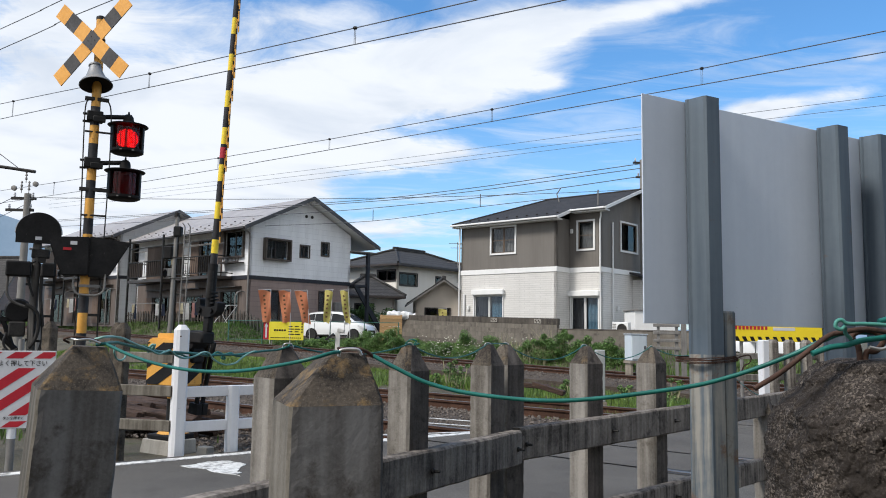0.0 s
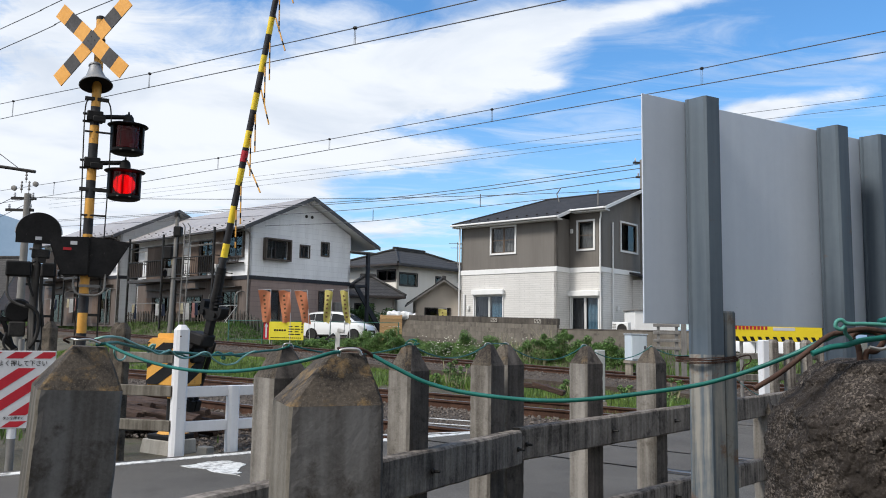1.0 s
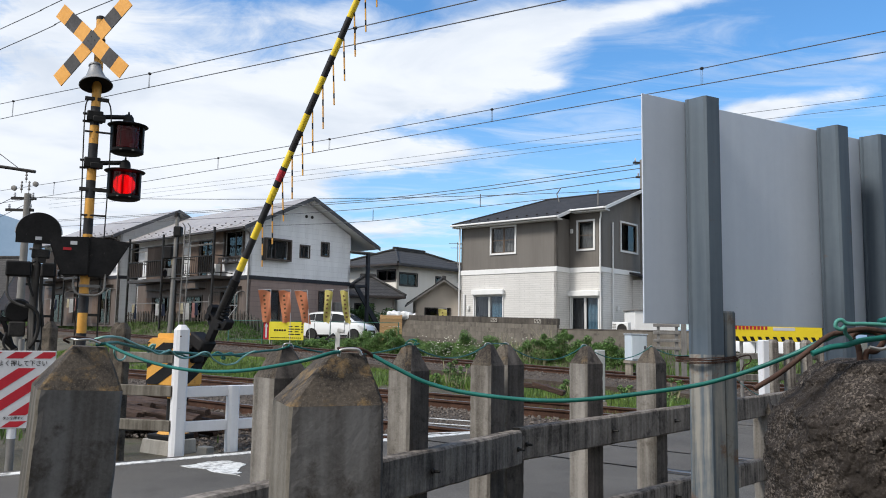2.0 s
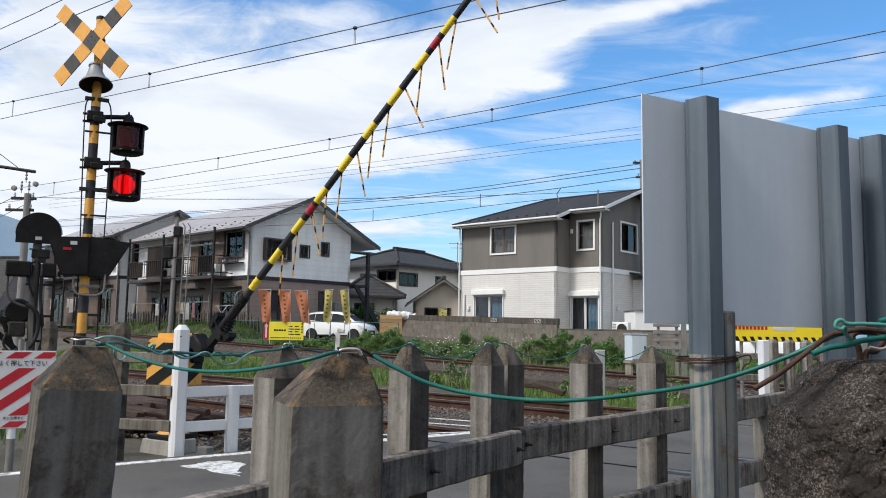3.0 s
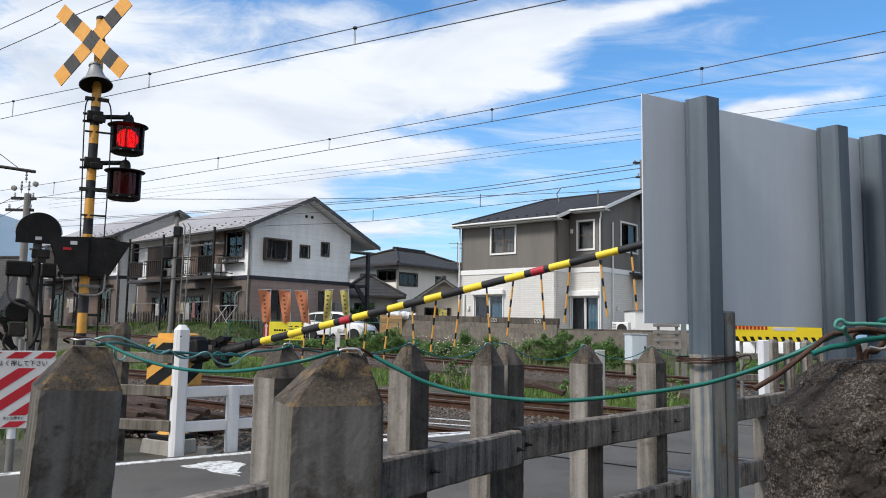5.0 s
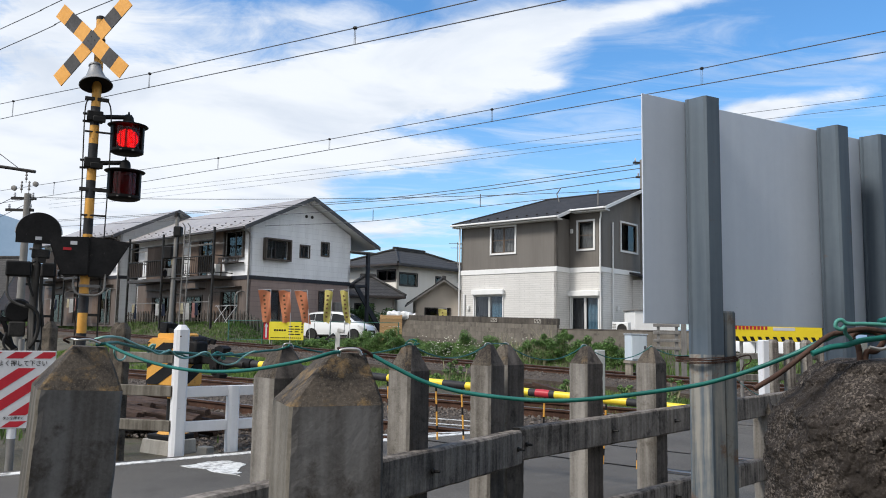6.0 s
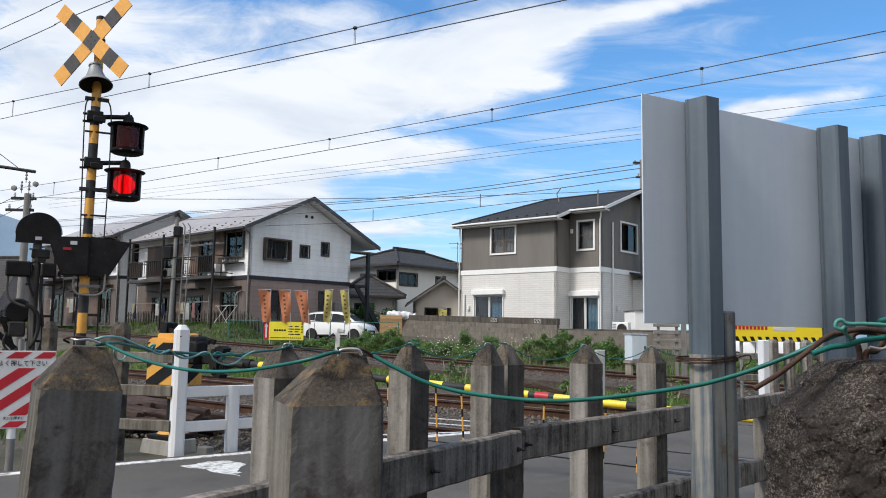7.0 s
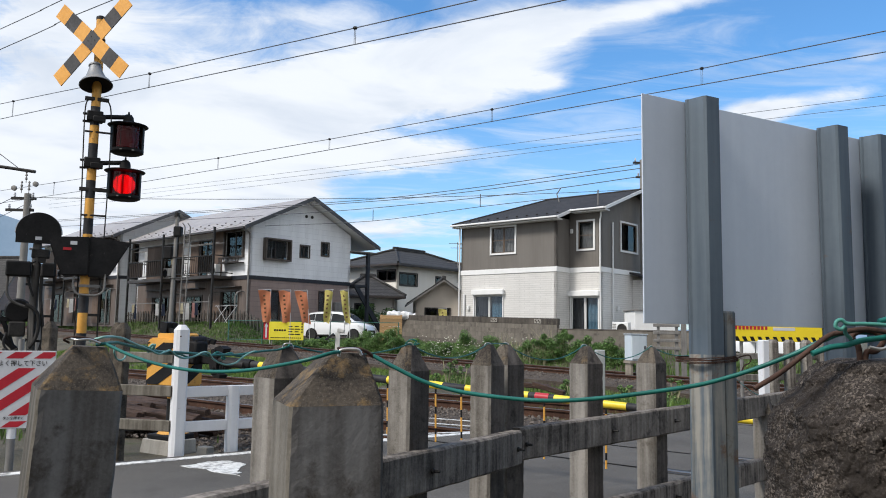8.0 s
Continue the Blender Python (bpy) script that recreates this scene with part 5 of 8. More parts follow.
def apartment(M, name_label, low=None):
    H = thing("apartment_house", name_label, "house", M)
    z0, zb, zc = 0.7, 3.77, 3.98
    LN = 12.6
    G = Matrix()                                   # gable wall
    S = pose(0, LN, 0, 0, 0, -90)                  # long side: x runs back to the gable corner
    rz = lambda u: 8.60 - 0.475 * (3.60 - u) if u < 3.60 else 8.60 - 0.475 * (u - 3.60)
    up = [(0.92, 2.44, 4.95, 5.98), (3.32, 3.92, 5.22, 5.86), (4.82, 5.32, 5.42, 6.16)]
    part("lower_wall", wall_bm(7.0, z0, zb, [(1.3, 2.05, 1.6, 3.2), (4.75, 5.6, 2.2, 3.3)]), low or MAUVE, H, "white lower siding" if low else "mauve lower siding", at=G)
    part("upper_wall", wall_bm(7.0, zc, 6.25, up), BLUEW, H, "white upper siding", at=G)
    bm = B()
    prism(bm, [(0, 6.25), (7.0, 6.25), (7.0, rz(7.0) - 0.2), (3.60, 8.40), (0.0, rz(0) - 0.2)], -0.14, 0.0, pose(0, 0, 0, 90, 0, 0))
    part("gable", bm, BLUEW, H, "white gable")
    bm = B()
    box(bm, -0.04, 7.04, -0.04, 0.12, zb, zc)
    part("band", bm, NAVY, H, "dark band between the storeys", at=G)
    # side wall: x' = LN - distance from the corner
    D = lambda a, b: (LN - b, LN - a)
    ups = [(*D(0.57, 2.35), 5.05, 6.42), (*D(3.65, 5.05), 4.1, 6.1), (*D(7.7, 9.2), 4.1, 6.1)]
    los = [(*D(0.92, 2.6), 0.9, 3.15), (*D(4.6, 6.6), 0.9, 2.95), (*D(8.4, 10.4), 0.9, 2.95)]
    # darker than the gable's siding: boards with balcony shade in the colour
    part("lower_wall", wall_bm(LN, z0, zb, los), BOARDS, H, "dark brown board siding", at=S)
    part("upper_wall", wall_bm(LN, zc, 6.75, ups), BLUEW, H, "white upper siding", at=S)
    bm = B()
    box(bm, -0.04, LN - 0.13, -0.04, 0.12, zb, zc)
    part("band", bm, NAVY, H, "dark band between the storeys", at=S)
    for p, ln in ((pose(7.0, 0, 0, 0, 0, 90), LN), (pose(7.0, LN, 0, 0, 0, 180), 7.0)):
        part("back_wall", wall_bm(ln, z0, 5.0 if ln > 8 else 6.2, []), BLUEW, H, at=p)
    # roof
    ya, yb = -0.75, LN + 0.4
    el, er = -0.85, 8.72
    bm = B()
    slab(bm, [(el, ya, rz(el)), (3.60, ya, 8.60), (3.60, yb, 8.60), (el, yb, rz(el)), (er, ya, rz(er)), (er, yb, rz(er))], [(0, 1, 2, 3), (1, 4, 5, 2)], 0.10)
    roof = part("roof", bm, ROOFPALE, H, "pale glossy metal roof")
    bm = B()
    slab(bm, [(el + 0.06, ya + 0.05, rz(el + 0.06) - 0.115), (3.60, ya + 0.05, 8.485), (3.60, yb - 0.05, 8.485), (el + 0.06, yb - 0.05, rz(el + 0.06) - 0.115), (er - 0.06, ya + 0.05, rz(er - 0.06) - 0.115), (er - 0.06, yb - 0.05, rz(er - 0.06) - 0.115)], [(0, 1, 2, 3), (1, 4, 5, 2)], 0.02)
    part("soffit", bm, FASCIA, H, "white soffit boards")
    for i in range(16):
        y = ya + 0.4 + 0.82 * i
        bm = B()
        prism(bm, [(el + 0.05, rz(el + 0.05)), (4.0, 8.585), (4.0, 8.625), (el + 0.05, rz(el + 0.05) + 0.035)], -0.015, 0.015, pose(0, y, 0, 90, 0, 0))
        part("roof_seam", bm, ROOFPALE, roof)
    for u in (el + 0.02, er - 0.02):
        bm = B()
        prism(bm, [(3.60, 8.62), (u, rz(u) + 0.02), (u, rz(u) - 0.20), (3.60, 8.40)], -0.03, 0.03, pose(0, ya - 0.02, 0, 90, 0, 0))
        part("rake_board", bm, RAKE, H, "dark grey rake board")
    bm = B()
    for row, u in enumerate((el + 0.6, el + 1.1)):
        for k in range(14):
            y = ya + 0.45 + 0.45 * row + 0.9 * k
            box(bm, u - 0.03, u + 0.03, y - 0.06, y + 0.06, rz(u), rz(u) + 0.04)
    part("snow_guard", bm, DARKTRIM, roof, "small dark snow guards")
    bm = B()
    box(bm, el - 0.10, el + 0.03, ya, yb, rz(el) - 0.16, rz(el) - 0.03, bevel=0.02)
    part("gutter", bm, DARKTRIM, H, "dark rain gutter")
    bm = B()
    tube(bm, smooth_path([(el, -0.45, rz(el) - 0.15), (-0.3, -0.3, rz(el) - 0.25), (-0.07, -0.06, rz(el) - 0.45), (-0.07, -0.06, 5.4), (-0.07, -0.06, z0)], 4), 0.045, 8)
    part("downpipe", bm, GREY, H, "grey downpipe", smooth=True)
    # gable windows
    window(H, G, 0.92, 2.44, 4.95, 5.98, BRONZE, 0.09, 2, (TAUPEC, 0.95, 2.42), proud=0.30)
    window(H, G, 3.32, 3.92, 5.22, 5.86, BRONZE, 0.06, 2, (TAUPEC, 3.6, 3.9))
    window(H, G, 4.82, 5.32, 5.42, 6.16, BRONZE, 0.06, 1, (TAUPEC, 4.85, 5.3))
    window(H, G, 1.3, 2.05, 1.6, 3.2, DARKTRIM, 0.06, 1)
    window(H, G, 4.75, 5.6, 2.2, 3.3, DARKTRIM, 0.06, 2)
    for u in (3.35, 3.75):
        bm = B()
        lathe(bm, [(0.09, 0), (0.09, 0.05), (0.02, 0.06)], 10, pose(u + 0.3, -0.0, 7.55, 90, 0, 0))
        part("vent_hood", bm, DARK, H)
    # side windows
    window(H, S, *ups[0], BRONZE, 0.09, 2, (TAUPEC, ups[0][0] + 0.05, ups[0][1] - 0.3), proud=0.14)
    part("shutter_case", box(B(), ups[0][0] - 1.28, ups[0][0] - 0.12, -0.09, 0.0, 5.0, 6.5, bevel=0.01), WOODDOOR, H, "brown shutter case", at=S)
    bm = B()
    a, b = ups[0][0] - 0.1, ups[0][1] + 0.1
    box(bm, a, b, -0.40, -0.36, 4.96, 5.00), box(bm, a, b, -0.40, -0.36, 4.70, 4.74), box(bm, a, b, -0.40, 0, 4.66, 4.70)
    for i in range(16):
        x = a + (b - a) * i / 15
        box(bm, x - 0.012, x + 0.012, -0.395, -0.365, 4.74, 4.96)
    part("flower_rail", bm, DARKTRIM, H, at=S)
    for k in (1, 2):
        window(H, S, *ups[k], BRONZE, 0.06, 2, ((LACE, TAUPEC)[k - 1], ups[k][0] + 0.1, ups[k][1] - 0.3))
    for k in (1, 2):
        for x0, x1 in ((ups[k][0] - (0.95 if k == 1 else 2.1), ups[k][0] - 0.08), (ups[k][1] + 0.08, ups[k][1] + (1.0 if k == 1 else 0.75))):
            bm = B()
            box(bm, x0, x1, -0.07, 0.0, 4.05, 6.15, bevel=0.01)
            part("shutter_case", bm, WOODDOOR, H, "brown shutter case", at=S)
    for k in range(3):
        window(H, S, *los[k], BRONZE, 0.06, 2, (TAUPEC, los[k][0] + 0.1, los[k][1] - 0.4))
        bm = B()
        box(bm, los[k][0] - 0.3, los[k][1] + 0.3, -0.40, 0.0, 3.34, 3.40)
        part("canopy", bm, DARKTRIM, H, at=S)
        bm = B()
        box(bm, los[k][0] - 0.95, los[k][0] - 0.08, -0.06, 0.0, 0.9, 2.95, bevel=0.01)
        part("shutter_case", bm, WOODDOOR, H, "brown shutter case", at=S)
    # balconies on steel posts
    for a, b in ((1.55, 5.5), (7.1, 11.4)):
        x0, x1 = LN - b, LN - a
        bal = part("balcony", box(B(), x0, x1, -1.25, 0.0, 3.80, 3.96), DARKTRIM, H, "dark steel balcony", at=S)
        bm = B()
        for z in (5.02, 4.10):
            box(bm, x0, x1, -1.25, -1.20, z, z + 0.05)
        for e in (x0, x1 - 0.04):
            box(bm, e, e + 0.04, -1.2, 0.0, 5.02, 5.07), box(bm, e, e + 0.04, -1.2, 0.0, 4.10, 4.15)
        n = 18
        for i in range(n + 1):
            x = x0 + (x1 - x0 - 0.025) * i / n
            box(bm, x, x + 0.022, -1.24, -1.215, 4.15, 5.02)
        box(bm, x0, x1, -1.25, -1.21, 5.86, 5.91)
        part("railing", bm, DARK, bal)
        # dark netting tied behind parts of the railing
        span = x1 - x0
        for f0, f1, top in ((0.02, 0.42, 5.0), (0.56, 0.98, 5.85)) if a > 5 else ((0.60, 0.98, 5.0), (0.02, 0.22, 5.0)):
            part("netting", box(B(), x0 + f0 * span, x0 + f1 * span, -1.205, -1.195, 4.13, top), SCREEN, bal, "dark brown netting")
        for x in (x0 + 0.03, x1 - 0.03):
            bm = B()
            box(bm, x - 0.05, x + 0.05, -1.25, -1.15, z0, 6.55)
            part("post", bm, DARK, bal)
        bm = B()
        tube(bm, [(x0, -0.9, 5.75), (x1, -0.9, 5.75)], 0.018, 6), tube(bm, [(x0, -0.6, 5.75), (x1, -0.6, 5.75)], 0.018, 6)
        tube(bm, [(x0, -1.1, 2.55), (x1, -1.1, 2.55)], 0.02, 6)
        part("drying_pole", bm, GREY, bal)
    # bent pale handrails at the garden doors, and cooling units on the balconies
    for a in (0.35, 2.95, 6.9):
        bm = B()
        tube(bm, smooth_path([(LN - a, -0.55, z0), (LN - a, -0.55, 2.6), (LN - a, -0.50, 2.95), (LN - a, -0.30, 3.1), (LN - a, 0.0, 3.1)], 5), 0.035, 8)
        part("bent_rail", bm, GREY, H, "bent grey steel rail", at=S, smooth=True)
    for a in (2.35, 7.6):
        cooling_unit(M @ S @ pose(LN - a - 0.75, -0.62, 3.96 - 0.40), "white air conditioner unit on the balcony")
    # laundry below and above
    rnd = random.Random(9)
    cols = [mat("laundry_%s" % c, v, tuple(k * 1.25 for k in v), 0.9, 6, 40, bump=0.3) for c, v in (("white", (0.6, 0.6, 0.6)), ("navy", (0.03, 0.04, 0.07)), ("pink", (0.5, 0.3, 0.28)), ("cream", (0.55, 0.5, 0.36)))]
    for a, z, y in ((3.3, 2.5, -1.1), (3.6, 2.5, -1.1), (4.2, 2.5, -1.1), (4.5, 2.5, -1.1), (4.9, 2.5, -1.1), (7.0, 2.5, -1.1), (7.3, 2.5, -1.1), (7.7, 2.5, -1.1), (9.3, 5.7, -0.9), (9.8, 5.7, -0.9), (6.5, 5.7, -0.9), (10.4, 2.5, -1.1), (10.7, 2.5, -1.1)):
        bm = B()
        w, h = rnd.uniform(0.22, 0.4), rnd.uniform(0.5, 0.95)
        n = 6
        top = [bm.verts.new((LN - a + w * (i / n - 0.5), y + 0.03 * math.sin(i * 2.1), z)) for i in range(n + 1)]
        bot = [bm.verts.new((LN - a + w * (i / n - 0.5) * 1.1, y + 0.05 * math.sin(i * 2.1 + 0.6), z - h)) for i in range(n + 1)]
        for i in range(n):
            bm.faces.new((top[i], top[i + 1], bot[i + 1], bot[i]))
        bmesh.ops.solidify(bm, geom=bm.faces[:], thickness=0.015)
        tagged(part("laundry", bm, cols[rnd.randrange(4)], None, at=M @ S), "washing hung on a pole under the balcony", "laundry", "washing")
    # stair on the far corner: posts, landing, stringer
    bm = B()
    for u, y in ((8.1, -0.35), (8.1, 2.0)):
        box(bm, u - 0.09, u + 0.09, y - 0.09, y + 0.09, z0, 5.85)
    box(bm, 7.05, 8.2, -0.4, 2.1, 3.72, 3.86)
    prism(bm, [(7.1, 3.72), (7.45, 3.72), (9.8, 0.8), (9.4, 0.8)], -0.05, 0.05, pose(0, -0.3, 0, 90, 0, 0))
    part("outside_stair", bm, NAVY, H, "black steel outside stair")
    bm = B()
    box(bm, 6.95, 8.6, -0.5, 0.5, 5.78, 5.86)
    part("stair_soffit", bm, GREY, H)
    bm = B()
    box(bm, 5.75, 6.45, -0.3, 0.0, 2.0, 2.75, bevel=0.03)
    part("meter_box", bm, GREY, H, "grey meter box")
    return H


LHM = pose(-10.31, 42.0, 0, 0, 0, 47.0)
apartment(LHM, "two-storey apartment house, white over mauve, with balconies")
apartment(LHM @ pose(-0.75, 13.7, 0.45), "second white apartment house with a pale roof", BLUEW)


def hip_house(M, w, d, wall_h, h, rr, label, front, side):
    """A house with a tiled hip roof; openings in the front (along x) and the side (along y)."""
    H = thing("house", label, "house", M)
    for K, ln, ops in ((Matrix(), w, front), (pose(w, 0, 0, 0, 0, 90), d, []), (pose(w, d, 0, 0, 0, 180), w, []), (pose(0, d, 0, 0, 0, -90), d, [(d - b, d - a, z0, z1) for a, b, z0, z1 in side])):
        part("wall", wall_bm(ln, 0, wall_h, ops), CREAM, H, "cream rendered wall", at=K)
        for o in ops:
            window(H, K, *o, DARKTRIM, 0.08, 2, (WOODDOOR, o[0] + 0.05, o[0] + 0.7 * (o[1] - o[0])))
    e = 0.7
    x0, x1, y0, y1, z, ym = -e, w + e, -e, d + e, wall_h - 0.05, d / 2
    bm = B()
    slab(bm, [(x0, y0, z), (x1, y0, z), (x1, y1, z), (x0, y1, z), (x0 + rr, ym, z + h), (x1 - rr, ym, z + h)], [(0, 1, 5, 4), (1, 2, 5), (2, 3, 4, 5), (3, 0, 4)], 0.14)
    roof = part("roof", bm, TILE, H, "grey tiled hip roof")
    bm = B()
    box(bm, x0 + rr - 0.25, x1 - rr + 0.25, ym - 0.12, ym + 0.12, z + h - 0.05, z + h + 0.25, bevel=0.04)
    part("ridge_tiles", bm, TILE, roof)
    for a, b in (((x0, y0), (x0 + rr, ym)), ((x0, y1), (x0 + rr, ym)), ((x1, y0), (x1 - rr, ym))):
        bm = B()
        tube(bm, [(a[0], a[1], z + 0.05), (b[0], b[1], z + h + 0.08)], 0.09, 6)
        part("hip_tiles", bm, TILE, roof)
    for K, ln in ((pose(x0, y0 - 0.05, z), x1 - x0), (pose(x0 - 0.05, y0, z, 0, 0, 90), y1 - y0)):
        bm = B()
        box(bm, 0, ln, -0.06, 0.06, -0.2, -0.04, bevel=0.02)
        part("gutter", bm, DARKTRIM, H, at=K)
    return H


hip_house(pose(-3.26, 57.0, 0.8, 0, 0, 50), 9.0, 6.0, 5.25, 1.42, 3.6, "cream two-storey house with a grey tiled hip roof", [(0.25, 2.1, 3.7, 4.55), (4.3, 5.3, 3.75, 4.5)], [(0.2, 2.0, 4.0, 4.75)])
hip_house(pose(-6.4, 53.0, 0.8, 0, 0, 12), 3.2, 3.6, 2.75, 1.35, 2.0, "low cream house with a grey tiled roof", [(0.6, 1.8, 1.2, 2.1)], [])


def small_house(M, w, d, wall_h, ridge, label, wallmat):
    H = thing("house", label, "house", M)
    for K, ln in ((Matrix(), w), (pose(w, 0, 0, 0, 0, 90), d), (pose(w, d, 0, 0, 0, 180), w), (pose(0, d, 0, 0, 0, -90), d)):
        ops = [(w * 0.18, w * 0.62, 0.5, wall_h - 0.7)] if ln == w and K == Matrix() else []
        part("wall", wall_bm(ln, 0, wall_h, ops), wallmat, H, at=K)
        for o in ops:
            window(H, K, *o, DARKTRIM, 0.06, 2)
    for y in (0.0, d - 0.14):
        bm = B()
        prism(bm, [(0, wall_h), (w, wall_h), (w / 2, ridge - 0.1)], -0.14 - y, -y, pose(0, 0, 0, 90, 0, 0))
        part("gable", bm, wallmat, H)
    e = 0.55
    k = (ridge - wall_h) / (w / 2)
    bm = B()
    slab(bm, [(-e, -0.5, wall_h - e * k), (w / 2, -0.5, ridge), (w / 2, d + 0.4, ridge), (-e, d + 0.4, wall_h - e * k), (w + e, -0.5, wall_h - e * k), (w + e, d + 0.4, wall_h - e * k)], [(0, 1, 2, 3), (1, 4, 5, 2)], 0.12)
    roof = part("roof", bm, TILE, H, "grey tiled gable roof")
    bm = B()
    box(bm, w / 2 - 0.12, w / 2 + 0.12, -0.5, d + 0.4, ridge - 0.05, ridge + 0.15, bevel=0.03)
    part("ridge_tiles", bm, TILE, roof)
    for s in (0, 1):
        bm = B()
        u = -e if s == 0 else w + e
        prism(bm, [(w / 2, ridge - 0.1), (u, wall_h - e * k - 0.1), (u, wall_h - e * k - 0.20), (w / 2, ridge - 0.20)], -0.03, 0.03, pose(0, -0.5, 0, 90, 0, 0))
        part("rake_board", bm, GREY, H)
    return H


small_house(pose(-38.5, 68.0, 0.2, 0, 0, 82), 6.0, 9.0, 2.9, 7.0, "grey tiled house far beyond the crossing", MAUVE)
small_house(pose(-1.68, 50.0, 0.8, 0, 0, 4), 3.5, 5.0, 2.5, 3.7, "low tan house with a tiled gable roof", TAN)

# ---- crossing furniture ----


def white_guard():
    f = thing("guard_fence", "white painted guard fence beside the crossing road", "fence", pose(-2.31, 7.08, 0, 0, 0, 38))

    def post(x, top, w, cap):
        bm = B()
        a = w / 2
        ring = lambda s, z: [(x + dx * s, dy * s, z) for dx, dy in ((-a, -a * .6), (-a * .6, -a), (a * .6, -a), (a, -a * .6), (a, a * .6), (a * .6, a), (-a * .6, a), (-a, a * .6))]
        loft(bm, [ring(1, -0.15), ring(1, top - cap), ring(0.45, top)])
        part("post", bm, WHITE, f)
    post(0.0, 1.132, 0.118, 0.045)
    post(0.505, 0.587, 0.105, 0.004)
    post(1.45, 0.587, 0.105, 0.004)
    for z in (0.492, 0.186):
        bm = B()
        box(bm, 0.04, 1.50, -0.022, 0.022, z, z + 0.093, bevel=0.006)
        part("rail", bm, WHITE, f, at=pose(0, 0.012, 0))
    bm = B()
    lathe(bm, [(0.007, 0), (0.007, 0.006), (0.001, 0.008)], 8, pose(-0.03, -0.06, 1.03, 90, 0, 0))
    part("bolt", bm, RUST, f)


white_guard()


def left_fence():
    f = thing("concrete_fence", "old grey concrete fence ending at the white guard post", "fence", pose(-3.664, 7.45, 0, 0, 0, -14.5))
    me = mesh("post", post_bm(0.105, 1.145, 0.06, (0.035, 0.055), 0.012, rnd=3.3), [CONC_TOP, CONC_TOP, CONC_TOP, CONC_TOP])
    for x, y in ((0, 0), (0.69, 0.06), (0.765, 0.03)):
        part("post", me, None, f, at=pose(x, y, 0, 0, 0, 4 * x))
    for z, x0 in ((0.79, 0.80), (0.50, 0.80), (0.20, 0.80)):
        part("rail", rail_bm(1.36 - x0, 0.095, 0.045, z), CONC_SIDE, f, at=pose(x0, -0.06, z))
    for z in (0.79, 0.50):
        part("rail", rail_bm(0.75, 0.095, 0.045, z), CONC_SIDE, f, at=pose(-1.2, -0.06, z))


left_fence()


def text_mesh(body, size, m=None, width=None):
    cu = bpy.data.curves.new("lettering", "FONT")
    cu.body, cu.size, cu.extrude = body, size, 0.0008
    cu.align_x, cu.align_y = "CENTER", "CENTER"
    ob = bpy.data.objects.new("lettering", cu)
    scene.collection.objects.link(ob)
    bpy.context.view_layer.update()
    me = bpy.data.meshes.new_from_object(ob.evaluated_get(bpy.context.evaluated_depsgraph_get()))
    bpy.data.objects.remove(ob)
    if width and len(me.vertices):
        xs = [v.co.x for v in me.vertices]
        k = width / max(1e-6, max(xs) - min(xs))
        for v in me.vertices:
            v.co.x *= k
    return me


def warning_board():
    M = pose(-3.225, 6.30, 0, 0, 0, 20)
    s = thing("warning_board", "red and white striped warning board with Japanese writing", "sign", M)
    bm = B()
    box(bm, -0.62, 0.17, 0.0, 0.012, 0.305, 0.905, bevel=0.003)
    board = part("board", bm, SIGNWHITE, s, "white board")

    def stripe(zl, zh, x):
        k = 0.95
        h = (zh - zl) * k
        out = [(x, zl), (x + 0.122, zl), (x + 0.122 + h * 1.45, zh), (x + h * 1.45, zh)]
        # cut at the right edge
        if out[2][0] > 0.165:
            if out[3][0] >= 0.165:
                zc = zl + (0.165 - out[0][0]) / 1.45 / k
                zd = zl + max(0.0, (0.165 - out[1][0])) / 1.45 / k
                out = [out[0], (min(out[1][0], 0.165), zl), (0.165, zd), (0.165, zc)] if out[1][0] < 0.165 else [out[0], (0.165, zl), (0.165, zc)]
            else:
                zd = zl + max(0.0, (0.165 - out[1][0])) / 1.45 / k
                out = [out[0], (min(out[1][0], 0.165), zl), (0.165, zd), (0.165, zh), out[3]]
        bm = B()
        prism(bm, out, 0.0, 0.0015, pose(0, 0.0, 0, 90, 0, 0))
        part("stripe", bm, SIGNRED, board, "red diagonal stripe")
    for x in (-0.595, -0.369, -0.143, 0.083):
        stripe(0.405, 0.77, x)
    for x in (-0.40, -0.19, 0.01):
        stripe(0.845, 0.895, x)
    for x in (-0.40, -0.19, 0.03):
        stripe(0.315, 0.36, x)
    me = text_mesh("よく押して下さい", 0.049, width=0.341)
    me.materials.append(BLACK)
    part("lettering", me, None, board, "black writing", at=pose(-0.062, -0.002, 0.805, 90, 0, 0))
    me = text_mesh("タンを押すと", 0.027, width=0.145)
    me.materials.append(BLACK)
    part("lettering", me, None, board, "small black writing", at=pose(-0.103, -0.002, 0.384, 90, 0, 0))
    for k in list(range(7)) + list(range(13, 16)):
        part("letter_bar", box(B(), -0.59 + 0.045 * k, -0.56 + 0.045 * k, -0.003, 0.0, 0.372, 0.396), BLACK, board)
    for x, top in ((-0.115, 0.23), (-0.45, 0.30)):
        part("stand", tube(B(), [(x, 0.035, -0.15), (x, 0.035, top)], 0.030, 12), GREY, s, "grey steel stand", smooth=True)
    bm = B()
    lathe(bm, [(0.033, 0.225), (0.034, 0.33)], 12, pose(-0.115, 0.035, 0))
    part("collar", bm, WHITE, s, "white sleeve", smooth=True)
    bm = B()
    tube(bm, [(-0.09, 0.05, 0.3), (-0.09, 0.05, 0.96), (-0.09, 0.05, 0.995)], 0.022, 12)
    part("back_post", bm, GREY, s, "grey steel post behind the board", smooth=True)


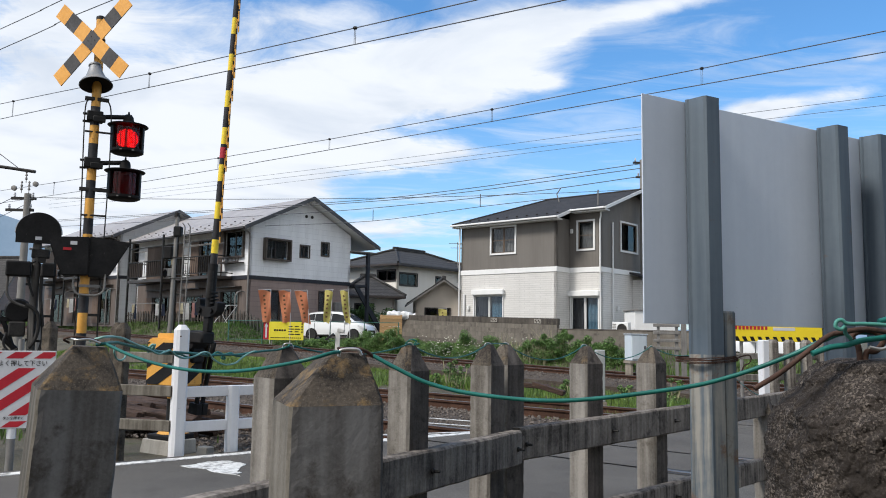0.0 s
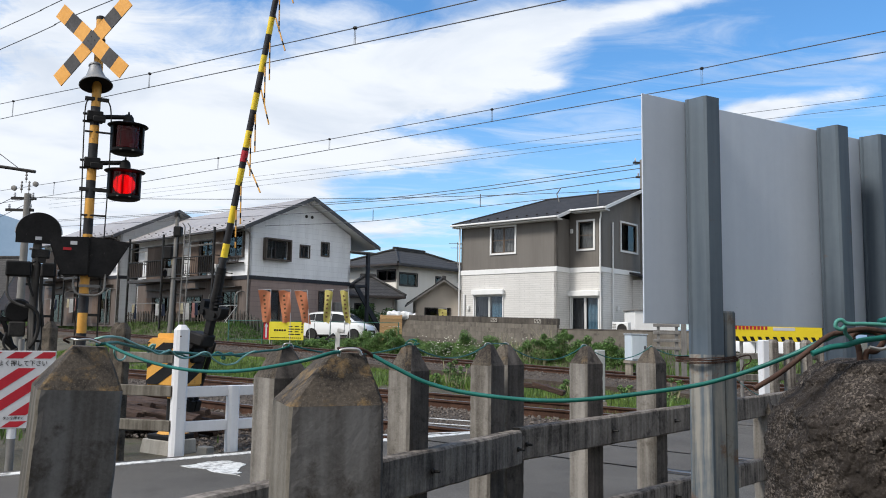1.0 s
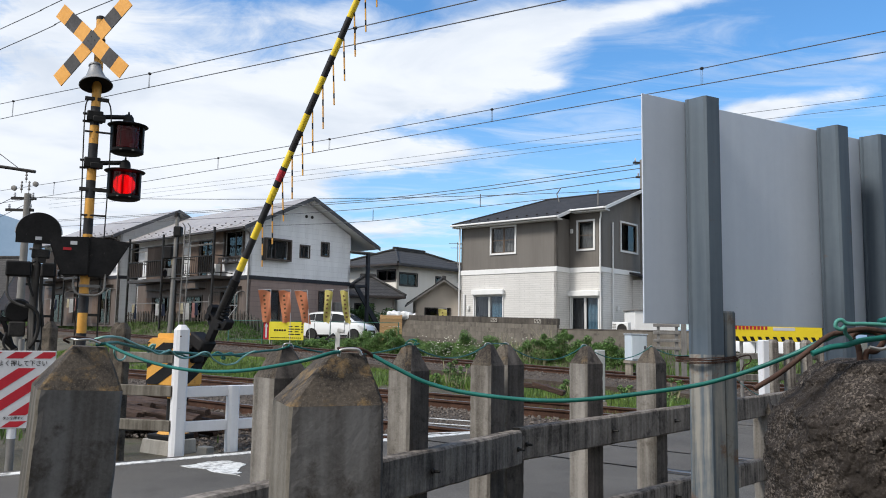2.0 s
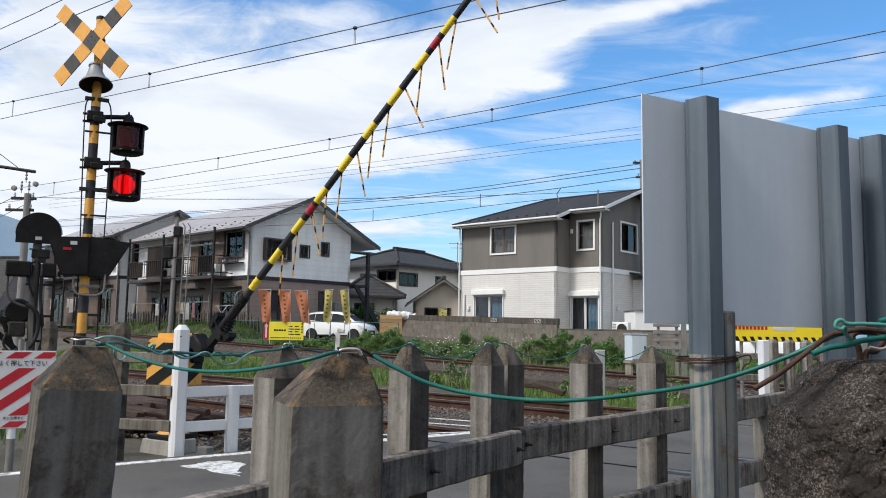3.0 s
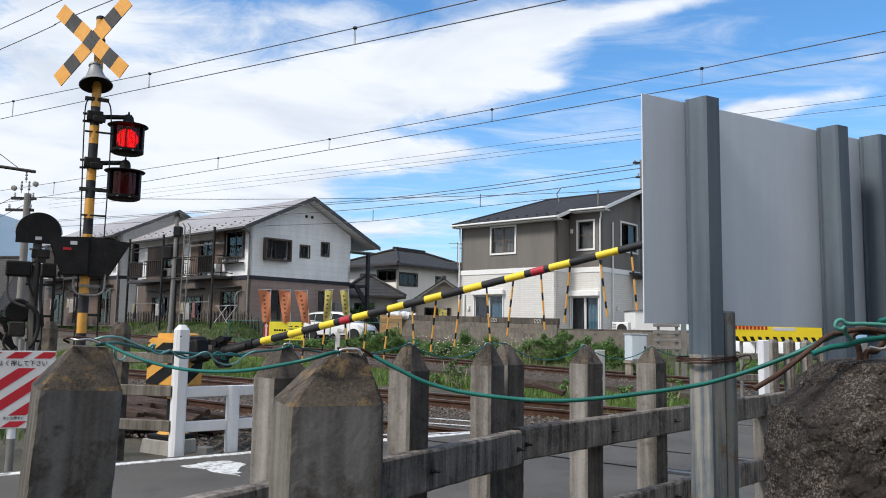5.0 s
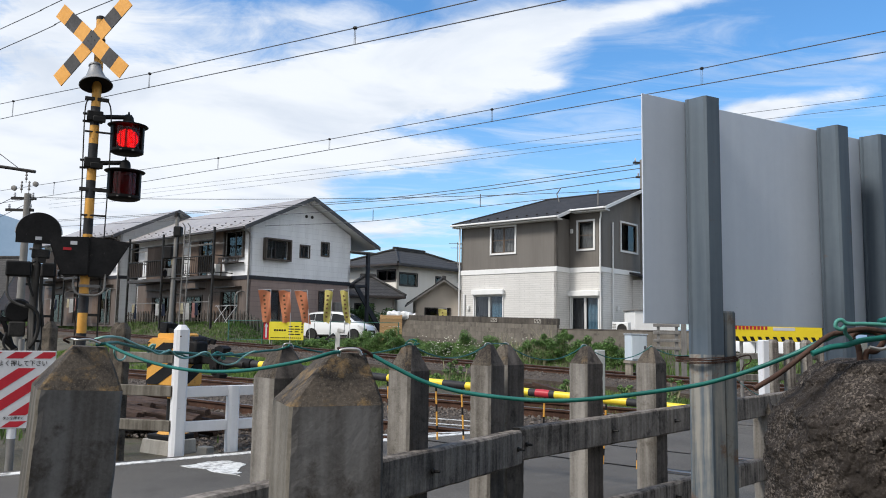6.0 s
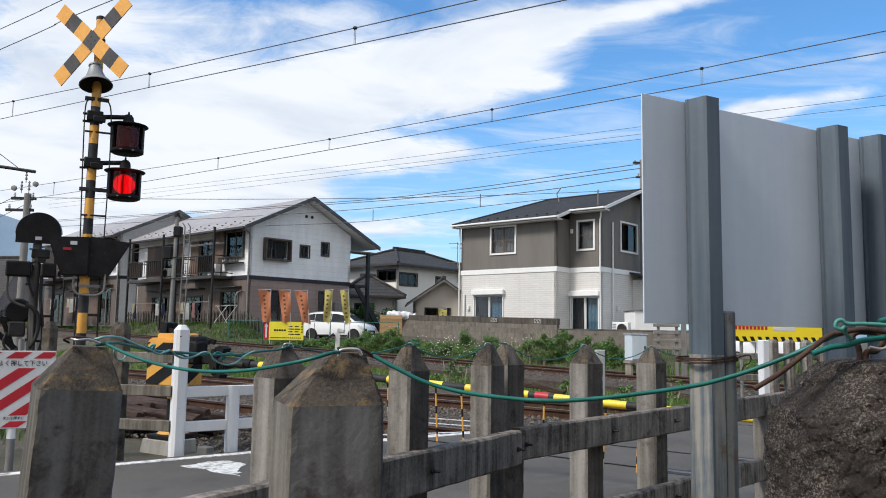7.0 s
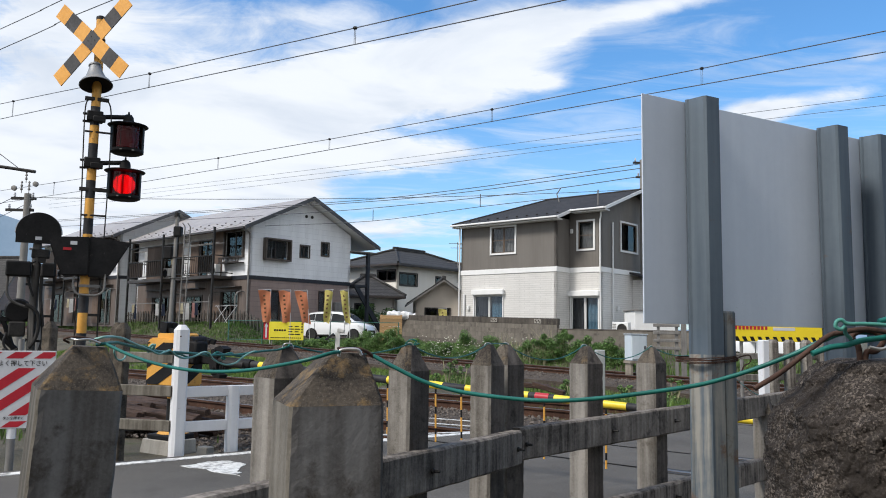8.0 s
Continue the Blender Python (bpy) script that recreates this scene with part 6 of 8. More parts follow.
warning_board()


def equipment_pole():
    """Back of a second signal: round backboard, lamp boxes, conduits on a grey pole."""
    e = thing("crossing_signal", "grey crossing signal seen from behind with a black round backboard", "crossing signal", pose(-4.9, 9.6, 0, 0, 0, 27))
    bm = B()
    tube(bm, [(-0.04, 0, -0.1), (-0.04, 0, 2.35)], 0.048, 14)
    part("pole", bm, OLDGREY, e, smooth=True)
    bm = B()
    n = 30
    disc = [(0.21, -0.13)] + [(0.245 * math.cos(a) - 0.035, 0.245 * math.sin(a)) for a in [math.pi * k / n for k in range(n + 1)]] + [(-0.28, -0.13)]
    prism(bm, disc, 0, 0.03, pose(0, -0.06, 2.225, 90, 0, 0))
    part("backboard", bm, BLACK, e, "black round backboard", smooth=True)
    bm = B()
    loft(bm, [[(-0.035 + r * math.cos(a), y, 2.225 + r * math.sin(a)) for a in [math.pi * (k / 24) for k in range(25)]] for r, y in ((0.25, -0.05), (0.262, 0.03), (0.25, 0.11))], False)
    part("rim", bm, GREY, e, "pale grey rim", smooth=True)
    bm = B()
    box(bm, -0.07, 0.0, -0.098, -0.094, 2.135, 2.175)
    part("maker_plate", bm, SIGNWHITE, e)
    for x0, x1, z0, z1 in ((-0.36, -0.09, 1.69, 1.87), (0.02, 0.17, 1.69, 1.86)):
        bm = B()
        box(bm, x0, x1, -0.12, 0.10, z0, z1, bevel=0.015)
        part("lamp_box", bm, BLACK, e, "black lamp box")
    bm = B()
    box(bm, -0.10, 0.10, -0.05, 0.05, 1.92, 2.03, bevel=0.01)
    box(bm, -0.02, 0.06, -0.06, -0.04, 1.86, 1.92)
    part("bracket", bm, DARK, e)
    bm = B()
    tube(bm, smooth_path([(-0.33, -0.05, 1.70), (-0.33, -0.05, 1.50), (-0.28, -0.05, 1.40), (-0.16, -0.05, 1.34), (-0.06, -0.05, 1.30), (-0.03, -0.05, 1.1), (-0.03, -0.05, 0.2)], 6), 0.016, 8)
    part("conduit", bm, OLDGREY, e, smooth=True)
    bm = B()
    tube(bm, smooth_path([(0.03, -0.06, 1.70), (0.03, -0.06, 1.45), (0.06, -0.06, 1.2), (0.08, -0.06, 0.95), (0.04, -0.06, 0.75)], 6), 0.02, 8)
    part("conduit", bm, DARK, e, smooth=True)
    bm = B()
    for z, a, b in ((1.60, -0.14, 0.18), (1.22, 0.0, 0.17), (0.92, 0.0, 0.12)):
        box(bm, a, b, -0.02, 0.02, z - 0.014, z + 0.014)
    box(bm, 0.15, 0.18, -0.02, 0.02, 1.15, 1.95)
    part("ladder_frame", bm, DARK, e)
    bm = B()
    lathe(bm, [(0.13, -0.03), (0.15, 0.0), (0.13, 0.03)], 22, pose(-0.20, 0.1, 1.28, 90, 0, 0))
    part("bell", bm, BLACK, e, "black round bell", smooth=True)
    for pts, r in (([(-0.12, -0.07, 1.36), (-0.04, -0.08, 1.31), (0.02, -0.08, 1.22), (0.025, -0.08, 1.05), (-0.01, -0.08, 0.92), (-0.06, -0.07, 0.84)], 0.022),
                   ([(-0.30, -0.06, 1.02), (-0.33, -0.06, 0.90), (-0.26, -0.06, 0.80), (-0.16, -0.06, 0.84), (-0.09, -0.06, 0.95)], 0.014),
                   ([(-0.05, -0.07, 1.88), (-0.14, -0.08, 1.80), (-0.10, -0.08, 1.60), (-0.05, -0.07, 1.45)], 0.014)):
        part("cable", tube(B(), smooth_path(pts, 6), r, 8), DARK, e, "dark looped cable", smooth=True)
    bm = B()
    box(bm, -0.29, -0.11, -0.04, 0.06, 0.97, 1.15, bevel=0.015)
    part("junction_box", bm, DARK, e, "dark junction box")
    # lowered barrier gear behind: a crank and slanting arms
    bm = B()
    box(bm, -0.50, 0.02, 0.14, 0.20, 1.15, 1.20)
    tube(bm, [(-0.50, 0.17, 1.10), (-0.10, 0.17, 0.72)], 0.035, 8)
    tube(bm, [(-0.36, 0.17, 1.18), (-0.22, 0.17, 0.80)], 0.030, 8)
    part("crank_arm", bm, BLACK, e)


equipment_pole()


def pale_pole():
    p = thing("concrete_pole", "pale concrete pole behind the crossing signal", "pole", pose(-6.6, 13.0, 0))
    bm = B()
    tube(bm, [(0, 0, -0.2), (0, 0, 1.85)], 0.062, 14)
    part("shaft", bm, POLEGREY, p, smooth=True)


pale_pole()


def cabinets():
    c = thing("relay_cabinet", "pale blue-grey steel relay cabinet on a concrete stand", "cabinet", pose(4.53, 19.0, 0, 0, 0, 14))
    PALE = mat("pale_cabinet_paint", (0.46, 0.52, 0.56), (0.56, 0.61, 0.65), 0.5, 3, 30, bump=0.05, streak=6)
    bm = B()
    box(bm, 0, 0.42, 0, 0.36, 0.50, 1.12, bevel=0.015)
    part("body", bm, PALE, c)
    bm = B()
    box(bm, -0.02, 0.44, -0.02, 0.38, 1.12, 1.145, bevel=0.008)
    part("cap", bm, PALE, c)
    bm = B()
    box(bm, 0.03, 0.39, -0.012, 0.0, 0.54, 1.08, bevel=0.004)
    d = part("door", bm, PALE, c)
    bm = B()
    box(bm, 0.33, 0.36, -0.03, -0.012, 0.78, 0.86)
    part("handle", bm, DARK, d)
    bm = B()
    box(bm, -0.03, 0.45, 0.0, 0.36, 0.44, 0.50)
    for x in (0.0, 0.36):
        box(bm, x, x + 0.06, 0.04, 0.32, -0.1, 0.44)
    part("stand", bm, SLEEPER, c)
    b = thing("trackside_box", "slim grey steel trackside box", "cabinet", pose(2.535, 13.0, 0, 0, 0, 10))
    bm = B()
    box(bm, 0, 0.145, 0, 0.12, 0.02, 0.86, bevel=0.012)
    part("body", bm, mat("dull_grey_paint", (0.30, 0.32, 0.31), (0.42, 0.43, 0.42), 0.6, 3, 30, bump=0.05, streak=6), b)
    bm = B()
    box(bm, -0.02, 0.165, -0.02, 0.14, -0.14, 0.02)
    part("plinth", bm, SLEEPER, b)
    g = thing("guard_rail", "grey steel guard rail beside the far track", "guard rail", pose(5.05, 19.0, 0, 0, 0, -6))
    for x, w in ((0.10, 0.06), (0.52, 0.07), (0.66, 0.12)):
        bm = B()
        box(bm, x, x + w, 0, 0.06, -0.1, 1.40, bevel=0.006)
        part("post", bm, GREY, g)
    for z in (0.78, 0.96, 1.14, 1.32):
        bm = B()
        box(bm, 0.0, 0.62, -0.03, 0.0, z, z + 0.07, bevel=0.008)
        part("rail", bm, GREY, g)


cabinets()


def far_side():
    """What stands across the tracks beyond the large sign."""
    s = thing("warning_sign", "yellow warning sign with black slanted marks on its lower edge", "sign", pose(4.20, 11.5, 0, 0, 0, 1))
    YS = mat("sign_yellow", (0.74, 0.56, 0.02), (0.82, 0.64, 0.03), 0.4, 3, 30, bump=0.02)
    bm = B()
    box(bm, 0, 1.32, 0, 0.02, 1.045, 1.50, bevel=0.004)
    b = part("board", bm, YS, s, "yellow sheet")
    for i in range(12):
        bm = B()
        x = 0.03 + 0.112 * i
        prism(bm, [(x, 1.115), (x + 0.055, 1.115), (x + 0.085, 1.05), (x + 0.03, 1.05)], 0, 0.002, pose(0, 0, 0, 90, 0, 0))
        part("mark", bm, BLACK, b)
    for i in range(9):
        bm = B()
        box(bm, 0.04 + 0.055 * i, 0.04 + 0.055 * i + 0.036, -0.003, 0, 1.215, 1.275)
        part("letter_bar", bm, SIGNRED, b)
    bm = B()
    box(bm, 0.60, 0.92, -0.003, 0, 1.205, 1.25)
    part("label_plate", bm, SIGNWHITE, b)
    for x in (0.15, 1.1):
        bm = B()
        tube(bm, [(x, 0.05, -0.1), (x, 0.05, 1.5)], 0.025, 8)
        part("post", bm, GREY, s)
    w = thing("guard_post", "white painted square guard post beside the tracks", "post", pose(4.04, 10.0, 0, 0, 0, 20))
    bm = B()
    box(bm, -0.052, 0.052, -0.052, 0.052, -0.15, 1.072, bevel=0.012)
    part("post", bm, WHITE, w)
    f = thing("concrete_fence", "grey concrete fence across the tracks", "fence", pose(4.28, 10.3, 0, 0, 0, 16))
    # -y faces in darker concrete, shade put in the colour like the near fences
    me = mesh("post", post_bm(0.115, 1.08, 0.04, (0.06, 0.08), 0.012), [CONC, CONC, CONC_RAIL, CONC_RAIL])
    for i in range(6):
        part("post", me, None, f, at=pose(0.26 * i, 0.0, 0))
    for z in (0.82, 0.55):
        part("rail", rail_bm(2.2, 0.08, 0.05, z), CONC, f, at=pose(-0.6, 0.08, z))


far_side()


GALVW = mat("weathered_white", (0.40, 0.39, 0.37), (0.58, 0.57, 0.55), 0.6, 6, 40, bump=0.1, streak=12)


def marker():
    m = thing("marker_post", "small white trackside post with a tilted dark solar panel", "marker post", pose(-3.13, 24.0, 0.2, 0, 0, 0))
    bm = B()
    box(bm, -0.07, 0.07, -0.04, 0.04, -0.3, 0.86, bevel=0.01)
    part("post", bm, GALVW, m, "weathered pale post")
    bm = B()
    box(bm, -0.15, 0.15, -0.12, 0.12, -0.025, 0.025, pose(-0.24, 0, 0.72, 0, -38, 0), bevel=0.006)
    part("panel", bm, CHAR, m, "dark solar panel")
    bm = B()
    box(bm, -0.16, 0.08, -0.05, 0.05, 0.84, 0.98, pose(0, 0, 0, 0, 8, 0), bevel=0.03)
    part("lamp", bm, GALVW, m, "pale lamp head")


marker()


def timbers():
    for x, y, z, rz, ry, ln in ((1.56, 13.55, 0.04, -24, 14, 0.55), (1.42, 13.9, 0.0, -8, 3, 0.45)):
        bm = B()
        box(bm, 0, ln, -0.09, 0.09, 0.0, 0.08, bevel=0.008)
        tagged(part("old_timber", bm, RUSTWOOD if ry else WOODOLD, None, at=pose(x, y, z + 0.18 if ry else z, 0, ry, rz)), "weathered grey timber lying in the grass", "timber", "loose timbers")
    # spare rails lying beside the near track
    for i, (y, x0, x1) in enumerate(((5.25, -11.0, -8.2), (5.45, -11.5, -8.0))):
        bm = B()
        ring = rail_profile()
        loft(bm, [[(s, a * 0.9, b * 0.9) for a, b in ring] for s in (x0, x1)])
        tagged(part("spare_rail", bm, RUST, None, at=TRACK @ pose(0, y, 0.03 + 0.01 * i, 8 * i, 0, 1.5 * i - 1)), "rusty spare rail lying on the ballast", "rail", "spare rails")


timbers()


def scrap_rails():
    rnd = random.Random(8)
    for i in range(48):
        layer = i // 16
        h = rnd.uniform(0.035, 0.085)
        ln = rnd.uniform(0.9, 2.9)
        bm = B()
        n = 6
        wob = [rnd.uniform(-0.012, 0.012) for _ in range(n + 1)]
        loft(bm, [[(-ln / 2 + ln * k / n, a * h / 2 + wob[k], h / 2 + b * h / 2 + wob[-1 - k] * 0.5) for a, b in ((-1, -0.7), (-0.7, -1), (0.7, -1), (1, -0.7), (1, 0.7), (0.7, 1), (-0.7, 1), (-1, 0.7))] for k in range(n + 1)])
        q = TRACK @ Vector((-9.4 + rnd.uniform(-1.3, 1.1), 5.02 + 0.072 * (i % 16) + 0.04 * layer, -0.10 + 0.075 * layer))
        ob = part("old_timber", bm, RUSTWOOD, None, at=Matrix.Translation(q) @ pose(0, 0, 0, rnd.uniform(-30, 30), rnd.uniform(-2.5, 2.5), -39 + rnd.choice((1, 1, 1, 3)) * rnd.uniform(-6, 6)))
        tagged(ob, "rotten brown timber lying in a heap beside the track", "timber", "heap of old timbers")
    ob = part("rubber_mat", box(B(), -0.36, 0.36, -0.25, 0.25, 0, 0.05, bevel=0.012), CHAR, None, at=pose(-3.45, 9.35, -0.05, 3, 0, 12))
    tagged(ob, "dark rubber mat lying beside the timber heap", "mat")


scrap_rails()

# ---- street behind the tracks ----
TEXT_DARK = mat("print_dark", (0.10, 0.05, 0.02), (0.14, 0.07, 0.03), 0.7, 5, 40, bump=0)


def banner(x, z, colour, lean, w=0.55, h=1.42, y=35.0, rz=0, label=""):
    b = thing("banner_flag", label, "banner", pose(x, y, 0, 0, 0, rz), "banners beside the road")
    bm = B()
    n, m = 6, 12
    rows = []
    for j in range(m + 1):
        v = j / m
        row = []
        for i in range(n + 1):
            u = i / n
            ww = w * (1 - 0.34 * v + 0.05 * math.sin(7 * v + 2 * x))
            row.append(bm.verts.new((lean * v + (u - 0.5) * ww + 0.10 * v, 0.07 * math.sin(4 * u + 5 * v + x), z - h * v + 0.04 * math.sin(5 * u))))
        rows.append(row)
    for j in range(m):
        for i in range(n):
            bm.faces.new((rows[j][i], rows[j][i + 1], rows[j + 1][i + 1], rows[j + 1][i]))
    bmesh.ops.solidify(bm, geom=bm.faces[:], thickness=0.008)
    cloth = part("cloth", bm, colour, b, smooth=True)
    for k in range(6):
        bm = B()
        box(bm, -0.045, 0.045, -0.066, -0.060, -0.04, 0.04)
        v = 0.16 + 0.13 * k
        part("letter_bar", bm, TEXT_DARK, cloth, at=pose(lean * v + 0.1 * v - 0.02, 0.0, z - h * v, 0, 6 * (k % 3 - 1), 0))
    bm = B()
    tube(bm, [(w / 2 + lean * 0.1, 0.02, z + 0.06), (w * 0.30 + lean + 0.1, 0.02, 0.5)], 0.014, 6)
    tube(bm, [(-w / 2, 0.0, z + 0.03), (w / 2 + 0.02, 0.0, z + 0.05)], 0.010, 6)
    part("pole", bm, SIGNWHITE, b)


ORANGE = mat("orange_cloth", (0.62, 0.24, 0.12), (0.72, 0.31, 0.17), 0.85, 3, 30, bump=0.2)
LEMON = mat("yellow_cloth", (0.60, 0.52, 0.16), (0.70, 0.62, 0.24), 0.85, 3, 30, bump=0.2)
for x, ln in ((-7.86, 0.05), (-6.98, 0.05), (-6.27, 0.22)):
    banner(x, 2.82, ORANGE, ln, 0.54, label="orange cloth banner with dark writing on a pole")
for x, ln in ((-5.02, -0.16), (-4.35, 0.12)):
    banner(x, 2.86, LEMON, ln, 0.38, label="yellow cloth banner with dark writing on a pole")
banner(0.02, 2.45, LEMON, 0.06, 0.5, 1.3, 46.0, 0, "small yellow banner beside the tan house")


def shop_sign():
    s = thing("shop_sign", "yellow roadside sign with a red arrow panel", "sign", pose(-7.60, 35.0, 0, 0, 0, 1))
    YS = mat("shop_yellow", (0.68, 0.58, 0.03), (0.78, 0.67, 0.05), 0.5, 2, 20, bump=0.02)
    bm = B()
    box(bm, 0, 1.52, 0, 0.03, 0.66, 1.46, bevel=0.006)
    b = part("board", bm, YS, s)
    for i, (x, w, h) in enumerate(((0.86, 0.24, 0.36), (1.13, 0.24, 0.36))):      # name drawn as plain shapes
        for k in range(4):
            bm = B()
            box(bm, x, x + w * (0.7 + 0.3 * (k % 2)), -0.004, 0, 1.24 - 0.115 * k, 1.285 - 0.115 * k)
            part("name_bar", bm, BLACK, b)
    for k in range(5):
        bm = B()
        box(bm, 0.22 + 0.11 * k, 0.30 + 0.11 * k, -0.004, 0, 1.05, 1.13)
        part("letter_bar", bm, BLACK, b)
    for k in range(16):
        bm = B()
        box(bm, 0.08 + 0.085 * k, 0.145 + 0.085 * k, -0.004, 0, 0.74, 0.78)
        part("letter_bar", bm, BLACK, b)
    for k in range(4):
        bm = B()
        box(bm, 1.42, 1.48, -0.004, 0, 1.34 - 0.12 * k, 1.41 - 0.12 * k)
        part("letter_bar", bm, BLACK, b)
    bm = B()
    box(bm, -0.24, -0.005, 0, 0.03, 0.68, 1.48, bevel=0.006)
    r = part("arrow_panel", bm, SIGNRED, s, "red panel with a white arrow")
    bm = B()
    prism(bm, [(-0.12, 1.42), (-0.20, 1.24), (-0.155, 1.24), (-0.155, 0.76), (-0.085, 0.76), (-0.085, 1.24), (-0.04, 1.24)], 0, 0.003, pose(0, 0, 0, 90, 0, 0))
    part("arrow", bm, SIGNWHITE, r)
    for x in (0.1, 1.4):
        bm = B()
        box(bm, x, x + 0.05, 0.03, 0.08, 0.2, 1.4)
        part("leg", bm, GREY, s)


shop_sign()


def mesh_fence():
    f = thing("mesh_fence", "green wire mesh fence along the parking place", "fence", pose(-9.7, 36.2, 0.55, 0, 0, -2))
    GREENW = mat("green_wire", (0.03, 0.10, 0.08), (0.05, 0.15, 0.12), 0.5, 3, 30, bump=0)
    NET = pane("fine_mesh", (0.80, 0.86, 0.84), 0.95, 0.5, 1.05)
    for i in range(6):
        bm = B()
        tube(bm, [(1.55 * i, 0, -0.3), (1.55 * i, 0, 0.98)], 0.025, 6)
        part("post", bm, GREENW, f)
    for z in (0.10, 0.95):
        bm = B()
        tube(bm, [(0, 0, z), (7.75, 0, z)], 0.016, 6)
        part("rail", bm, GREENW, f)
    bm = B()
    box(bm, 0.02, 2.4, 0.02, 0.03, 0.12, 0.93)
    part("netting", bm, NET, f, "fine green netting")


mesh_fence()


def car(M, label):
    """A white minivan: the side profile drawn in sections, with glass, lamps, wheels."""
    c = thing("car", label, "car", M)
    CW = mat("white_car_paint", (0.74, 0.75, 0.76), (0.78, 0.79, 0.80), 0.25, 1, 20, bump=0, coat=1.0)
    low = [(-2.08, 0.30), (-2.12, 0.55), (-2.05, 0.95), (2.02, 0.80), (2.12, 0.62), (2.10, 0.30)]

    def section(x):
        top = float(np.interp(x, [-2.12, -2.05, -1.85, -1.3, -0.4, 0.2, 0.7, 1.35, 1.75, 2.0, 2.12], [0.95, 1.36, 1.55, 1.655, 1.69, 1.67, 1.55, 1.10, 0.98, 0.86, 0.62]))
        belt = min(top - 0.02, float(np.interp(x, [-2.12, -1.0, 1.35, 2.12], [1.20, 1.08, 0.98, 0.90])))
        w = float(np.interp(x, [-2.12, -1.9, 0, 1.7, 2.12], [0.70, 0.83, 0.85, 0.82, 0.62]))
        tw = w - 0.20 * max(0.0, min(1.0, (top - belt) / 0.6))
        b = 0.24
        return [(x, -w * 0.96, b), (x, -w, 0.5), (x, -w, belt - 0.05), (x, -w * 0.98, belt), (x, -tw, top - 0.07), (x, -tw * 0.8, top), (x, tw * 0.8, top), (x, tw, top - 0.07), (x, w * 0.98, belt), (x, w, belt - 0.05), (x, w, 0.5), (x, w * 0.96, b)]
    xs = [-2.12, -2.05, -1.95, -1.85, -1.6, -1.3, -0.8, -0.4, 0.0, 0.2, 0.45, 0.7, 0.9, 1.12, 1.35, 1.55, 1.75, 1.9, 2.0, 2.12]
    bm = B()
    loft(bm, [section(x) for x in xs])
    body = part("body", bm, CW, c, "white car body", smooth=True)
    DG = mat("car_glass", (0.012, 0.014, 0.016), (0.02, 0.022, 0.025), 0.12, 2, 20, bump=0, spec=0.25)
    TY = mat("tyre_rubber", (0.015, 0.015, 0.016), (0.03, 0.03, 0.03), 0.85, 8, 40, bump=0.2)
    AL = mat("alloy_wheel", (0.50, 0.50, 0.51), (0.66, 0.66, 0.67), 0.35, 8, 40, metal=0.3, bump=0)
    for side in (-1, 1):
        for x0, x1 in ((-1.92, -1.22), (-1.19, -0.16), (-0.12, 0.74), (0.77, 1.16)):
            pts = []
            n = 6
            for i in range(n + 1):
                x = x0 + (x1 - x0) * i / n
                s = section(x)
                pts.append((Vector(s[3]) + Vector((0, 0, 0.03)), Vector(s[3]).lerp(Vector(s[4]), 0.90)))
            bm = B()
            lo = [bm.verts.new((p.x, side * (abs(p.y) + 0.012), p.z)) for p, q in pts]
            hi = [bm.verts.new((q.x, side * (abs(q.y) + 0.012), max(q.z, p.z + 0.02))) for p, q in pts]
            for i in range(n):
                bm.faces.new((lo[i], lo[i + 1], hi[i + 1], hi[i]))
            bmesh.ops.solidify(bm, geom=bm.faces[:], thickness=0.01)
            part("side_window", bm, DG, body, "dark glass")
        bm = B()
        prism(bm, [(1.58, 0.80), (2.0, 0.66), (2.06, 0.74), (1.60, 0.92)], -0.02, 0.02, pose(0, side * 0.80, 0, 90, 0, 0))
        part("headlight", bm, SIGNWHITE, body, "clear headlight")
        bm = B()
        prism(bm, [(-0.06, 0.34), (0.17, 0.34), (0.17, 0.66), (0.10, 0.72), (0.02, 0.60)], -0.02, 0.02, pose(1.96, side * 0.715, 0, 90, 0, -side * 25))
        part("front_intake", bm, BLACK, body, "black front corner intake")
        part("sill", box(B(), -1.0, 0.95, side * 0.855 - 0.012, side * 0.855 + 0.012, 0.24, 0.33, bevel=0.008), BLACK, body, "dark sill")
        for x in (-1.20, -0.14, 0.76):
            part("door_seam", box(B(), x - 0.008, x + 0.008, side * 0.852 - 0.004, side * 0.852 + 0.004, 0.36, 1.0), BLACK, body)
        bm = B()
        box(bm, 0.72, 0.92, side * 0.86 - 0.06, side * 0.86 + 0.10 * max(side, 0) + 0.06, 0.98, 1.13, bevel=0.04)
        part("mirror", bm, CW, body)
        for x in (-1.38, 1.34):
            wheel = part("wheel", lathe(B(), [(0.20, -0.10), (0.29, -0.11), (0.315, -0.08), (0.315, 0.08), (0.29, 0.11), (0.20, 0.10)], 24), TY, c, "black tyre", at=pose(x, side * 0.77, 0.31, 90, 0, 0), smooth=True)
            part("rim", lathe(B(), [(0.0, -0.09), (0.05, -0.085), (0.06, -0.05), (0.205, -0.095), (0.205, 0.095), (0.06, 0.05), (0.05, 0.085), (0.0, 0.09)], 20), AL, wheel, "grey alloy rim")
            bm = B()
            lathe(bm, [(0.37, -0.035), (0.37, 0.035)], 24, pose(x, side * 0.822, 0.32, 90, 0, 0))
            part("wheel_arch", bm, BLACK, body)
    bm = B()
    front = [section(x) for x in (0.74, 1.0, 1.32)]
    lo = []
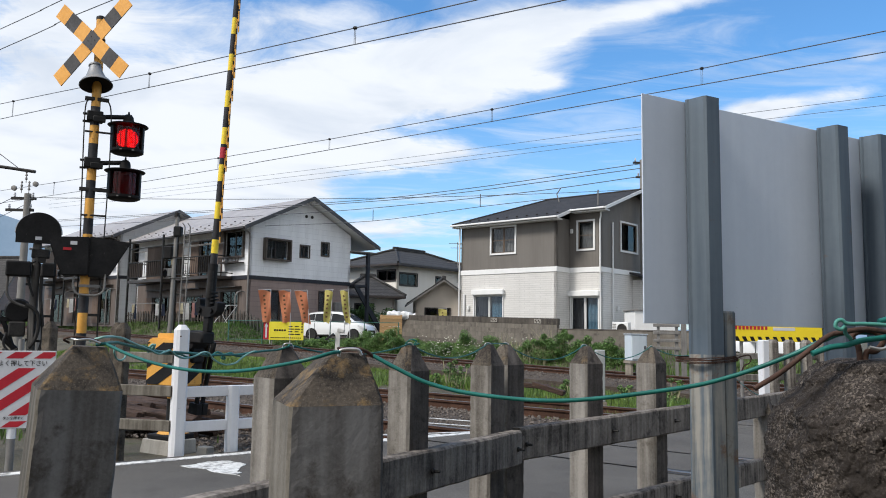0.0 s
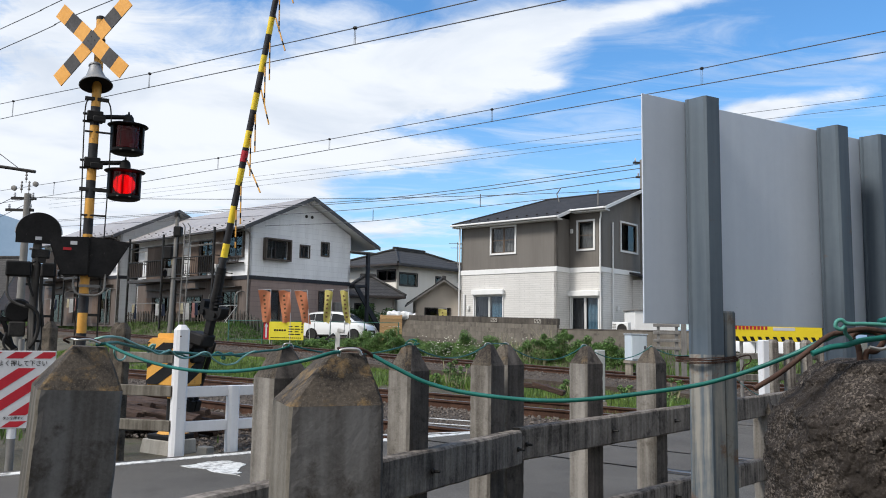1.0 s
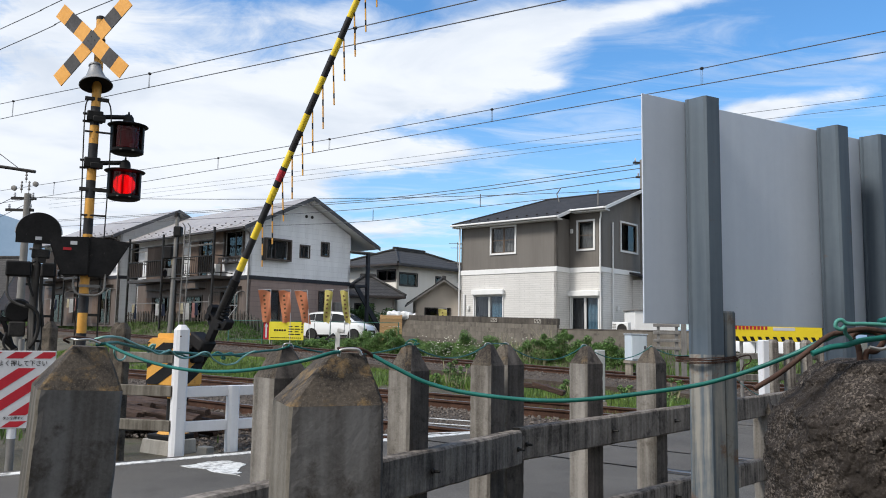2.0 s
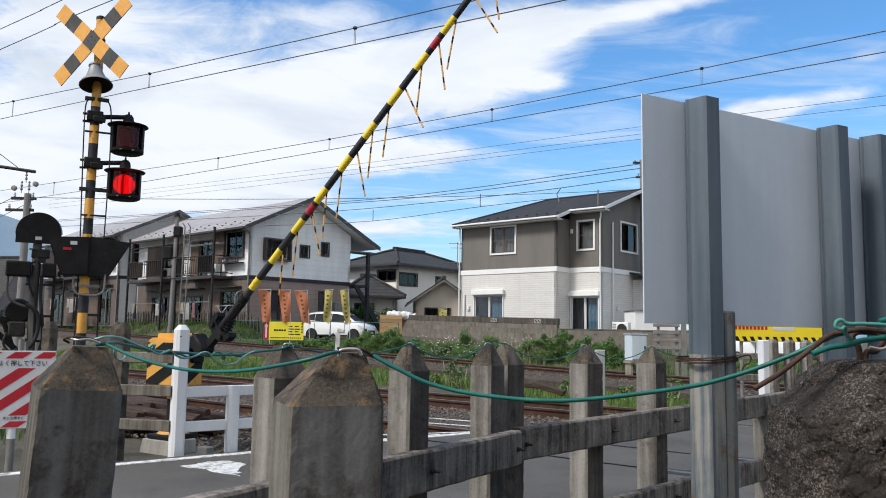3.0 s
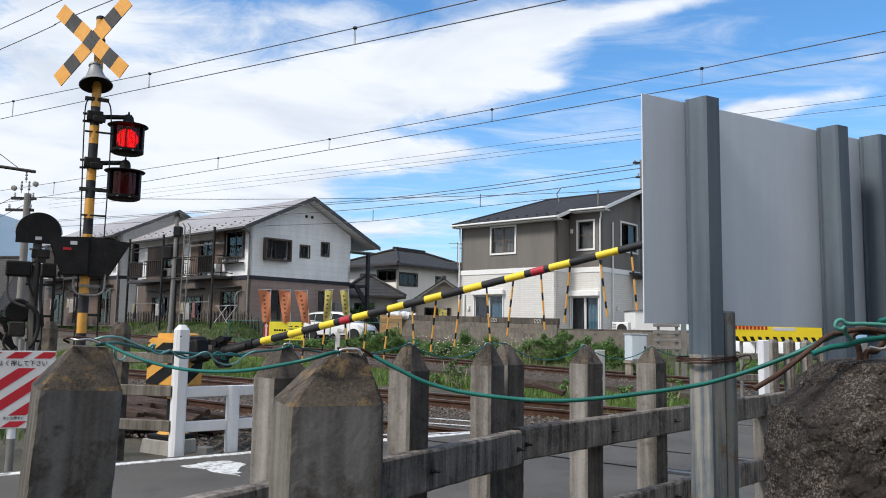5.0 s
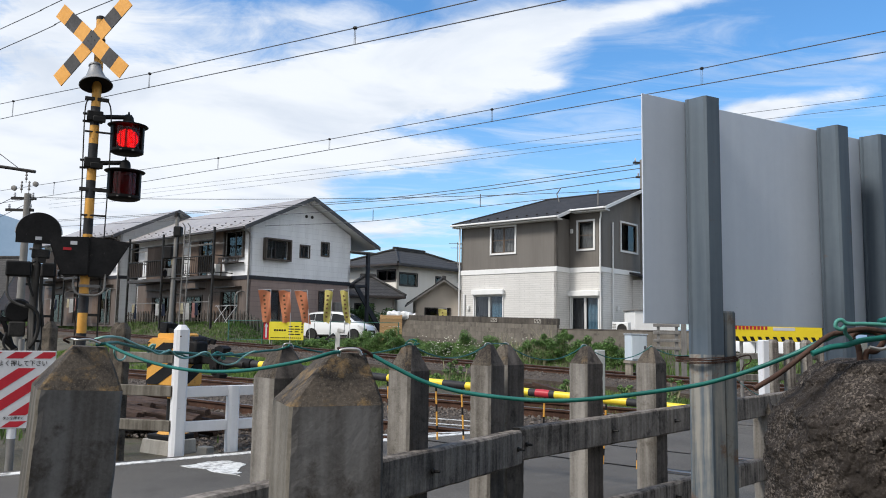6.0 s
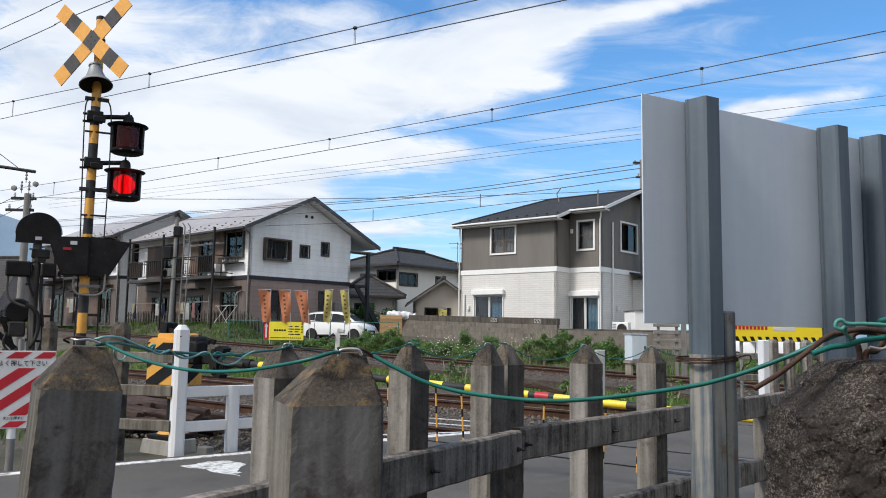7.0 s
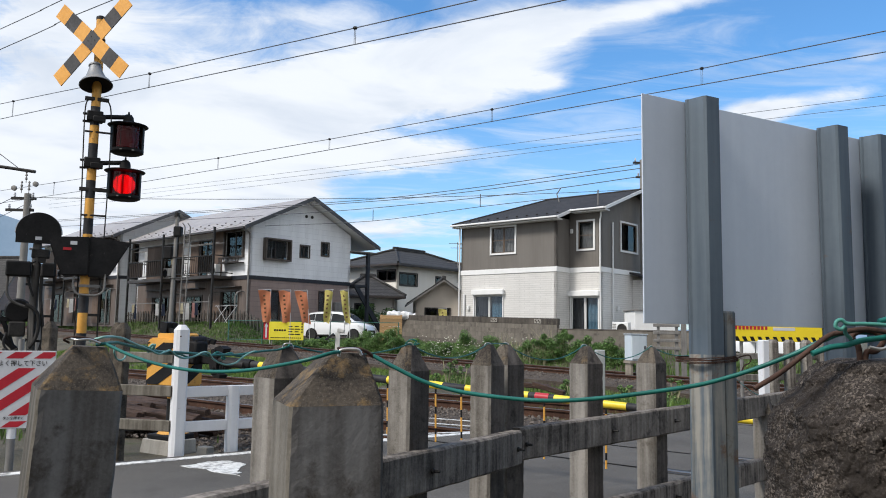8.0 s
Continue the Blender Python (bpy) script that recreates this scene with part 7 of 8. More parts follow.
    for s in front:
        lo.append([bm.verts.new((s[k][0], s[k][1] * 0.94, s[k][2] + 0.014)) for k in (4, 5, 6, 7)])
    for a, b in zip(lo, lo[1:]):
        for i in range(3):
            bm.faces.new((a[i], a[i + 1], b[i + 1], b[i]))
    bmesh.ops.solidify(bm, geom=bm.faces[:], thickness=0.008)
    part("windscreen", bm, DG, body, "dark windscreen")
    bm = B()
    prism(bm, [(2.02, 0.30), (2.135, 0.34), (2.13, 0.60), (2.06, 0.66)], -0.5, 0.5, pose(0, 0, 0, 90, 0, 0))
    part("grille", bm, BLACK, body, "black front grille")
    bm = B()
    box(bm, 2.10, 2.145, -0.17, 0.17, 0.40, 0.50)
    part("plate_bar", bm, SIGNWHITE, body)
    return c


CAR = car(pose(-5.55, 43.0, 0.60, 0, 0, -19) @ Matrix.Scale(0.91, 4), "white minivan parked behind the green mesh fence")
copy_thing(CAR, pose(10.3, 24.5, 0.05, 0, 0, 165))


def sheet_bundle():
    """A bundle under a clear plastic sheet behind the board fence."""
    bm = B()
    rings = []
    for i in range(15):
        x = 1.45 * i / 14
        r = 0.19 * math.sin(math.pi * (0.12 + 0.76 * i / 14)) ** 0.5 + 0.03 * math.sin(i * 2.4)
        rings.append([(x, 0.8 * r * math.cos(a), r * math.sin(a) + 0.04 * math.sin(3 * a + i)) for a in [2 * math.pi * k / 12 for k in range(12)]])
    loft(bm, rings)
    SHEET = mat("plastic_sheet", (0.42, 0.43, 0.44), (0.70, 0.71, 0.72), 0.25, 5, 18, bump=0.8, dist=0.03, spec=0.6)
    ob = part("covered_bundle", bm, SHEET, None, smooth=True, at=pose(-2.75, 39.8, 1.98, 0, 4, -10))
    tagged(ob, "bundle wrapped in shiny plastic sheet behind the board fence", "bundle")
    t = thing("trestle", "old timber trestle under a wrapped bundle", "trestle", pose(-2.05, 39.7, 0))
    for x in (-0.45, 0.45):
        part("leg", box(B(), x - 0.04, x + 0.04, -0.04, 0.04, 0.5, 1.78), WOODOLD, t)
    part("top", box(B(), -0.70, 0.70, -0.1, 0.1, 1.78, 1.84), WOODOLD, t)


sheet_bundle()


def timber_fence():
    f = thing("board_fence", "brown horizontal board fence at the garden corner", "fence", pose(-3.0, 38.4, 0.62, 0, 0, -8))
    BW = mat("brown_boards", (0.24, 0.15, 0.07), (0.36, 0.23, 0.11), 0.75, 3, 30, bump=0.3, stretch=(1, 8, 8), vary=0.2)
    for i in range(7):
        bm = B()
        box(bm, 0, 1.10, 0, 0.03, 0.02 + 0.18 * i, 0.19 + 0.18 * i, bevel=0.006)
        part("board", bm, BW, f)
    for x in (0.02, 1.0):
        bm = B()
        box(bm, x, x + 0.08, 0.03, 0.11, -0.2, 1.3)
        part("post", bm, BW, f)


timber_fence()


def pickets():
    f = thing("picket_fence", "low old grey picket fence below the apartment house", "fence", pose(-20.37, 51.2, 0, 0, 0, -43))
    PK = mat("picket_wood", (0.045, 0.040, 0.036), (0.11, 0.10, 0.088), 0.9, 3, 30, bump=0.2)
    bm = B()
    prism(bm, [(-0.06, 0), (0.06, 0), (0.06, 0.66), (0, 0.76), (-0.06, 0.66)], -0.02, 0.02, pose(0, 0, 0, 90, 0, 0))
    me = mesh("picket", bm, PK)
    inv = f.matrix_basis
    for i in range(47):
        p = inv @ Vector((0.33 * i, 0, 0))
        part("picket", me, None, f, at=pose(0.33 * i, 0, ground_height(p.x, p.y) - 0.05, 0, 0.6 * math.sin(i * 2.3), 0))
    for z in (0.25, 0.55):
        bm = B()
        n = 23
        pts = []
        for i in range(n + 1):
            p = inv @ Vector((0.66 * i, 0, 0))
            pts.append((0.66 * i, 0.04, ground_height(p.x, p.y) + z - 0.05))
        tube(bm, pts, 0.03, 4)
        part("rail", bm, PK, f)


pickets()


def trackside_mast():
    m = thing("signal_mast", "grey trackside signal mast with a black signal head and ladder", "signal mast", pose(-10.28, 30.0, 0.35))
    bm = B()
    tube(bm, [(0, 0, -0.4), (0.10, 0, 5.05)], 0.085, 10, r1=0.065)
    part("mast", bm, POLEGREY, m, smooth=True)
    for x in (0.42, 0.62):
        bm = B()
        tube(bm, [(x - 0.05, -0.1, 0.2), (x + 0.02, -0.1, 4.6), (x - 0.08, -0.1, 4.75)], 0.024, 6)
        part("ladder_side", bm, GREY, m)
    for k in range(14):
        bm = B()
        tube(bm, [(0.40, -0.1, 0.5 + 0.3 * k), (0.60, -0.1, 0.5 + 0.3 * k)], 0.014, 5)
        part("rung", bm, GREY, m)
    bm = B()
    box(bm, -0.34, -0.02, -0.12, 0.18, 3.36, 3.86, bevel=0.04)
    part("signal_head", bm, BLACK, m, "black signal head")
    bm = B()
    box(bm, 0.0, 0.30, -0.12, 0.16, 4.22, 4.62, bevel=0.04)
    part("signal_head", bm, BLACK, m, "black signal head")
    bm = B()
    for z in (2.6, 3.4, 4.2):
        box(bm, -0.05, 0.6, -0.08, -0.05, z, z + 0.05)
    lathe(bm, [(0.10, 5.0), (0.10, 5.15), (0.03, 5.18)], 10, pose(0.08, 0, 0))
    part("bracket", bm, DARK, m)


trackside_mast()


def utility_pole(M, top, label, arms, r=0.15):
    p = thing("utility_pole", label, "utility pole", M)
    bm = B()
    tube(bm, [(0, 0, -0.3), (0, 0, top)], r * 1.2, 14, r1=r)
    part("shaft", bm, POLEGREY, p, "grey concrete shaft", smooth=True)
    for z, a, b in arms:
        bm = B()
        box(bm, a, b, -0.05, 0.05, z - 0.05, z + 0.05)
        arm = part("crossarm", bm, DARK, p, "dark steel crossarm")
        for x in (a + 0.12, b - 0.12):
            bm = B()
            lathe(bm, [(0.02, 0), (0.05, 0.03), (0.03, 0.06), (0.055, 0.09), (0.03, 0.12), (0.045, 0.16), (0.01, 0.19)], 10, pose(x, 0, z + 0.05))
            part("insulator", bm, SIGNWHITE, arm, "pale insulator", smooth=True)
    return p


utility_pole(pose(-15.96, 30.0, 0.3), 5.85, "grey concrete pole carrying crossarms and insulators", [(5.66, -0.62, 0.32), (5.21, -0.80, 0.25)], 0.125)
utility_pole(pose(10.2, 40.0, 0.5), 9.6, "grey concrete power pole beside the taupe house", [(9.45, -0.5, 0.5), (8.7, -0.35, 0.35)])


def portal_beam():
    b = thing("catenary_bracket", "dark steel catenary bracket with hanging insulators", "catenary bracket", pose(-14.2, 25.0, 0))
    bm = B()
    tube(bm, [(-1.6, 0, 6.38), (1.08, 0, 6.02)], 0.055, 8)
    part("beam", bm, DARK, b)
    bm = B()
    tube(bm, [(-1.5, 0, 7.6), (0.55, 0, 6.12)], 0.012, 5)
    part("stay_wire", bm, DARK, b)
    bm = B()
    tube(bm, [(-1.6, 0, -0.3), (-1.6, 0, 8.2)], 0.16, 12)
    part("mast", bm, POLEGREY, b, smooth=True)
    for x, zt in ((0.81, 6.06), (0.68, 5.72), (0.92, 5.72)):
        bm = B()
        lathe(bm, [(0.012, 0), (0.035, -0.05), (0.035, -0.07), (0.012, -0.08), (0.04, -0.16), (0.04, -0.18), (0.012, -0.19), (0.04, -0.27), (0.04, -0.29), (0.012, -0.31), (0.012, -0.40)], 10, pose(x, 0, zt))
        part("insulator", bm, GREY, b, "grey insulator", smooth=True)
    for x, zz in ((0.44, 5.48), (1.12, 5.62)):
        bm = B()
        lathe(bm, [(0.02, -0.05), (0.085, -0.035), (0.085, 0.035), (0.02, 0.05)], 14, pose(x, 0, zz, 90, 0, 0))
        part("pulley", bm, GREY, b, smooth=True)


portal_beam()

# ---- overhead wires ----


def catenary(label, M, y, contact, messenger, drops):
    """Contact wire and messenger wire along a track, each through (distance, height) pairs, with droppers."""
    c = thing("catenary", label, "overhead wire", M)
    at = lambda s, pts: float(np.interp(s, [p[0] for p in pts], [p[1] for p in pts]))
    for name, pts in (("contact_wire", contact), ("messenger_wire", messenger)):
        bm = B()
        tube(bm, [(s, y, z) for s, z in pts], 0.0068, 6)
        part(name, bm, LINE, c)
    for s in drops:
        lo, hi = at(s, contact), at(s, messenger)
        for dx in (-0.013, 0.013):
            bm = B()
            tube(bm, [(s + dx, y, lo), (s + dx, y, hi)], 0.0035, 4)
            part("dropper", bm, LINE, c)
        bm = B()
        lathe(bm, [(0.012, -0.02), (0.028, -0.012), (0.028, 0.012), (0.012, 0.02)], 8, pose(s, y, hi))
        part("clip", bm, DARK, c)


catenary("contact and messenger wires with droppers over the near track", TRACK, 6.87, [(-40, 7.05), (-17.81, 5.489), (-11.92, 5.087), (-7.07, 4.746), (-3.99, 4.535), (4, 3.98)],
         [(-40, 7.66), (-17.22, 5.775), (-11.95, 5.326), (-7.08, 4.965), (-5.12, 4.832), (4, 4.20)], [-17.2, -11.93, -7.07])
catenary("contact and messenger wires with droppers over the second track", TRACK, 10.85, [(-42, 5.52), (-27.6, 5.108), (-18.54, 4.87), (-15.63, 4.824), (-11.81, 4.776), (-7.74, 4.727), (-4.07, 4.684), (-1.74, 4.664), (6, 4.60)],
         [(-42, 6.0), (-27.69, 5.531), (-18.85, 5.206), (-15.61, 5.091), (-11.82, 4.998), (-7.75, 4.938), (-4.07, 4.922), (-1.73, 4.931), (6, 4.96)], [-23.85, -15.62, -11.82, -7.75, -4.07])


def feeders():
    for y, pts, r, lab in (
            (6.87, [(-40, 8.35), (-18.17, 7.566), (-15.44, 7.489), (-4, 7.16)], 0.009, "thin black feeder wire above the tracks"),
            (6.87, [(-40, 7.7), (-18.09, 7.086), (-15.36, 7.045), (-13.31, 6.967), (-4, 6.55)], 0.009, "thin black feeder wire above the tracks"),
            (27.0, [(-58.6, 8.9), (-30.24, 7.56), (-21.4, 7.34), (-12.47, 7.445)], 0.016, "black power cable along the gardens"),
            (27.0, [(-58.6, 8.8), (-30.24, 7.47), (-21.4, 7.20), (-12.47, 7.275)], 0.016, "black power cable along the gardens"),
            (27.0, [(-58.6, 8.4), (-43.6, 7.70), (-30.2, 7.10), (-23.37, 6.926), (-16.93, 6.877), (-12.4, 6.97)], 0.016, "black power cable along the gardens"),
            (27.0, [(-34.3, 6.70), (-26.2, 6.35), (-19.85, 6.48), (-12.59, 6.50)], 0.014, "black power cable along the gardens"),
            (27.0, [(-60, 10.5), (-43.9, 9.85), (-33.0, 9.454), (-24.8, 9.185), (-12.4, 8.847), (-2, 8.5)], 0.008, "thin wire high above the gardens"),
            (27.0, [(-60, 9.9), (-43.9, 9.3), (-33.0, 8.928), (-12.4, 8.375), (-10.5, 8.33)], 0.008, "thin wire high above the gardens"),
            (27.0, [(-60, 10.2), (-43.8, 9.6), (-33.0, 9.206), (-21.43, 8.805), (-12.4, 8.568), (-2, 8.2)], 0.008, "thin wire high above the gardens")):
        bm = B()
        tube(bm, smooth_path([(s, y, z) for s, z in pts], 5), r, 5)
        tagged(part("overhead_wire", bm, LINE, None, at=TRACK), lab, "overhead wire", "wires")
    # spacers on the lowest cable
    for s, z in ((-26.2, 6.35), (-19.85, 6.48)):
        bm = B()
        tube(bm, [(s, 27.0, z), (s, 27.0, z + 0.55)], 0.018, 5)
        tagged(part("wire_spacer", bm, LINE, None, at=TRACK), "short hanger between two power cables", "wire hanger")
    # wires of the concrete pole, and its loose loops
    for (a, b, sag) in (((-16.5, 30.0, 6.0), (-40, 60, 9.0), 0.5), ((-15.6, 30.0, 6.0), (-38, 60, 8.6), 0.5), ((-16.5, 30, 6.0), (10.0, 40.2, 8.6), 0.25)):
        bm = B()
        tube(bm, hang(a, b, sag), 0.014, 5)
        tagged(part("overhead_wire", bm, LINE, None), "thin wire from the concrete pole", "overhead wire", "wires")


feeders()

# ---- cords and wires on the near fence ----


def cord(pts, r, material, label, category="cord", steps=8, n=14, smooth=True, group=""):
    bm = B()
    tube(bm, smooth_path(pts, steps) if smooth else pts, r, n)
    return tagged(part("cord" if material in (TEAL, PALECORD) else "wire", bm, material, None, smooth=True), label, category, group)


PALECORD2 = mat("bleached_green_cord", (0.035, 0.20, 0.155), (0.10, 0.30, 0.25), 0.45, 12, 60, bump=0.1)


def near_cords():
    c = "green plastic-coated cord slung between the concrete posts"
    cord(hang((-0.545, 1.30, 1.072), (-0.221, 1.07, 1.052), 0.022, 10) + [Vector((-0.174, 1.045, 1.062)), Vector((-0.145, 1.055, 1.071)), Vector((-0.136, 1.064, 1.072))], 0.0025, TEAL, c, steps=3, group="green cords")
    cord([(-0.094, 1.098, 1.067), (-0.062, 1.092, 1.051), (-0.015, 1.084, 1.031), (0.053, 1.071, 1.018), (0.163, 1.05, 1.014), (0.303, 1.022, 1.034), (0.37, 1.008, 1.052), (0.432, 0.99, 1.078), (0.468, 0.975, 1.098), (0.50, 0.965, 1.108), (0.60, 0.96, 1.105)], 0.0028, TEAL, c, group="green cords")
    # bare ends on the posts
    cord([(-0.142, 1.10, 1.076), (-0.130, 1.085, 1.076), (-0.112, 1.085, 1.076), (-0.102, 1.092, 1.072), (-0.093, 1.098, 1.065)], 0.0023, WIRE_RUST, "rusty bare wire end on a post", "wire", group="wire ends")
    cord([(-0.137, 1.068, 1.066), (-0.134, 1.068, 1.0745), (-0.113, 1.07, 1.0755), (-0.107, 1.072, 1.068)], 0.0022, BARE, "bright wire loop stapled on a post", "wire", group="wire ends")
    cord([(-0.606, 1.29, 1.076), (-0.598, 1.28, 1.081), (-0.580, 1.27, 1.079), (-0.566, 1.28, 1.080), (-0.552, 1.29, 1.074)], 0.0019, BARE, "bright wire loop stapled on a post", "wire", group="wire ends")
    cord([(-0.600, 1.285, 1.074), (-0.604, 1.275, 1.080), (-0.585, 1.28, 1.084), (-0.560, 1.30, 1.078)], 0.0018, WIRE_RUST, "rusty bare wire end on a post", "wire", group="wire ends")
    # cords twisted along each other to the farther fence
    tw = "green cord twisted along the wire to the next post"
    cord([(-0.566, 1.31, 1.071), (-0.554, 1.31, 1.073), (-0.56, 1.371, 1.074), (-0.562, 1.433, 1.068), (-0.56, 1.495, 1.061), (-0.555, 1.57, 1.054), (-0.546, 1.643, 1.051), (-0.533, 1.715, 1.047), (-0.519, 1.776, 1.042), (-0.502, 1.842, 1.041), (-0.483, 1.902, 1.04), (-0.463, 1.961, 1.044), (-0.443, 2.011, 1.047), (-0.422, 2.061, 1.049), (-0.399, 2.09, 1.058)], 0.0028, TEAL, tw, group="green cords")
    cord([(-0.558, 1.327, 1.073), (-0.563, 1.396, 1.072), (-0.564, 1.46, 1.065), (-0.562, 1.516, 1.064), (-0.556, 1.586, 1.05), (-0.546, 1.659, 1.047), (-0.537, 1.707, 1.038), (-0.53, 1.745, 1.043), (-0.519, 1.792, 1.039), (-0.512, 1.82, 1.047), (-0.505, 1.843, 1.042), (-0.502, 1.852, 1.031), (-0.506, 1.838, 1.034), (-0.501, 1.857, 1.042), (-0.494, 1.88, 1.044), (-0.488, 1.899, 1.037), (-0.477, 1.931, 1.036), (-0.466, 1.963, 1.045), (-0.444, 2.017, 1.046)], 0.0021, TEAL, tw, group="green cords")
    cord([(-0.575, 1.302, 1.077), (-0.563, 1.302, 1.081), (-0.552, 1.306, 1.084), (-0.557, 1.354, 1.084), (-0.559, 1.404, 1.08), (-0.559, 1.456, 1.07), (-0.556, 1.512, 1.06), (-0.552, 1.557, 1.05), (-0.549, 1.587, 1.053), (-0.547, 1.611, 1.055), (-0.543, 1.635, 1.045), (-0.537, 1.671, 1.038), (-0.528, 1.717, 1.042), (-0.523, 1.745, 1.048), (-0.517, 1.771, 1.047), (-0.511, 1.792, 1.032), (-0.501, 1.824, 1.021), (-0.493, 1.855, 1.018), (-0.483, 1.885, 1.022), (-0.476, 1.908, 1.033), (-0.467, 1.935, 1.042), (-0.459, 1.958, 1.047)], 0.0021, PALECORD, "faded pale green cord wound round the others", group="green cords")
    cord([(-0.559, 1.365, 1.07), (-0.558, 1.362, 1.057), (-0.559, 1.376, 1.046), (-0.559, 1.396, 1.043), (-0.56, 1.415, 1.048), (-0.561, 1.417, 1.058)], 0.0016, PALECORD, "faded pale green cord hanging in a loose loop", group="green cords")
    knot = [Vector((-0.558 + 0.005 * math.cos(a * 0.9), 1.54 - 0.004 + 0.006 * math.sin(a * 0.5), 1.061 + 0.007 * math.sin(a))) for a in [0.4 * i for i in range(44)]]
    cord(knot, 0.0022, PALECORD, "pale knot in the green cord", smooth=False, group="green cords")
    # along the farther posts
    tops = [(-0.40, 2.09, 1.062), (-0.103, 2.574, 1.062), (0.180, 3.090, 1.060), (0.262, 3.262, 1.060), (0.668, 3.736, 1.052), (1.087, 4.134, 1.046), (1.53, 4.52, 1.043), (1.985, 4.906, 0.735)]
    for i, (a, b) in enumerate(zip(tops, tops[1:])):
        cord(hang(a, b, (0.03, 0.050, 0.0, 0.068, 0.064, 0.05, 0.05)[i], 10), 0.0024, TEAL, "green cord slung from post to post", smooth=False, n=6, group="green cords")
    for i, (x, y, z) in enumerate(tops):
        cord([(x - 0.016, y - 0.012, z - 0.010), (x - 0.009, y - 0.012, z + 0.002), (x + 0.008, y - 0.008, z + 0.002), (x + 0.014, y - 0.004, z - 0.010)], 0.0016, BARE, "bright wire loop stapled on a post", "wire", 4, 6, group="wire ends")
    cord([(-0.115, 2.55, 1.062), (-0.10, 2.54, 1.076), (-0.08, 2.54, 1.072), (-0.088, 2.54, 1.060), (-0.07, 2.54, 1.064)], 0.0022, TEAL, "green cord end knotted on a post", group="green cords")
    # tangle on the crumbling post
    cord([(0.37, 0.945, 1.040), (0.401, 0.945, 1.059), (0.435, 0.945, 1.085), (0.459, 0.945, 1.103), (0.476, 0.945, 1.108), (0.503, 0.945, 1.112), (0.528, 0.945, 1.109), (0.60, 0.945, 1.095), (0.66, 0.95, 1.08)], 0.0031, WIRE_RUST, "thick rusty brown wire bent over a post", "wire", group="wire ends")
    cord([(0.504, 0.96, 1.060), (0.503, 0.96, 1.089), (0.497, 0.96, 1.098), (0.495, 0.96, 1.104), (0.511, 0.96, 1.112), (0.527, 0.96, 1.107), (0.533, 0.96, 1.098), (0.523, 0.96, 1.086), (0.512, 0.96, 1.084), (0.509, 0.96, 1.060)], 0.0035, WIRE_RUST, "rusty iron eye set in a post", "wire", group="wire ends")
    cord([(0.60, 0.93, 1.112), (0.518, 0.925, 1.117), (0.493, 0.925, 1.118), (0.473, 0.925, 1.118), (0.466, 0.925, 1.122), (0.460, 0.925, 1.120), (0.459, 0.925, 1.114), (0.465, 0.925, 1.111), (0.471, 0.928, 1.115), (0.475, 0.935, 1.107), (0.484, 0.94, 1.100)], 0.0023, PALECORD2, "green cord looped on itself", group="green cords")
    cord([(0.437, 0.94, 1.082), (0.459, 0.94, 1.090), (0.479, 0.94, 1.093), (0.493, 0.938, 1.098), (0.520, 0.94, 1.102), (0.547, 0.94, 1.107), (0.62, 0.95, 1.112)], 0.0034, TEAL, c, group="green cords")
    cord([(0.512, 0.93, 1.121), (0.530, 0.93, 1.125), (0.560, 0.93, 1.122), (0.60, 0.93, 1.120)], 0.0032, TEAL, c, group="green cords")
    cord([(0.497, 0.925, 1.091), (0.510, 0.925, 1.089), (0.520, 0.925, 1.092)], 0.0020, BARE, "bright broken wire end", "wire", group="wire ends")


near_cords()


def distance():
    """Wooded hills and roofs far away behind the tracks."""
    HILL = mat("hazy_hill", (0.16, 0.24, 0.34), (0.20, 0.28, 0.38), 1.0, 0.01, 0.1, bump=0)
    bm = B()
    n = 60
    lo, hi = [], []
    for i in range(n + 1):
        x = -2400 + 3600 * i / n
        h = 330 * max(0.0, min(1.0, (-900 - x) / 900 + 0.55)) + 20 + 30 * noise.noise(Vector((x * 0.003, 0, 3)))
        lo.append(bm.verts.new((x, 1900, -20)))
        hi.append(bm.verts.new((x, 2000, max(h, 12))))
    for i in range(n):
        bm.faces.new((lo[i], lo[i + 1], hi[i + 1], hi[i]))
    tagged(part("backdrop_hill", bm, HILL, None, smooth=True), "hazy blue hills far away", "hill", kind="structure")


distance()


def drying_rack():
    r = thing("drying_rack", "folding white laundry drying rack in front of the apartment house", "drying rack", pose(-11.75, 41.0, 1.42, 0, 0, 10) @ Matrix.Scale(0.85, 4))
    for a, b in (((0, 0, 0), (0.75, 0, 1.05)), ((0.75, 0, 0), (0.15, 0, 1.0)), ((0.55, 0.4, 0), (1.3, 0.4, 1.1)), ((0.0, 0, 1.0), (0.9, 0, 1.06)), ((0.75, 0, 1.05), (1.3, 0.4, 1.1))):
        bm = B()
        tube(bm, [a, b], 0.015, 6)
        part("tube", bm, SIGNWHITE, r, smooth=True)


drying_rack()


def air_unit():
    cooling_unit(pose(7.75, 36.2, 0.62, 0, 0, -40), "white outdoor air conditioner unit beside the taupe house")
    stand = thing("unit_stand", "concrete stand under an air conditioner", "stand", pose(7.75, 36.2, 0.62, 0, 0, -40))
    part("block", box(B(), 0.05, 0.75, 0.05, 0.27, -0.2, 0.40), SLEEPER, stand)
    s = thing("shed", "small white shed behind the low wall", "shed", pose(8.75, 36.0, 0.6, 0, 0, 5))
    part("wall", box(B(), 0, 1.9, 0, 1.5, 0, 1.62, bevel=0.02), FASCIA, s)
    part("roof", box(B(), -0.06, 1.96, -0.06, 1.56, 1.62, 1.68, bevel=0.01), GREY, s)


air_unit()


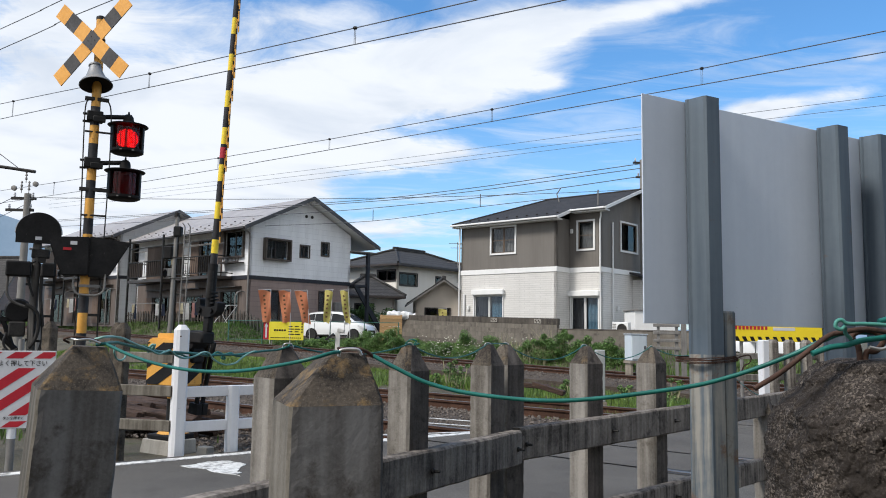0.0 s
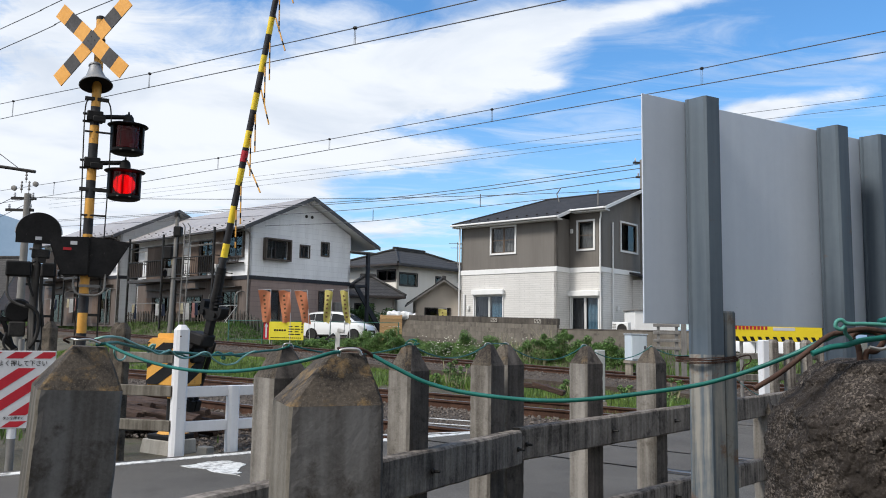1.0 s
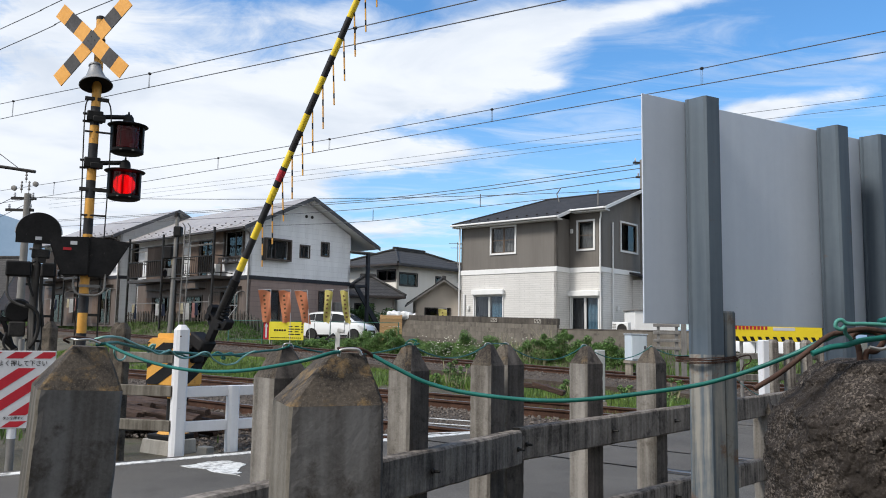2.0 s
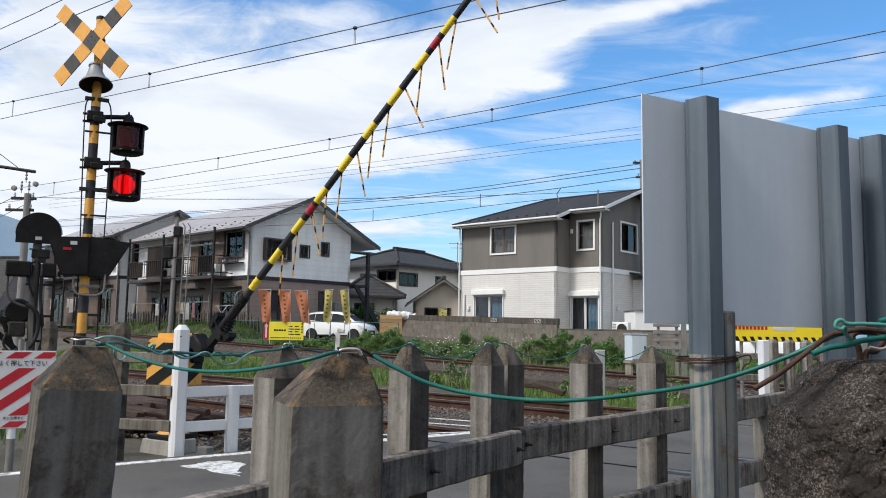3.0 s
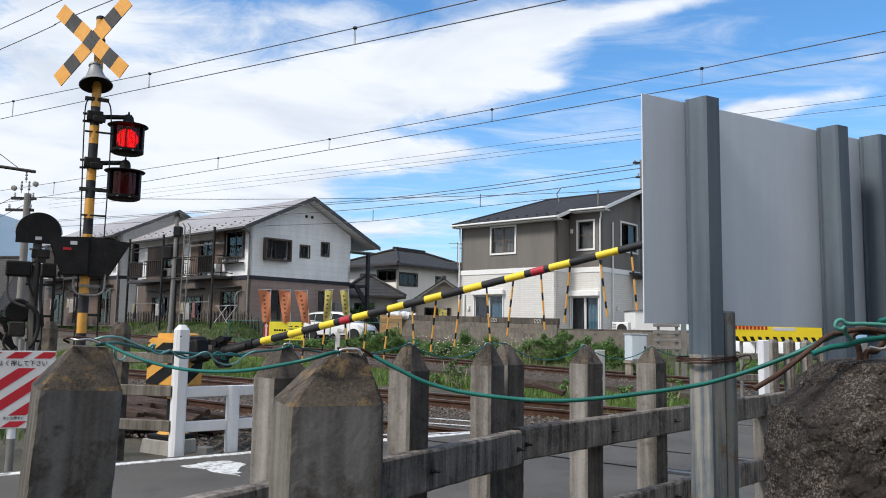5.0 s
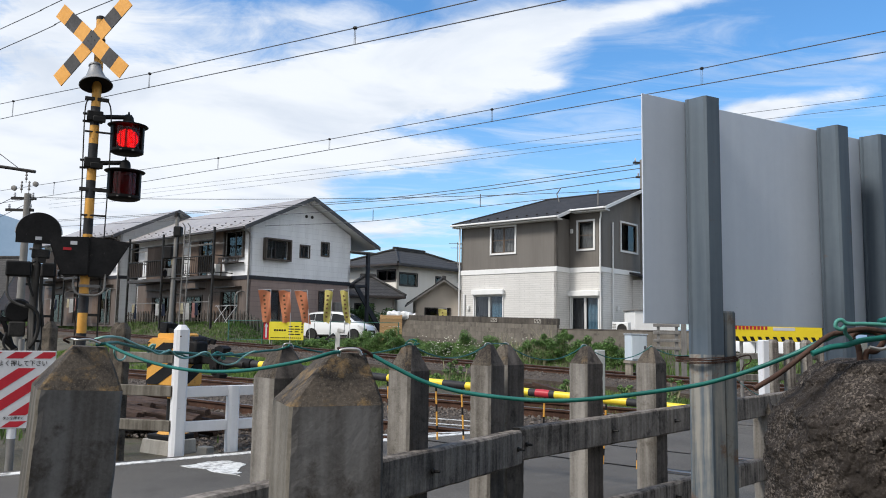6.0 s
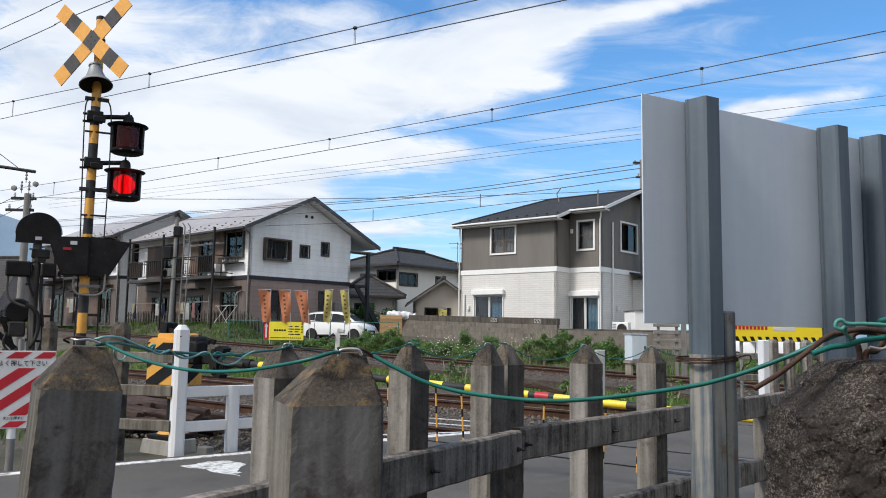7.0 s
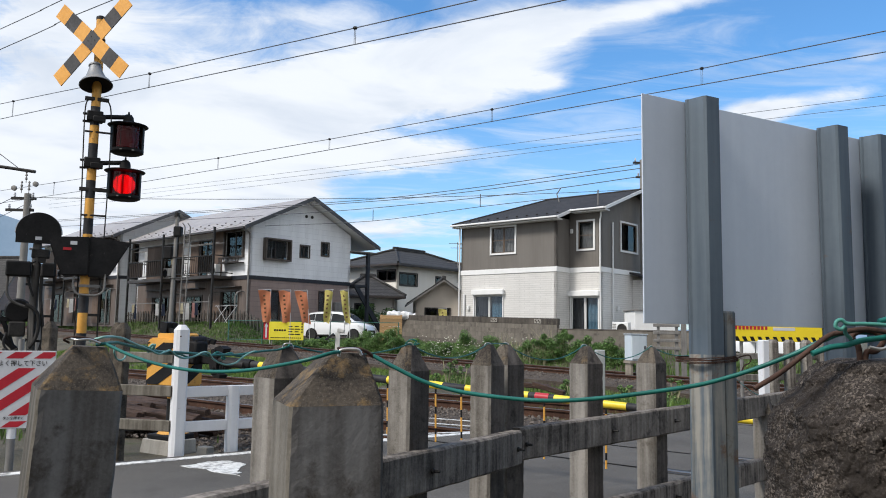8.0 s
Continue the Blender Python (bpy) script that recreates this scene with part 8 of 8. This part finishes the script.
def antennas():
    for x, y, z in ((1.15, 62.0, 6.0), (1.9, 62.5, 6.0)):
        a = thing("roof_antenna", "thin grey television antenna on a far roof", "antenna", pose(x, y, z))
        bm = B()
        tube(bm, [(0, 0, -1.0), (0, 0, 2.2)], 0.03, 5)
        part("mast", bm, GREY, a)
        for zz, w in ((2.1, 0.7), (1.75, 0.55), (0.6, 0.8)):
            bm = B()
            tube(bm, [(-w, 0, zz), (w, 0, zz)], 0.02, 4)
            part("element", bm, GREY, a)
    t = thing("satellite_tarp", "white tarpaulin over goods beside the tan house", "tarpaulin", pose(-2.2, 46.5, 1.5, 0, 0, -10))
    bm = B()
    box(bm, -0.9, 0.9, -0.3, 0.3, -0.9, 0.25, bevel=0.12)
    for v in bm.verts:
        v.co.z += 0.07 * noise.noise(v.co * 3)
    part("sheet", bm, SIGNWHITE, t, smooth=True)


antennas()

# ---- plants ----


def leaf_cloud(name, label, category, M, clumps, per, size, material, seed, spread=1.0, stems=True):
    """A bush: stems and many small leaves in uneven clumps."""
    rnd = random.Random(seed)
    b = thing(name, label, category, M)
    verts, faces = [], []
    bm = B()
    for cx, cy, cz, r in clumps:
        if stems:
            tube(bm, smooth_path([(cx * 0.3, cy * 0.3, -0.1), (cx * 0.7, cy * 0.7, cz * 0.5), (cx, cy, cz)], 3), 0.012, 4)
        for _ in range(per):
            d = Vector((rnd.gauss(0, 1), rnd.gauss(0, 1), rnd.gauss(0, 1))).normalized() * r * rnd.uniform(0.35, 1.15) ** 0.7
            p = Vector((cx, cy, cz)) + Vector((d.x, d.y, d.z * 0.85))
            if p.z < 0.02:
                continue
            s = size * rnd.uniform(0.6, 1.5)
            K = Matrix.Translation(p) @ Euler((rnd.uniform(-0.9, 0.9), rnd.uniform(-0.9, 0.9), rnd.uniform(0, 6.3))).to_matrix().to_4x4()
            k = len(verts)
            verts += [K @ Vector(v) for v in ((-s, 0, 0), (0, -s * 0.42, 0.1 * s), (s, 0, -0.12 * s), (0, s * 0.42, 0.1 * s))]
            faces.append((k, k + 1, k + 2, k + 3))
    if stems:
        part("stems", bm, STALK, b)
    me = bpy.data.meshes.new("leaves")
    me.from_pydata(verts, [], faces)
    me.materials.append(material)
    part("leaves", me, None, b, kind="stuff")
    return b


def bushes():
    rnd = random.Random(11)
    # s along the far track, offset behind it, half width, height
    rows = [(-19.3, 3.0, 0.7, 0.38), (-18.2, 3.1, 0.7, 0.45), (-17.2, 3.0, 0.7, 0.42), (-16.2, 2.9, 0.6, 0.50), (-15.3, 3.1, 0.55, 0.80), (-14.5, 3.0, 0.5, 0.80), (-13.9, 3.1, 0.6, 1.0),
            (-13.3, 3.0, 0.5, 0.80), (-12.5, 3.2, 0.5, 0.60), (-11.6, 3.1, 0.6, 0.50), (-10.9, 3.2, 0.6, 0.45), (-10.05, 3.3, 0.38, 0.95), (-9.5, 3.0, 0.5, 0.45), (-8.95, 3.3, 0.42, 0.78), (-8.1, 3.1, 0.6, 0.58),
            (-7.3, 3.3, 0.5, 0.66), (-6.6, 3.3, 0.55, 0.88), (-5.9, 3.4, 0.55, 0.95), (-5.2, 3.3, 0.5, 0.72), (-4.6, 3.4, 0.55, 0.92), (-4.1, 3.3, 0.45, 0.78), (-3.4, 3.3, 0.5, 0.42), (-1.3, 3.4, 0.5, 0.5), (0.4, 3.2, 0.6, 0.4)]
    for i, (s, o, w, h) in enumerate(rows):
        p = FAR @ Vector((s, o, 0))
        z = ground_height(p.x, p.y)
        cl = []
        for k in range(24):
            a = rnd.uniform(0, 6.3)
            q = rnd.uniform(0.0, 1.0)
            cl.append((w * q * math.cos(a), w * 0.6 * q * math.sin(a), h * rnd.uniform(0.15, 1.0) * (1 - 0.4 * q * q), rnd.uniform(0.08, 0.20) * (0.7 + 0.4 * h)))
        leaf_cloud("bush", "dense green weedy bush along the garden wall" if h > 0.7 else "low green weeds along the garden wall", "bush", pose(p.x, p.y, z - 0.03, 0, 0, rnd.uniform(0, 360)), cl, 420, 0.022, LEAF, 40 + i)
    # tall weeds between the tracks
    for i, (x, y, h) in enumerate(((0.17, 17.8, 0.62), (0.42, 17.2, 0.50), (-0.62, 18.2, 0.42), (-0.2, 17.6, 0.35), (2.55, 15.6, 0.40), (4.05, 15.2, 0.55), (4.35, 15.0, 0.45), (1.2, 16.6, 0.3), (-4.4, 21.0, 0.35), (3.4, 15.0, 0.3))):
        cl = [(rnd.uniform(-0.16, 0.16), rnd.uniform(-0.12, 0.12), h * (0.15 + 0.85 * k / 8), 0.10 - 0.006 * k) for k in range(9)]
        leaf_cloud("weed", "tall thin green weed beside the ballast", "weed", pose(x, y, ground_height(x, y) - 0.02), cl, 60, 0.026, LEAF, 140 + i)
    # shrubs by the stair and the tan house
    for i, (x, y, w, h) in enumerate(((-4.6, 50.0, 1.6, 1.9), (-3.0, 49.0, 1.4, 1.5))):
        cl = [(w * rnd.uniform(-0.8, 0.8), w * rnd.uniform(-0.5, 0.5), h * rnd.uniform(0.3, 0.95), rnd.uniform(0.35, 0.55)) for _ in range(10)]
        leaf_cloud("shrub", "dark green garden shrub", "shrub", pose(x, y, 0.75), cl, 300, 0.08, LEAF, 90 + i)


bushes()


def grass():
    rnd = random.Random(21)

    def field(label, count, where, hmin, hmax, material, wide=0.009, three=1.0):
        verts, faces = [], []
        for _ in range(count):
            p = where()
            if p is None:
                continue
            q = ROAD.inverted() @ Vector((p.x, p.y, 0))
            if 2.2 < q.y < 7.0:
                continue
            z = ground_height(p.x, p.y)
            h = rnd.uniform(hmin, hmax) * (0.55 + 0.9 * max(0, noise.noise(Vector((p.x * 0.7, p.y * 0.7, 0))) + 0.4))
            a = rnd.uniform(0, 6.3)
            w = wide * rnd.uniform(0.7, 1.5)
            dx, dy = math.cos(a) * w, math.sin(a) * w
            lx, ly = rnd.gauss(0, 0.28) * h, rnd.gauss(0, 0.28) * h
            k = len(verts)
            verts += [(p.x - dx, p.y - dy, z - 0.03), (p.x + dx, p.y + dy, z - 0.03), (p.x + dx * 0.7 + lx * 0.4, p.y + dy * 0.7 + ly * 0.4, z + h * 0.6), (p.x - dx * 0.7 + lx * 0.4, p.y - dy * 0.7 + ly * 0.4, z + h * 0.6), (p.x + lx, p.y + ly, z + h)]
            faces += [(k, k + 1, k + 2, k + 3), (k + 3, k + 2, k + 4)]
        me = bpy.data.meshes.new("grass")
        me.from_pydata(verts, [], faces)
        me.materials.append(material)
        tagged(new("grass", me), label, "grass", kind="stuff")

    def strip(M, s0, s1, o0, o1):
        return lambda: M @ Vector((rnd.uniform(s0, s1), rnd.uniform(o0, o1), 0))

    def patchy(f, k=0.0):
        def g():
            p = f()
            return p if noise.noise(Vector((p.x * 0.45, p.y * 0.45, 7))) > k - 0.25 * rnd.random() else None
        return g
    field("bright green grass between the tracks", 85000, patchy(strip(FAR, -26, 6, -7.0, -2.0), -0.12), 0.03, 0.13, LAWN, 0.0055)
    field("bright green grass behind the far track", 44000, strip(FAR, -45, -13, 1.9, 6.4), 0.04, 0.15, GRASS, 0.013)
    field("tall grass on the bank far along the track", 22000, strip(FAR, -85, -44, 1.9, 6.4), 0.06, 0.24, GRASS, 0.03)
    field("green weeds behind the far track", 16000, strip(FAR, -18, 4, 1.9, 4.4), 0.08, 0.30, GRASS, 0.009)
    field("thin grass beside the ballast", 9000, patchy(strip(TRACK, -25, 6, 12.6, 14.5)), 0.08, 0.25, GRASS)
    field("dry grass beside the near track", 6000, patchy(strip(TRACK, -20, -2, 2.0, 5.2), 0.1), 0.05, 0.18, GRASS)
    field("tall dry stalks in front of the garden wall", 700, strip(FAR, -9.0, -6.2, 2.8, 4.0), 0.35, 0.9, STALK, 0.007)
    # white flower heads
    verts, faces = [], []
    for _ in range(210):
        s = rnd.choice((rnd.gauss(-10.8, 0.6), rnd.gauss(-10.8, 0.6), rnd.gauss(-9.0, 0.4), rnd.gauss(-7.6, 0.3)))
        p = FAR @ Vector((s, rnd.uniform(2.2, 3.4), 0))
        z = ground_height(p.x, p.y) + rnd.uniform(0.15, 0.75)
        r = rnd.uniform(0.012, 0.026)
        k = len(verts)
        for d in ((1, 0, 0), (0, 1, 0), (-1, 0, 0), (0, -1, 0), (0, 0, 0.8), (0, 0, -0.8)):
            verts.append((p.x + d[0] * r, p.y + d[1] * r, z + d[2] * r))
        faces += [(k, k + 1, k + 4), (k + 1, k + 2, k + 4), (k + 2, k + 3, k + 4), (k + 3, k, k + 4), (k + 1, k, k + 5), (k + 2, k + 1, k + 5), (k + 3, k + 2, k + 5), (k, k + 3, k + 5)]
    me = bpy.data.meshes.new("wild_flowers")
    me.from_pydata(verts, [], faces)
    me.materials.append(FLOWER)
    tagged(new("wild_flowers", me), "small white wild flowers among the weeds", "flowers", kind="stuff")


grass()

# ---- garden walls of concrete blocks, and road panels ----
BLOCK = mat("concrete_block", (0.098, 0.086, 0.071), (0.190, 0.169, 0.144), 0.92, 3, 40, bump=0.5, streak=4, vary=0.08, third=(0.062, 0.055, 0.046), third_amt=0.3, third_scale=2.5)
COPING = mat("dark_coping", (0.034, 0.029, 0.025), (0.125, 0.108, 0.090), 0.92, 3, 40, bump=0.4, streak=3, edge=(0.40, 0.62))
JOINT = mat("block_mortar", (0.088, 0.077, 0.064), (0.130, 0.115, 0.098), 0.95, 4, 50, bump=0.3)


def block_wall(M, length, courses, label, bw=0.40, bh=0.20, cap=0.06):
    w = tagged(new("garden_wall"), label, "wall", kind="structure")
    w.matrix_basis = M
    bm = B()
    box(bm, 0, length, 0.005, 0.145, -0.6, courses * bh)
    part("core", bm, JOINT, w)
    bm = B()
    box(bm, -bw / 2 + 0.003, bw / 2 - 0.003, 0.0, 0.15, 0.0025, bh - 0.0025, bevel=0.003)
    me = mesh("block", bm, BLOCK)
    rnd = random.Random(4)
    for j in range(courses):
        n = int(length / bw)
        for i in range(n):
            x = (i + 0.5) * bw
            part("block", me, None, w, at=pose(x, rnd.uniform(-0.003, 0.003), j * bh))
    if cap:
        bm = B()
        box(bm, -0.02, length + 0.02, -0.004, 0.16, courses * bh, courses * bh + cap, bevel=0.012)
        part("coping", bm, COPING, w, "grey coping")


block_wall(pose(-2.1, 40.0, 0.90, 0, 1.2, -49.6), 10.4, 4, "grey concrete block garden wall with a dark stained top course", cap=0.26)
block_wall(pose(4.66, 32.0, 0.48, 0, 0.4, -38), 6.4, 4, "lower grey concrete block garden wall")


def openwork_block(M):
    bm = B()
    for a, b, c, d in ((-0.19, 0.19, 0.01, 0.035), (-0.19, 0.19, 0.155, 0.18), (-0.19, -0.165, 0.035, 0.155), (0.165, 0.19, 0.035, 0.155), (-0.012, 0.012, 0.035, 0.155)):
        box(bm, a, b, -0.012, 0.0, c, d)
    for x, z in ((-0.12, 0.06), (-0.05, 0.12), (0.05, 0.06), (0.12, 0.12)):
        box(bm, x - 0.03, x + 0.03, -0.010, 0.0, z - 0.02, z + 0.02)
    o = part("openwork_block", bm, PALECONC, None, at=M)
    tagged(o, "pale openwork block set in the garden wall", "wall block", "openwork blocks")


WALLM = pose(-2.1, 40.0, 0.90, 0, 1.2, -49.6)
for u in (6.75, 9.35):
    openwork_block(WALLM @ pose(u, -0.004, 0.83))


def panels():
    """Rubber and concrete panels with flangeways where the road crosses the rails."""
    p = thing("crossing_deck", "dark crossing deck with steel-edged slots beside the rails", "crossing deck", TRACK)
    SLOT = mat("slot_dark", (0.02, 0.02, 0.021), (0.04, 0.04, 0.04), 0.8, 5, 40, bump=0.1)
    for c in (6.87, 10.85):
        for side in (-0.5335, 0.5335):
            for d in (-0.075, 0.075):
                bm = B()
                box(bm, -2.9, 3.4, c + side + d - 0.03, c + side + d + 0.03, 0.001, 0.006)
                part("slot", bm, SLOT, p)
            bm = B()
            box(bm, -2.9, 3.4, c + side - 0.034, c + side + 0.034, 0.001, 0.009)
            part("rail_head", bm, RAILTOP, p)
    for i in range(5):
        bm = B()
        x = -2.6 + 1.25 * i
        box(bm, x, x + 0.025, 6.87 - 0.42, 6.87 + 0.42, 0.001, 0.005)
        part("joint", bm, SLOT, p)


panels()


def road_paint():
    bm = B()
    n = 26
    rnd = random.Random(8)
    M = ROAD
    # worn white block near the edge line
    ring = []
    corners = [(2.49, 6.34), (2.62, 6.40), (2.88, 6.43), (2.97, 6.15), (2.78, 5.97), (2.67, 5.67), (2.60, 5.98)]
    for k in range(len(corners)):
        a, b = Vector(corners[k]), Vector(corners[(k + 1) % len(corners)])
        for j in range(4):
            p = a.lerp(b, j / 4)
            ring.append((p.x + rnd.uniform(-0.03, 0.03), p.y + rnd.uniform(-0.03, 0.03)))
    prism(bm, ring, 0.0, 0.004, M)
    tagged(part("road_marking", bm, PAINT, None), "worn white paint patch on the asphalt", "road marking", kind="structure")
    for a, b, wd in (((4.9, 7.12), (6.6, 6.55), 0.06), ((6.05, 7.75), (6.6, 6.5), 0.06), ((6.42, 8.15), (6.9, 7.0), 0.06), ((4.7, 6.80), (5.5, 6.80), 0.06)):
        d = (Vector(b) - Vector(a)).normalized()
        n = Vector((-d.y, d.x)) * wd / 2
        pts = [tuple(Vector(a) - n), tuple(Vector(b) - n), tuple(Vector(b) + n), tuple(Vector(a) + n)]
        bm = B()
        prism(bm, pts, 0.0, 0.004, M)
        tagged(part("road_marking", bm, PAINT, None), "white painted line on the crossing deck", "road marking", kind="structure")


road_paint()


# ---- how the arm, its rods and the lamps move ----
FLIPS = [0.4 + 0.6 * k for k in range(13)]      # the two lamps change over


# swing of the hanging rods from plumb, in degrees; the loosest ones have their own rows in the middle of the descent
LIVELY = [(0, -1), (0.5, 2), (0.8, 12), (1.1, 26), (1.35, 8), (1.6, -2), (2.0, 4), (2.4, -3), (2.8, 1), (3.1, 14), (3.4, -1), (3.7, 7), (4.0, 17), (4.3, 3), (4.6, -7), (5.0, 6), (5.4, -8), (5.8, 9), (6.1, -7), (6.5, 5), (7.0, -3), (7.5, 2), (8.0, 0)]
QUIET = [(0, 1), (0.5, 3), (0.8, 4), (1.1, 0), (1.35, -2), (1.6, 0), (2.0, 3), (2.4, -6), (2.8, -7), (3.4, -5), (3.7, -6), (4.0, -5), (4.3, -4), (4.6, 3), (5.0, -6), (5.4, 6), (5.8, -8), (6.1, 7), (6.5, -5), (7.0, 3), (7.5, -2), (8.0, 1)]
SWING_TIMES = (2.8, 3.0, 3.2, 3.4, 3.6, 3.8, 4.0, 4.2, 4.4, 4.6)
SWINGS = {5: (-5, 12, 20, 3, -5, -4, 12, 10, 0, -4), 8: (0, 24, 21, 0, -15, -6, 17, 9, 0, -4), 10: (0, 8, 12, -1, -9, 3, 16, 18, 0, -4),
          11: (-5, -10, -18, -14, -7, -6, -4, -7, -5, 0), 12: (5, 28, 18, 1, -13, 3, 22, 17, 1, 3), 13: (4, 8, 6, 0, -11, -6, 6, 14, 10, 1)}


def motions():
    walk(ARM, [(t, pose(0, 0, 0, 0, -a, 0)) for t, a in ARM_ANGLES])
    for i, rod in enumerate(RODS):
        r = 1.43 + 0.24 * i
        k = 0.75 + 0.5 * ((i * 7) % 5) / 4
        start = LIVELY if i in (2, 5, 8, 10, 12, 13) else QUIET
        middle = dict(zip(SWING_TIMES, SWINGS[i])) if i in SWINGS else {}
        sway = [(t, v * k) for t, v in start if not (middle and 2.75 < t < 4.65)] + [(t, v * 1.15) for t, v in middle.items()]
        sway.sort()
        rows = []
        for t, s in sway:
            a = arm_angle(t)
            swing = min(max(s, -1), 2) if t < 0.6 else s
            # a rod hangs plumb: undo the turn of the arm, then swing
            rows.append((t, pose(r, 0, -0.152 - 0.03, 0, a - swing, 0)))
        walk(rod, rows)
    # lit units turn their bright face to the lens by turns
    for unit, x, z, phase in ((LIGHT_UNITS[0], 0.365, 3.325, 0), (LIGHT_UNITS[1], 0.358, 2.775, 1)):
        rows, state = [(0.0, pose(x, 0.0, z, 0, 0, 0 if phase == 0 else 180))], 0 if phase == 0 else 180
        for t in FLIPS:
            for k in range(4):
                rows.append((t + k / 30.0, pose(x, 0.0, z, 0, 0, state + 60 * k)))
            state += 180
        rows.append((8.0, pose(x, 0.0, z, 0, 0, state)))
        walk(unit, rows)


motions()
